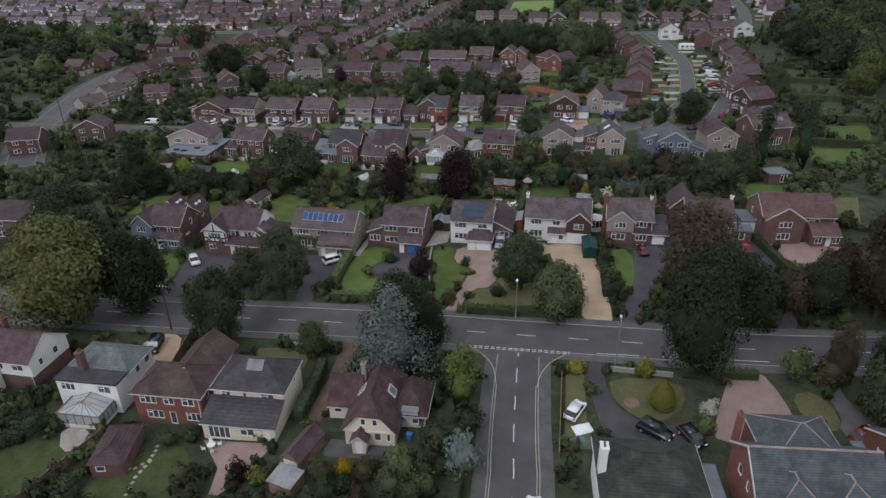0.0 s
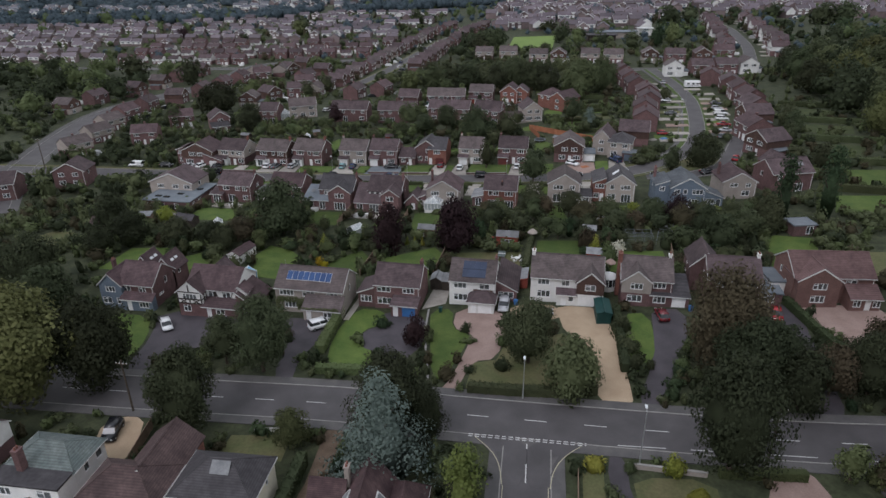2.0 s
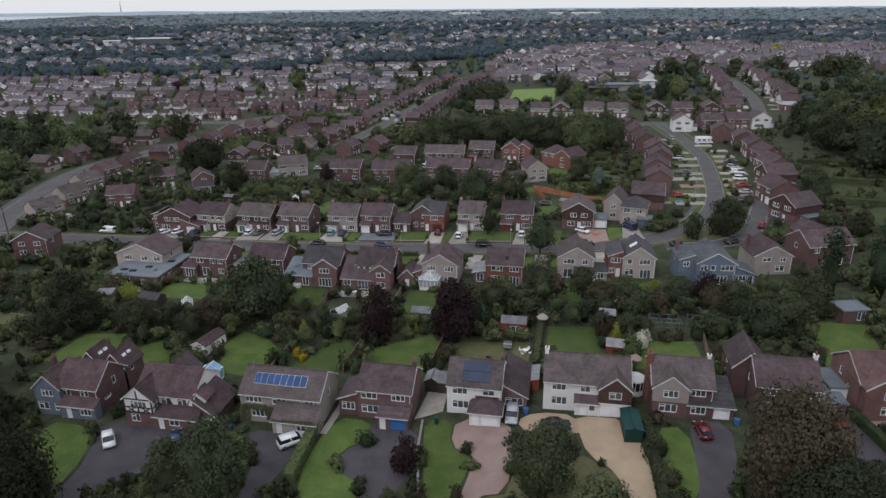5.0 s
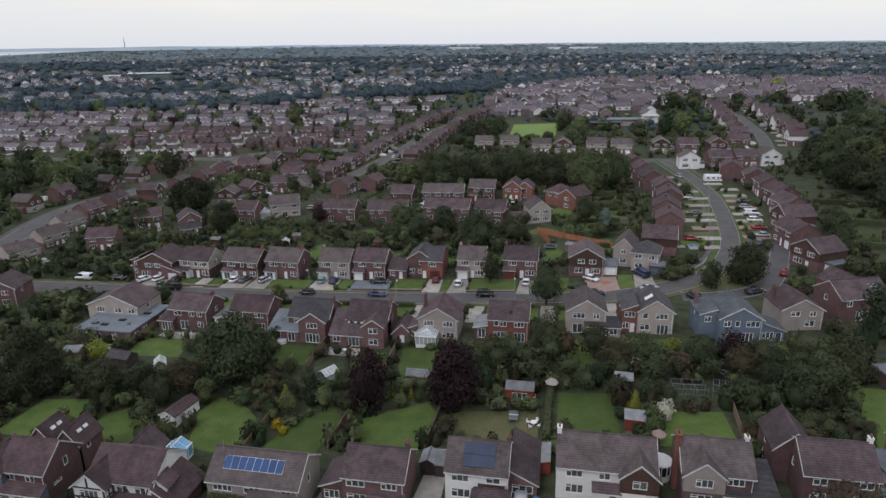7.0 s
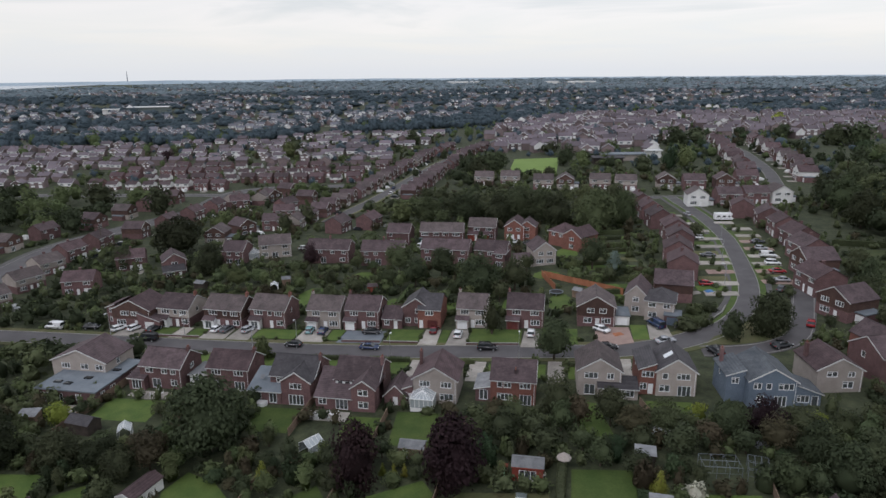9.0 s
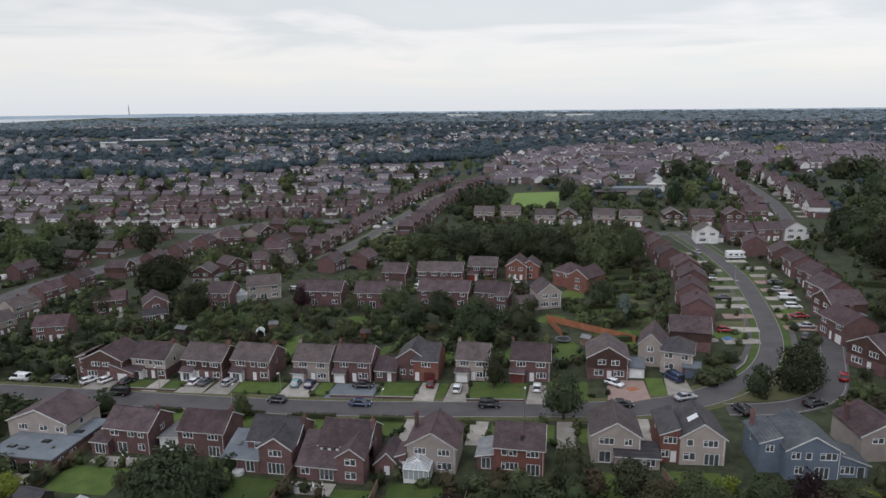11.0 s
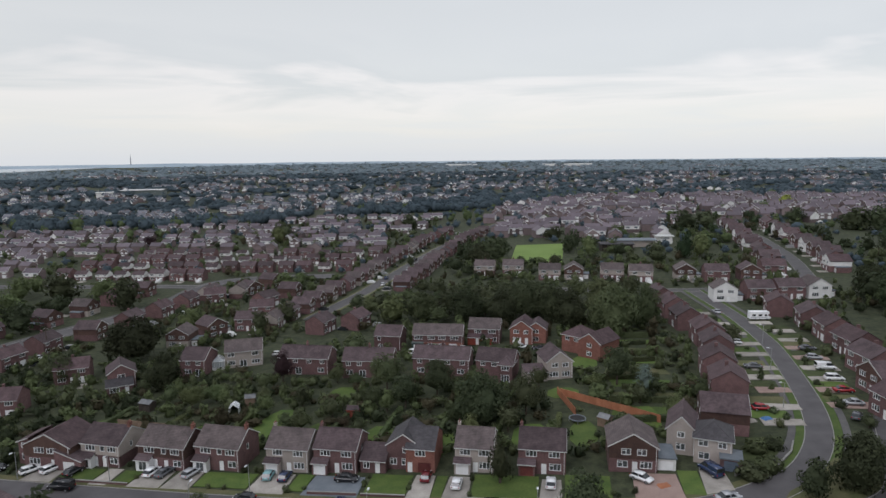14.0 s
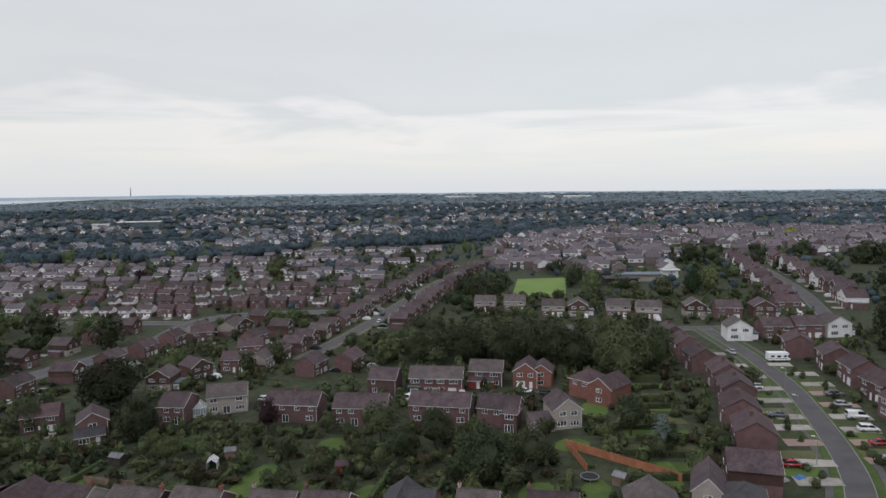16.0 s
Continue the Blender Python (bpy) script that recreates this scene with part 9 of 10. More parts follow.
# trees of the farther streets
for x_, y_, h_, r_, l_, t_ in ((-193, 329, 12, 7.5, L_DARK, "round dark tree beside the wide road"), (-144.6, 299, 8, 5, L_LIGHT, "yellow-green tree between brick houses"), (-231, 337, 12, 9, L_DARK, "dark tree beside the estate"), (-234, 314, 9, 6, L_LIGHT, "light green tree beside the estate"), (-140, 372, 7, 5.5, L_LIGHT, "light green tree behind the street"), (-136, 380, 6, 4, L_LIGHT, "light green tree behind the street"), (-117, 297, 8, 4, L_OAK, "dark tree beside the close"), (-113, 311, 8, 4.5, L_OAK, "dark tree beside the close"), (-226, 413, 5, 4, L_OAK, "dark tree among the terraces"), (-212, 525, 11, 7, L_LIGHT, "light green tree behind the terraces"), (-214, 540, 14, 9, L_OAK, "tall dark tree behind the terraces"), (-298, 500, 7, 6, L_PURPLE, "purple tree among the terraces"), (-130, 594, 14, 8, L_OAK, "tall dark tree behind the terraces"), (-140, 449, 7, 6, L_OAK, "dark tree behind the street"), (-148, 444, 7, 5, L_OAK, "dark tree behind the street"), (-93, 432, 6, 2.5, L_OAK, "dark slender tree beside the street"), (-91, 516, 7, 3, L_OAK, "dark street tree between houses"), (-50, 441, 13, 9, L_OAK, "large dark tree beside the field"), (-46, 456, 12, 7, L_OAK, "large dark tree beside the field"), (-55, 430, 11, 7, L_OAK, "large dark tree beside the field"), (-5, 482, 12, 6, L_OAK, "tall dark tree beside the field"), (-7, 470, 9, 5, L_OAK, "dark tree beside the field"), (4, 456, 10, 5, L_LIGHT, "light green tree beside the field"), (-17, 530, 9, 8, L_OAK, "broad dark tree behind the field"), (-32, 424, 6, 4, L_HEDGE, "green tree before the field"), (-15, 424, 6, 4, L_OAK, "dark tree before the field"), (24, 425, 8, 4, L_OAK, "dark tree beside the school"), (36, 430, 10, 6.5, L_OAK, "broad dark tree beside the school"), (52, 440, 13, 5, L_CONIFER, "tall dark conifer beside the school"), (61, 447, 12, 6, L_LIGHT, "light green tree beside the school"), (76, 568, 14, 10, L_OAK, "broad dark tree among the houses"), (90, 572, 12, 9, L_OAK, "broad dark tree among the houses"), (160, 608, 11, 8, L_OAK, "dark round tree on the hill"), (180, 560, 15, 12, L_OAK, "large dark tree on the hill"), (196, 558, 15, 12, L_OAK, "large dark tree on the hill"), (203, 768, 11, 8, L_YELLOW, "yellow tree among far houses"), (38, 287, 5, 3.6, L_OAK, "dark bushy tree beside the street"), (-72, 313, 9, 7, L_LIGHT, "rounded green tree beside the wood"), (-48, 316, 8, 3, L_CEDAR, "grey-green tree beside the wood"), (26, 535, 8, 6, L_LIGHT, "light tree among the houses")):
    tree(x_, y_, h_, r_, "round", l_, t_, clear=0.4)
TAKEN += [(-11, 237, 4.5), (-2, 233, 4.5), (6, 228, 4), (-12, 245, 4), (-8.6, 226.5, 4)]
# shrubs of the front gardens along the bending street
brng = random.Random(4)
for i_ in range(26):
    y_ = 226 + i_ * 3.6
    x_ = np.interp(y_, (220, 236, 268, 284, 299, 320), (37.5, 42, 45.6, 47.2, 46.4, 43.2))
    bush(x_ + brng.choice((-1, 1)) * brng.uniform(5.0, 10.0), y_, brng.uniform(0.9, 2.4), brng.uniform(0.8, 1.7), brng.choice((L_HEDGE, L_OAK, L_LIGHT)), "small leafy shrub in a front garden")
for x_, y_, h_, r_ in ((66, 222, 7, 3.6), (70, 232, 8, 4), (64, 206, 5, 3), (72, 244, 8, 4.2), (68, 198, 7, 4), (49.5, 226, 3, 1.8), (52, 206, 3, 1.8)):
    tree(x_, y_, h_, r_, "round", L_OAK, "dark garden tree beside brick houses", clear=0.4)
# scattered garden shrubs and trees
srng = random.Random(21)
LITE = {}        # small crowns for the joined plants, one for each shape
STUFF = {}       # leaf material: vertices and faces


def scatter(x0, x1, y0, y1, n, hs, rsz, kinds, leaves, label, category="shrub", name="shrub", stuff=False):
    made = tries = 0
    while made < n and tries < n * 14:
        tries += 1
        x, y = srng.uniform(x0, x1), srng.uniform(y0, y1)
        r = srng.uniform(*rsz)
        if not free(x, y, r):
            continue
        made += 1
        h, kind, leaf = srng.uniform(*hs) * (0.7 + 0.3 * r / rsz[1]), srng.choice(kinds), srng.choice(leaves)
        if not stuff:
            tree(x, y, h, r, kind, leaf, label, category, name)
            continue
        key = (kind, srng.randrange(3), y < 113 or r > 4.6)
        if key not in LITE:
            k = KINDS[kind]
            near_ = key[2]
            leaves_ = (115 if kind == "round" else 56) * (3 if near_ else 1)
            v, f, q = crown(90 + key[1] * 5, leaves_, 10 if kind == "round" else 6, k[2], k[3] * 1.2, k[4] * (1.4 if near_ else 2.2), k[5], 6, 0.84)
            LITE[key] = (np.array(v), np.array(q), f)
        v, nv, f = LITE[key]
        tall = KINDS[kind][5]
        base = 0.12 * h if kind == "round" else 0.0
        zs, a = (h - base) / (tall + 0.25), srng.uniform(0, 6.28)
        c, s = math.cos(a), math.sin(a)
        w = np.stack([(v[:, 0] * c - v[:, 1] * s) * r + x, (v[:, 0] * s + v[:, 1] * c) * r + y, v[:, 2] * zs + g(x, y) + base + 0.12 * zs], 1)
        V, F, N = STUFF.setdefault(leaf.name, ([], [], []))
        o = len(V)
        V.extend(w.tolist())
        N.extend(np.stack([nv[:, 0] * c - nv[:, 1] * s, nv[:, 0] * s + nv[:, 1] * c, nv[:, 2]], 1).tolist())
        F.extend([[i + o for i in q] for q in f])
        TAKEN.append((x, y, r * 0.55))


GREEN = (L_HEDGE, L_LIGHT, L_LIGHT, L_OAK, L_BROWN, L_HEDGE)
MIXED = (L_OAK, L_OAK, L_HEDGE, L_CONIFER, L_LIGHT, L_BROWN)
scatter(-80, -12, 38, 58, 46, (1.5, 4.5), (1.0, 2.4), ("bush", "bush", "round"), MIXED, "leafy garden shrub behind a house")
scatter(-30, -8, 44, 80, 26, (1.5, 5), (1.0, 2.2), ("bush", "bush", "round", "column"), MIXED, "leafy garden shrub beside the road")
scatter(30, 70, 62, 80, 14, (2, 5), (1.2, 2.6), ("bush", "round"), MIXED, "leafy garden shrub beside the drive")
scatter(-110, 60, 92, 108, 60, (1.2, 3), (0.8, 1.9), ("bush",), MIXED, "low leafy front garden shrub")
TAKEN += [(-90, 149, 4.5), (-83, 150, 4), (-96, 148, 3), (-50, 150, 5), (-42, 149, 4), (-32, 152, 5), (-58, 154, 3.5)]
scatter(-100, 50, 126, 150, 120, (2.0, 5.0), (1.2, 2.8), ("bush", "bush", "round", "column"), MIXED, "leafy back garden shrub or conifer")
scatter(-100, -24, 140, 156, 18, (2.5, 4.5), (1.6, 2.8), ("round",), (L_OAK, L_HEDGE, L_LIGHT, L_BROWN), "leafy back garden tree", "tree", "tree")
scatter(-24, 50, 143, 159, 24, (4, 7.5), (2.4, 4.0), ("round",), (L_OAK, L_HEDGE, L_BROWN, L_HEDGE), "dark leafy back garden tree", "tree", "tree")
scatter(-140, 60, 127, 162, 320, (1.2, 4.2), (1.0, 2.6), ("bush", "round", "round"), (L_OAK, L_HEDGE, L_HEDGE, L_LIGHT, L_BROWN), "", stuff=True)
scatter(-140, 60, 108, 128, 60, (1.2, 3.5), (0.8, 1.7), ("bush",), MIXED, "", stuff=True)
scatter(-85, -28, 36, 57, 110, (1.2, 3.4), (0.8, 1.9), ("bush",), MIXED, "", stuff=True)
scatter(-85, 60, 36, 81, 300, (0.8, 2.8), (0.6, 1.6), ("bush",), MIXED, "", stuff=True)
scatter(-110, 62, 90, 112, 260, (0.8, 2.4), (0.6, 1.5), ("bush",), MIXED, "", stuff=True)
scatter(-210, -100, 130, 200, 120, (2.5, 7), (1.8, 4.4), ("round", "bush"), (L_OAK, L_OAK, L_HEDGE), "", stuff=True)
scatter(-200, -120, 196, 260, 150, (1.2, 4.5), (1.0, 2.8), ("round", "bush", "bush"), (L_OAK, L_OAK, L_HEDGE, L_LIGHT), "", stuff=True)
scatter(-300, -200, 200, 330, 150, (1.2, 4.5), (1.2, 3.0), ("round", "bush"), (L_OAK, L_HEDGE, L_LIGHT), "", stuff=True)
scatter(-135, 20, 211, 250, 46, (3.0, 6.5), (1.8, 3.6), ("round",), GREEN, "leafy tree between the back gardens", "tree", "tree")
scatter(-135, 20, 209, 252, 330, (1.0, 3.6), (1.0, 2.6), ("bush", "bush", "round"), GREEN, "", stuff=True)
scatter(-14, 24, 215, 350, 150, (1.0, 3.5), (0.9, 2.2), ("bush", "bush", "round"), GREEN, "", stuff=True)
scatter(-140, 14, 191.8, 199, 50, (0.8, 1.8), (0.5, 1.1), ("bush",), (L_HEDGE, L_OAK, L_LIGHT), "low clipped front garden shrub")
for x_ in (-95.5, -77, -62, -48, -34, -21.6, -5.4):
    hedge([(x_, 181.9), (x_ + 9.0, 182.1)], 0.9, 1.1, srng.choice((L_HEDGE, L_OAK)), "low clipped hedge along the pavement")
scatter(-140, 10, 174, 183, 90, (0.8, 2.2), (0.6, 1.3), ("bush",), (L_HEDGE, L_OAK, L_LIGHT), "", stuff=True)
for y_ in (228, 239, 247, 255, 268, 275, 284, 292):
    hedge([(srng.uniform(-4, 5), y_ + srng.uniform(-1.5, 1.5)), (srng.uniform(12, 18), y_ + srng.uniform(-1, 1.5))], 1.1, srng.uniform(1.1, 1.8), srng.choice((L_OAK, L_HEDGE)), "long clipped hedge between gardens")
for x_ in (-118, -101.5, -85, -74, -62, -50.5, -38.5, -26, -13.5, -3):
    hedge([(x_, 209), (x_ + 1, 224 + (x_ * 7) % 9)], 1.0, 1.5, srng.choice((L_LIGHT, L_HEDGE)), "clipped hedge between two back gardens")
# woods and the trees of the farther gardens
scatter(-62, 92, 362, 436, 200, (1.5, 5.5), (1.2, 3.2), ("round", "bush"), GREEN, "", stuff=True)
scatter(-125, -66, 300, 560, 190, (1.2, 3.2), (0.8, 1.8), ("bush",), MIXED, "", stuff=True)
WOOD = (L_OAK, L_OAK, L_CONIFER, L_HEDGE)
for x_, y_, h_, r_, l_ in ((5, 297, 15, 9.5, L_HEDGE), (-9, 303, 13, 7, L_OAK), (15, 306, 13, 6.5, L_HEDGE), (2, 314, 15, 8, L_HEDGE), (-16, 314, 13, 7.5, L_OAK), (-32, 308, 12, 7, L_DARK), (-46, 314, 12, 7.5, L_OAK), (-24, 320, 13, 8, L_OAK), (-62, 316, 10, 7.5, L_HEDGE)):
    tree(x_, y_, h_, r_, "big", l_, "tall spreading tree of a dense wood", clear=0.5)
scatter(-54, 18, 316, 348, 26, (8, 10.5), (4.5, 7), ("round",), (L_OAK, L_HEDGE, L_OAK), "tall dark tree of a dense wood", "tree", "tree")
scatter(-95, -52, 308, 362, 16, (5, 8), (3.0, 5), ("round",), (L_HEDGE, L_LIGHT, L_OAK), "leafy tree behind the houses", "tree", "tree")
scatter(-70, -44, 398, 500, 20, (5, 11), (3, 6), ("round",), (L_OAK,), "", stuff=True)
scatter(-2, 24, 400, 500, 18, (4, 8), (2.5, 5), ("round",), (L_OAK, L_LIGHT), "", stuff=True)
for y_ in (181.5, 206, 229, 253, 277):
    hedge([(66 + (y_ - 180) * 0.12, y_), (94 + (y_ - 180) * 0.06, y_ - 5)], 1.4, 1.9, L_HEDGE, "long green hedge between gardens")
for x_, y_, h_, r_, l_ in ((97, 236, 13, 7.5, L_OLIVE), (108, 228, 14, 8, L_HEDGE), (104, 252, 15, 8.5, L_HEDGE), (117, 246, 15, 8.5, L_HEDGE), (95, 300, 13, 7, L_OAK), (104, 278, 15, 8, L_OAK), (116, 268, 16, 9, L_HEDGE), (110, 302, 16, 9, L_OLIVE), (98, 322, 14, 8, L_HEDGE), (122, 290, 16, 9, L_OAK), (112, 330, 15, 9, L_HEDGE), (128, 318, 17, 10, L_HEDGE), (100, 345, 13, 7, L_OAK), (116, 356, 15, 9, L_OAK), (134, 344, 17, 10, L_OLIVE)):
    tree(x_, y_, h_, r_, "big", l_, "large spreading tree at the edge of a wood", clear=0.6)
scatter(92, 240, 200, 370, 105, (10, 16), (5.5, 9), ("round",), (L_HEDGE, L_OAK, L_HEDGE), "", stuff=True)
scatter(84, 130, 130, 200, 50, (4, 10), (2.5, 5), ("round",), WOOD, "", stuff=True)
scatter(62, 100, 200, 290, 60, (1.2, 3.5), (1.0, 2.2), ("bush", "round"), GREEN, "", stuff=True)
scatter(60, 86, 130, 200, 26, (1.5, 5), (1.2, 2.6), ("round", "bush"), GREEN, "", stuff=True)
scatter(134, 270, 370, 500, 34, (7, 12), (4, 8), ("round",), WOOD, "", stuff=True)
scatter(38, 80, 150, 205, 70, (1.2, 4), (1, 2.4), ("round", "bush"), GREEN, "", stuff=True)
scatter(56, 100, 200, 380, 110, (1.5, 4.5), (1.0, 2.4), ("round", "bush"), GREEN, "", stuff=True)
scatter(-320, -100, 100, 250, 110, (3, 8), (2.2, 4.6), ("round",), (L_OAK, L_OAK, L_HEDGE, L_LIGHT), "", stuff=True)
scatter(-320, -130, 100, 250, 160, (1.5, 4), (1.2, 2.6), ("bush",), MIXED, "", stuff=True)
scatter(-330, -205, 250, 352, 60, (8, 13), (4, 7), ("round",), (L_OAK, L_LIGHT, L_OAK), "", stuff=True)
scatter(-182, -100, 255, 405, 210, (1.2, 4.5), (1.0, 2.8), ("round", "bush"), GREEN, "", stuff=True)
scatter(-85, 30, 256, 302, 60, (2, 5.5), (1.4, 3.0), ("round", "bush"), GREEN, "", stuff=True)
scatter(62, 150, 395, 660, 130, (3, 7), (1.6, 4), ("round", "bush"), MIXED, "", stuff=True)
scatter(-350, -110, 380, 660, 240, (2.5, 6), (1.6, 3.6), ("round", "bush"), GREEN, "", stuff=True)
for leaf in (L_OAK, L_HEDGE, L_CONIFER, L_LIGHT, L_BROWN):
    if leaf.name in STUFF:
        ob = new("garden_greenery", leafy("garden_greenery", STUFF[leaf.name], leaf))
        tagged(ob, "dense mixed shrubs and trees of the gardens", "greenery", kind="stuff")


# the far town: houses and woods, too many to count
BELT = ((-900, 470), (-472, 552), (-407, 571), (-339, 606), (-258, 668), (-159, 758), (-68, 815), (27, 940), (197, 930), (353, 905), (900, 880))
QUARTERS = ((-420, 930, 120, 60), (-340, 1180, 130, 110), (-240, 1250, 70, 60), (-90, 1230, 90, 60), (250, 1600, 160, 90), (-865, 1115, 130, 70), (-620, 860, 150, 50), (80, 1180, 100, 60), (-560, 1500, 160, 90), (-100, 1750, 200, 90))


def belt_y(x):
    for (a, b), (c, d) in zip(BELT, BELT[1:]):
        if a <= x <= c:
            return b + (d - b) * (x - a) / (c - a)
    return 880.0 if x > 0 else 470.0


def far_town():
    rs = np.random.RandomState(5)
    scale = 1.0
    # "slate" holds the farthest roofs, blue-grey with haze in the colour
    lists = {k: ([], []) for k in ("wall", "drive", "roof", "slate", "window", "front", "pane", "car", "dark_car")}

    def put(kind, shape, x, y, z, a):
        v, f = lists[kind]
        k = len(v)
        c, s = math.cos(a), math.sin(a)
        v.extend([(x + (px * c - py * s) * scale, y + (px * s + py * c) * scale, z + pz * scale) for px, py, pz in shape[0]])
        f.extend([tuple(i + k for i in q) for q in shape[1]])

    walls, roof_x = box(-5.4, 5.4, -4, 4, -1, 5), roof_shape(-5.4, 5.4, -4, 4, 5, "x", 2.6, 0.3)[0]
    walls_y = box(-4.2, 4.2, -5, 5, -1, 5)
    roof_y = roof_shape(-4.2, 4.2, -5, 5, 5, "y", 2.8, 0.3)[0]
    roof_x = (roof_x[0][:12], roof_x[1][:8])
    roof_y = (roof_y[0][:12], roof_y[1][:8])
    quad = lambda x0, x1, z0, z1, y=-4.04: ([(x0, y, z0), (x1, y, z0), (x1, y, z1), (x0, y, z1)], [(0, 1, 2, 3)])
    panes = join([quad(-4, -1.5, 3.2, 4.5), quad(1.5, 4, 3.2, 4.5), quad(-4, -1.2, 0.8, 2.2), quad(1.5, 4.2, 0.2, 2.4)])
    panes_y = join([quad(-3.2, -0.8, 3.2, 4.5, -5.04), quad(0.8, 3.2, 3.2, 4.5, -5.04), quad(-3.2, 0.2, 0.6, 2.2, -5.04)])
    front = quad(-5.3, 5.3, 2.5, 4.9)
    front_panes = join([quad(-4, -1.7, 3.1, 4.3, -4.08), quad(1.7, 4, 3.1, 4.3, -4.08)])
    gable_ = ([(-4.2, -4.99, 5), (4.2, -4.99, 5), (0, -4.99, 7.8), (0, 4.99, 7.8), (-4.2, 4.99, 5), (4.2, 4.99, 5)], [(0, 1, 2), (4, 3, 5)])
    gable_front = ([(-4.2, -5.03, 2.6), (4.2, -5.03, 2.6), (4.2, -5.03, 5), (0, -5.03, 7.7), (-4.2, -5.03, 5)], [(0, 1, 2, 3, 4)])
    gx = ([(-5.39, -4, 5), (-5.39, 4, 5), (-5.39, 0, 7.6), (5.39, -4, 5), (5.39, 4, 5), (5.39, 0, 7.6)], [(0, 1, 2), (3, 5, 4)])

    eaves = join([quad(-5.7, 5.7, 4.55, 4.95, -4.42), ([(5.72, -4.3, 4.7), (5.72, 0, 7.6), (5.72, 0, 8.0), (5.72, -4.3, 5.1)], [(0, 1, 2, 3)]), ([(-5.72, -4.3, 4.7), (-5.72, 0, 7.6), (-5.72, 0, 8.0), (-5.72, -4.3, 5.1)], [(0, 1, 2, 3)])])
    boards = join([([(-4.5, -5.36, 4.6), (0, -5.36, 7.6), (0, -5.36, 8.0), (-4.5, -5.36, 5.0)], [(0, 1, 2, 3)]), ([(4.5, -5.36, 4.6), (0, -5.36, 7.6), (0, -5.36, 8.0), (4.5, -5.36, 5.0)], [(0, 1, 2, 3)])])
    stack = box(1.2, 2.0, 0.3, 1.1, 6.8, 8.8)
    yard = box(0.6, 4.6, -12.0, -5.2, -0.3, 0.16)
    parked = join([box(1.6, 3.5, -10.2, -5.6, 0.3, 1.1), box(1.75, 3.35, -9.2, -6.6, 1.1, 1.7)])

    def far_house(x, y, a, white=0.5, cover="roof", size=1.0):
        nonlocal scale
        scale, z = size, g(x, y)
        if rs.uniform() < 0.7:
            put("wall", walls, x, y, z, a)
            put(cover, roof_x, x, y, z, a)
            put("wall", gx, x, y, z, a)
            put("wall", stack, x, y, z, a)
            if y < 1000:
                put("window", eaves, x, y, z, a)
            if rs.uniform() < white:
                put("front", front, x, y, z, a)
                put("pane", front_panes, x, y, z, a)
            else:
                put("window", panes, x, y, z, a)
        else:
            put("wall", walls_y, x, y, z, a)
            put(cover, roof_y, x, y, z, a)
            put("wall", gable_, x, y, z, a)
            if y < 1000:
                put("window", boards, x, y, z, a)
            if rs.uniform() < white * 0.6:
                put("front", gable_front, x, y, z, a)
            else:
                put("window", panes_y, x, y, z, a)

        if y < 1000 and rs.uniform() < 0.6:
            put("drive", yard, x, y, z, a)
        if rs.uniform() < 0.45:
            put(rs.choice(("car", "car", "dark_car")), parked, x, y, z, a)

    # streets of the two estates
    for j in range(13):
        for i in range(72):
            x = -124 - i * 10.2 - 4 * (j % 3)
            y = row_y(j, x) + rs.uniform(-3, 3)
            lim = -104 + max(0, y - 520) * 0.45
            if y < belt_y(x) - 8 and x < lim and roomy(x, y, 3.4) and rs.uniform() < 0.9:
                far_house(x + rs.uniform(-1, 1), y, 0.1 + (math.pi if j % 3 == 1 else 0) + rs.uniform(-0.22, 0.22), 0.62, size=rs.uniform(0.68, 0.84))
    for j in range(19):
        for i in range(36):
            x, y = -72 + i * 13.5 + 5 * (j % 2), 520 + j * 22 + 8 * math.sin(i * 0.5 + j)
            if roomy(x, y) and y < belt_y(x) - 6 and rs.uniform() < 0.72 and not (-60 < x < 0 and y < 545) and not (150 < x < 240 and y < 600):
                far_house(x + rs.uniform(-1.5, 1.5), y + rs.uniform(-2, 2), rs.choice((0, 0, 0.3, math.pi, math.pi / 2)) + rs.uniform(-0.2, 0.2), 0.5)
    count = 0
    for _ in range(90000):
        if count > 1900:
            break
        d = 600 + 2600 * rs.uniform() ** 1.5
        b = radians(rs.uniform(-50, 46))
        x, y = -math.sin(b + radians(10)) * d, math.cos(b + radians(10)) * d
        x, y = 22 * math.floor(x / 22) + rs.uniform(-5, 5), 24 * math.floor(y / 24) + rs.uniform(-3, 3)
        n = noise.noise(Vector((x * 0.0032, y * 0.0032, 3.3)))
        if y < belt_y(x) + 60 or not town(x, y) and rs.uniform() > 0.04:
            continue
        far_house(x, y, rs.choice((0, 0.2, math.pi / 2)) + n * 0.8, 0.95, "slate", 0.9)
        count += 1
    for kind, name, material, label in (("wall", "far_house_walls", M_FARWALL, "far brown brick house walls, paled by haze in their colour"), ("roof", "far_house_roofs", M_FARROOF, "far brown tiled house roofs, paled and purpled by haze in their colour"), ("slate", "far_slate_roofs", M_HAZEROOF, "far house roofs, blue-grey haze put into their colour"), ("window", "far_house_windows", M_UPVC, "far white house windows and doors"), ("front", "far_house_fronts", M_WHITE, "far white upper house fronts"), ("car", "far_parked_cars", M_UPVC, "far white parked cars"), ("dark_car", "far_parked_cars", M_CARGLASS, "far dark parked cars"), ("pane", "far_house_panes", M_FELT, "far grey panes of house windows"), ("drive", "far_house_drives", M_SLAB, "far pale concrete drives before the houses")):
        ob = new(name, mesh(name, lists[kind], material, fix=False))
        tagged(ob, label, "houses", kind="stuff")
    # woods
    blobs = [[], []]
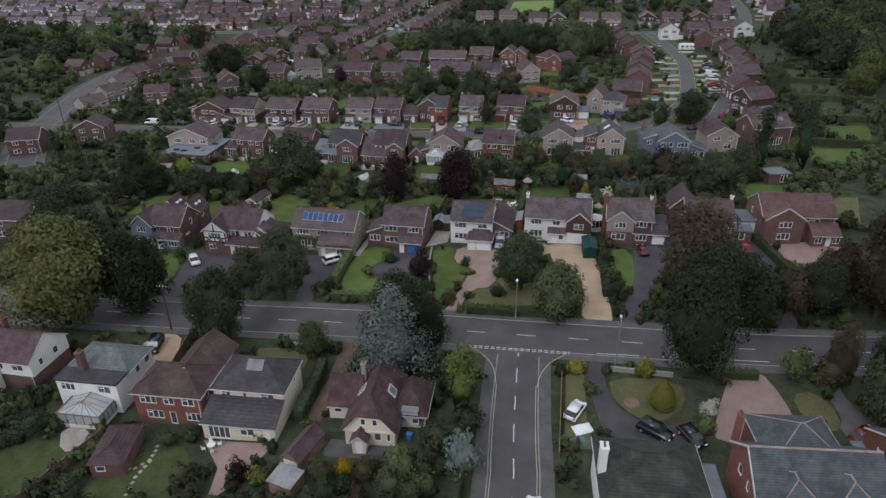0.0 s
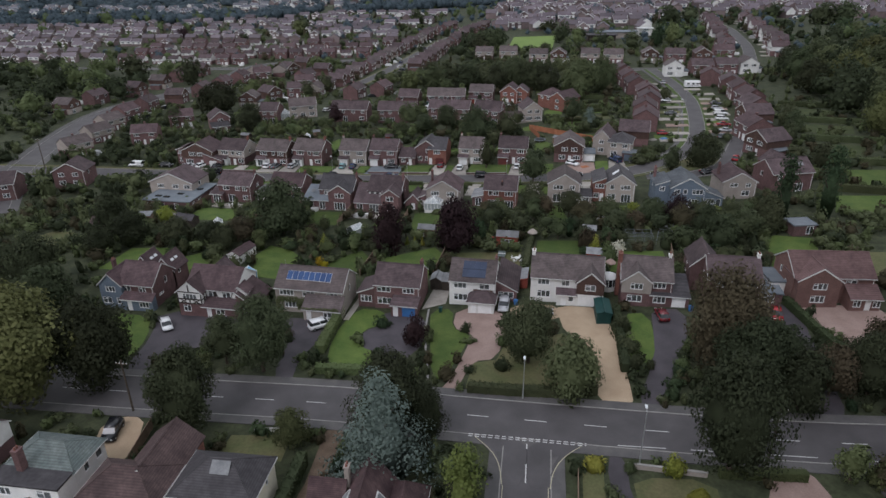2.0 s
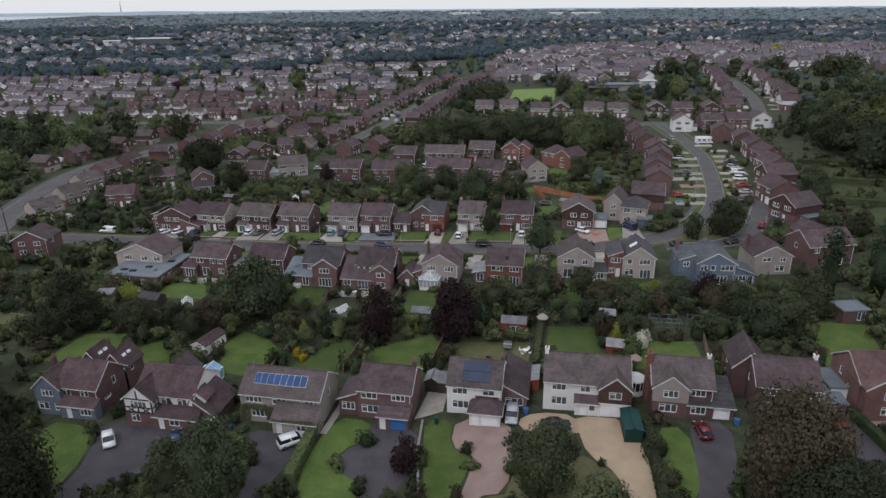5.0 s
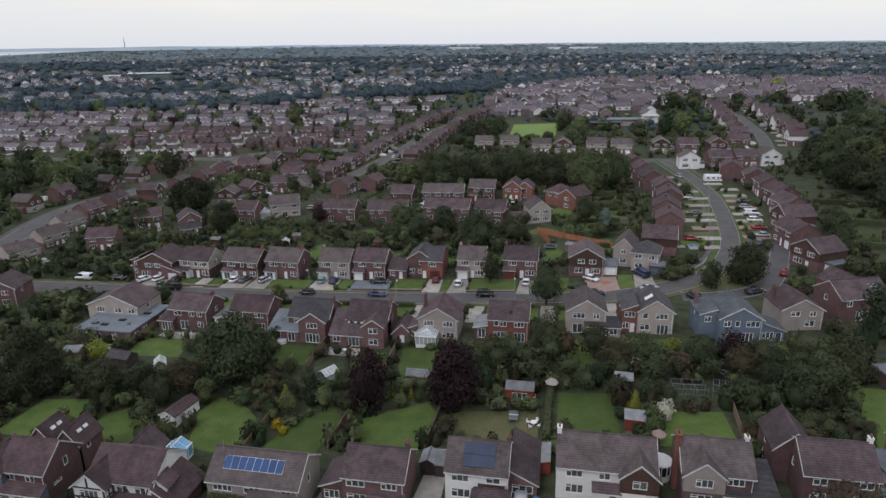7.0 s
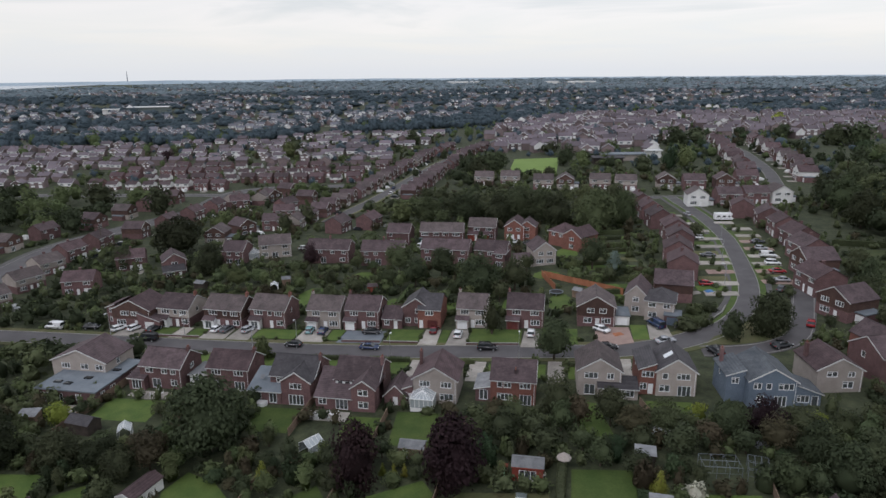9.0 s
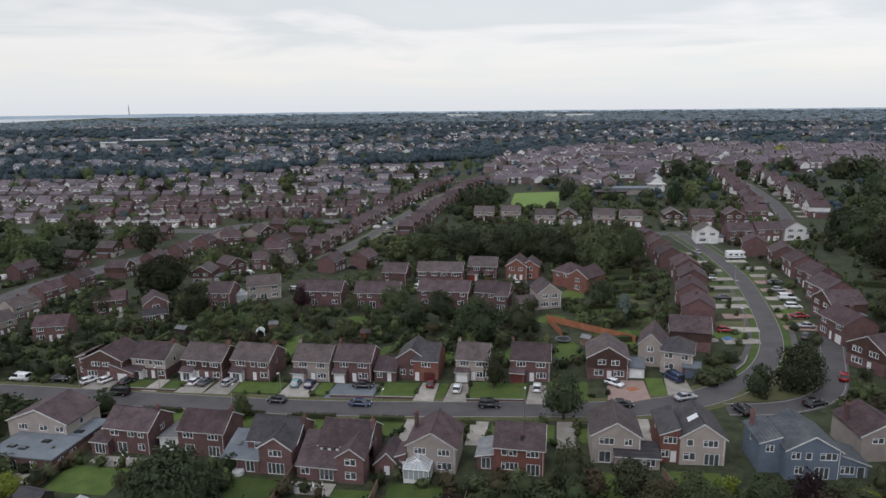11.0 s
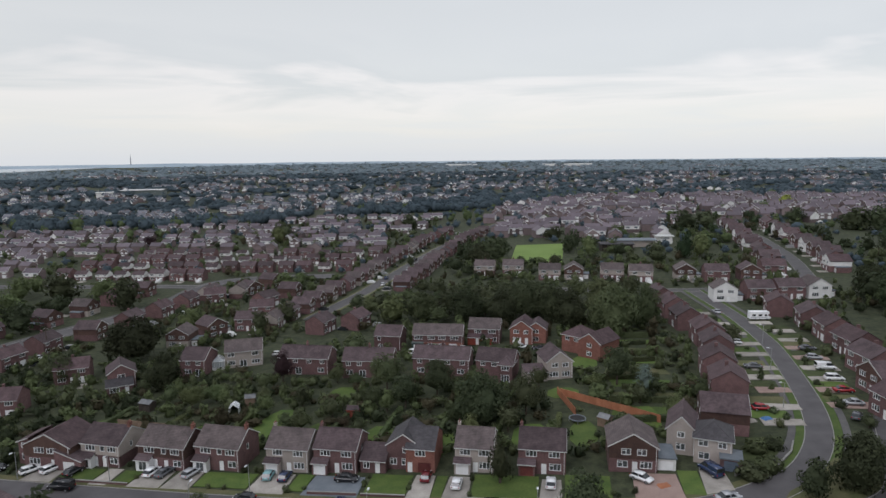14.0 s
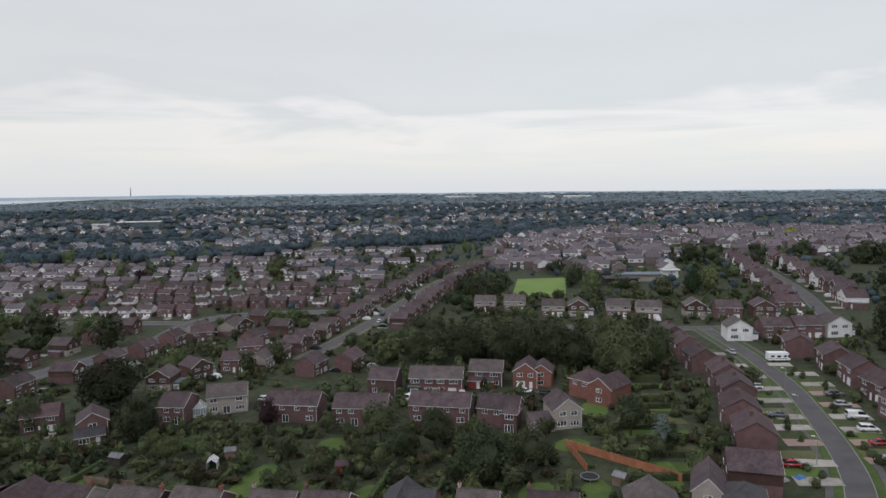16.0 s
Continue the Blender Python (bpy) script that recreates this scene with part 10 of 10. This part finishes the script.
    for q in range(4):
        for k, (n1, n2, lf, sides) in enumerate(((46, 7, 0.17, 6), (7, 4, 0.3, 5))):
            v, f, nv = crown(50 + q, n1, n2, "round", 0.42, lf, 1.1, sides, 1.08)
            blobs[k].append((np.array(v), f, np.array(nv)))
    woods = {k: ([], [], []) for k in ("near", "light", "far")}
    n_ = 0

    def plant(x, y, r, hgt, kind):
        v, f, nv = blobs[0 if y < 900 else 1][rs.randint(4)]
        c, s = math.cos(n_), math.sin(n_)
        w = np.stack([(v[:, 0] * c - v[:, 1] * s) * r + x, (v[:, 0] * s + v[:, 1] * c) * r + y, v[:, 2] * hgt + g(x, y) + 0.6], 1)
        tv, tf, tn = woods[kind]
        off = len(tv)
        tv.extend(w.tolist())
        tf.extend([[i + off for i in q] for q in f])
        tn.extend(np.stack([nv[:, 0] * c - nv[:, 1] * s, nv[:, 0] * s + nv[:, 1] * c, nv[:, 2]], 1).tolist())

    # the belt behind the estates, with gaps
    for _ in range(1250):
        x = rs.uniform(-640, 420)
        y = belt_y(x) + rs.uniform(-6, 75) * (0.6 + 0.5 * noise.noise(Vector((x * 0.012, 4, 1))))
        if noise.noise(Vector((x * 0.011, y * 0.02, 9.1))) < -0.16:
            continue
        n_ += 1
        big = 1.0 + 0.45 * noise.noise(Vector((x * 0.03, y * 0.03, 2.0)))
        plant(x, y, rs.uniform(4, 8.5) * big, rs.uniform(5.5, 9) * big, "light" if rs.uniform() < 0.08 else "near")
    # single trees among the estates
    made = 0
    for _ in range(14000):
        if made > 1250:
            break
        x, y = rs.uniform(-560, 380), rs.uniform(400, 930)
        r = rs.uniform(1.3, 3.6) * (1.9 if rs.uniform() < 0.1 else 1)
        if y > belt_y(x) or -42 < x < -8 and y < 512 or not roomy(x, y, 0.5 + r * 0.4):
            continue
        n_ += 1
        made += 1
        plant(x, y, r, r * rs.uniform(1.0, 1.4), "light" if rs.uniform() < 0.3 else "near")
    for _ in range(90000):
        if n_ > 9000:
            break
        d = 620 + 4100 * rs.uniform() ** 1.5
        b = radians(rs.uniform(-52, 48))
        x, y = -math.sin(b + radians(10)) * d, math.cos(b + radians(10)) * d
        if y < belt_y(x) + 40 or town(x, y) and rs.uniform() < 0.72:
            continue
        if x < -2150 and y > 1900 + (x + 2150) * -0.05 and y < 4300:
            continue
        n_ += 1
        wide = 0.8 + 0.9 * max(0.0, noise.noise(Vector((x * 0.006, y * 0.006, 5.0)))) + d / 1900
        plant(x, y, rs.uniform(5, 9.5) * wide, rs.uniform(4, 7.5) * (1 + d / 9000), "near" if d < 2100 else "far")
    # near and far woods carry the haze in their leaf colour
    for kind, material, label in (("near", L_FAR, "far dark woods and garden trees, blue haze put into their colour"), ("light", L_LIGHT, "far light green trees among the houses"), ("far", L_DISTANT, "distant woods on the plain, greyed by haze in their colour")):
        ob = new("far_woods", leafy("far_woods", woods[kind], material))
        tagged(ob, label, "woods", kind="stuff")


def town(x, y):
    """Where the plain is built over: loose patches of streets."""
    return quarter(x, y) or noise.noise(Vector((x * 0.0042, y * 0.0075, 3.3))) > 0.16


def quarter(x, y):
    return any(((x - a) / c) ** 2 + ((y - b) / d) ** 2 < 1 for a, b, c, d in QUARTERS)


# far brick and roofs: haze mixed into the base colours, paler and bluer
M_FARWALL = mat("hazed_far_brick", (0.13, 0.097, 0.098), (0.20, 0.16, 0.158), 0.05, 0.4, 0.9, 0, 0.3, dirt=0.2, island=True)
M_HAZEROOF = mat("hazed_far_grey_roof", (0.082, 0.084, 0.100), (0.126, 0.128, 0.148), 0.03, 0.4, 0.6, 0, 0.3, dirt=0.2, spec=0.45, island=True)
M_FARROOF = mat("hazed_far_tile", (0.084, 0.068, 0.080), (0.140, 0.117, 0.132), 0.03, 0.4, 0.72, 0, 0.3, dirt=0.2, spec=0.35, island=True)
far_town()


def hazed_hills():
    """Low hills that close the plain, pale with haze put into their colour."""
    v, f = [], []
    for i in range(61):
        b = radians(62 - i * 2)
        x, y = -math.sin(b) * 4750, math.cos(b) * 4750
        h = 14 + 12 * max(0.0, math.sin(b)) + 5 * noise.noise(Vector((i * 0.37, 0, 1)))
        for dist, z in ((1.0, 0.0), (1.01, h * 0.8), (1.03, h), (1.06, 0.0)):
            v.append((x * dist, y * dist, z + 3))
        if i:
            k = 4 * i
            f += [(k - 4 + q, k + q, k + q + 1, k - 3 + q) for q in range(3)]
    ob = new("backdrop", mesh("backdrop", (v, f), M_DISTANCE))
    tagged(ob, "low hills on the horizon, pale blue-grey haze put into their colour", "hills", kind="structure")


hazed_hills()


# far things on the skyline
def mast(x, y, h):
    ob = thing("radio_mast", x, y, 0, "tall thin grey radio mast on the skyline", "mast")
    part("shaft", join([tube((0, 0, 0), (0, 0, h * 0.75), 3.2, 2.2, 8), tube((0, 0, h * 0.75), (0, 0, h), 1.6, 0.8, 8)]), M_FELT, ob)


mast(-2795, 3990, 84)


def flat_shed(x, y, w, d, h, ang, material, label, cover=None):
    ob = thing("warehouse", x, y, ang, label, "warehouse")
    part("block_wall", box(-w / 2, w / 2, -d / 2, d / 2, -2, h), material, ob)
    part("roof", prism([(-d / 2 - 1, h), (0, h + d * 0.05), (d / 2 + 1, h), (d / 2 + 1, h + 0.4), (0, h + d * 0.05 + 0.4), (-d / 2 - 1, h + 0.4)], -w / 2 - 1, w / 2 + 1, "x"), cover or M_FASCIA, ob)


flat_shed(-655, 1015, 62, 24, 9, 20, M_GREENROOF, "long pale green warehouse among trees")
flat_shed(-700, 985, 24, 14, 7, 20, M_WHITE, "white flat-roofed block among trees")
flat_shed(-480, 3250, 150, 60, 9, 0, M_WHITE, "long white greenhouse sheds far off")
flat_shed(70, 3100, 120, 60, 9, 0, M_WHITE, "long white greenhouse sheds far off")
flat_shed(-60, 3200, 60, 40, 9, 0, M_WHITE, "long white greenhouse sheds far off")
flat_shed(30, 490, 26, 10, 4, 8, M_BUFF, "flat-roofed school building beside the field", M_FELT)
flat_shed(20, 478, 18, 9, 3.6, 8, M_TIMBER, "dark flat-roofed school building beside the field", M_SLATE)
flat_shed(50, 500, 9, 7, 4.5, 8, M_WHITE, "white flat-roofed school building beside the field")
sea = new("water", mesh("water", ([(-4880, 1900, 8.0), (-2380, 2600, 8.0), (-2900, 4000, 8.0), (-4880, 4890, 8.0), (-4880, 1900, 4), (-2380, 2600, 4), (-2900, 4000, 4), (-4880, 4890, 4)], [(0, 1, 2, 3), (0, 4, 5, 1), (1, 5, 6, 2), (2, 6, 7, 3), (3, 7, 4, 0)]), M_WATER))
tagged(sea, "pale strip of sea on the horizon", "water", kind="structure")
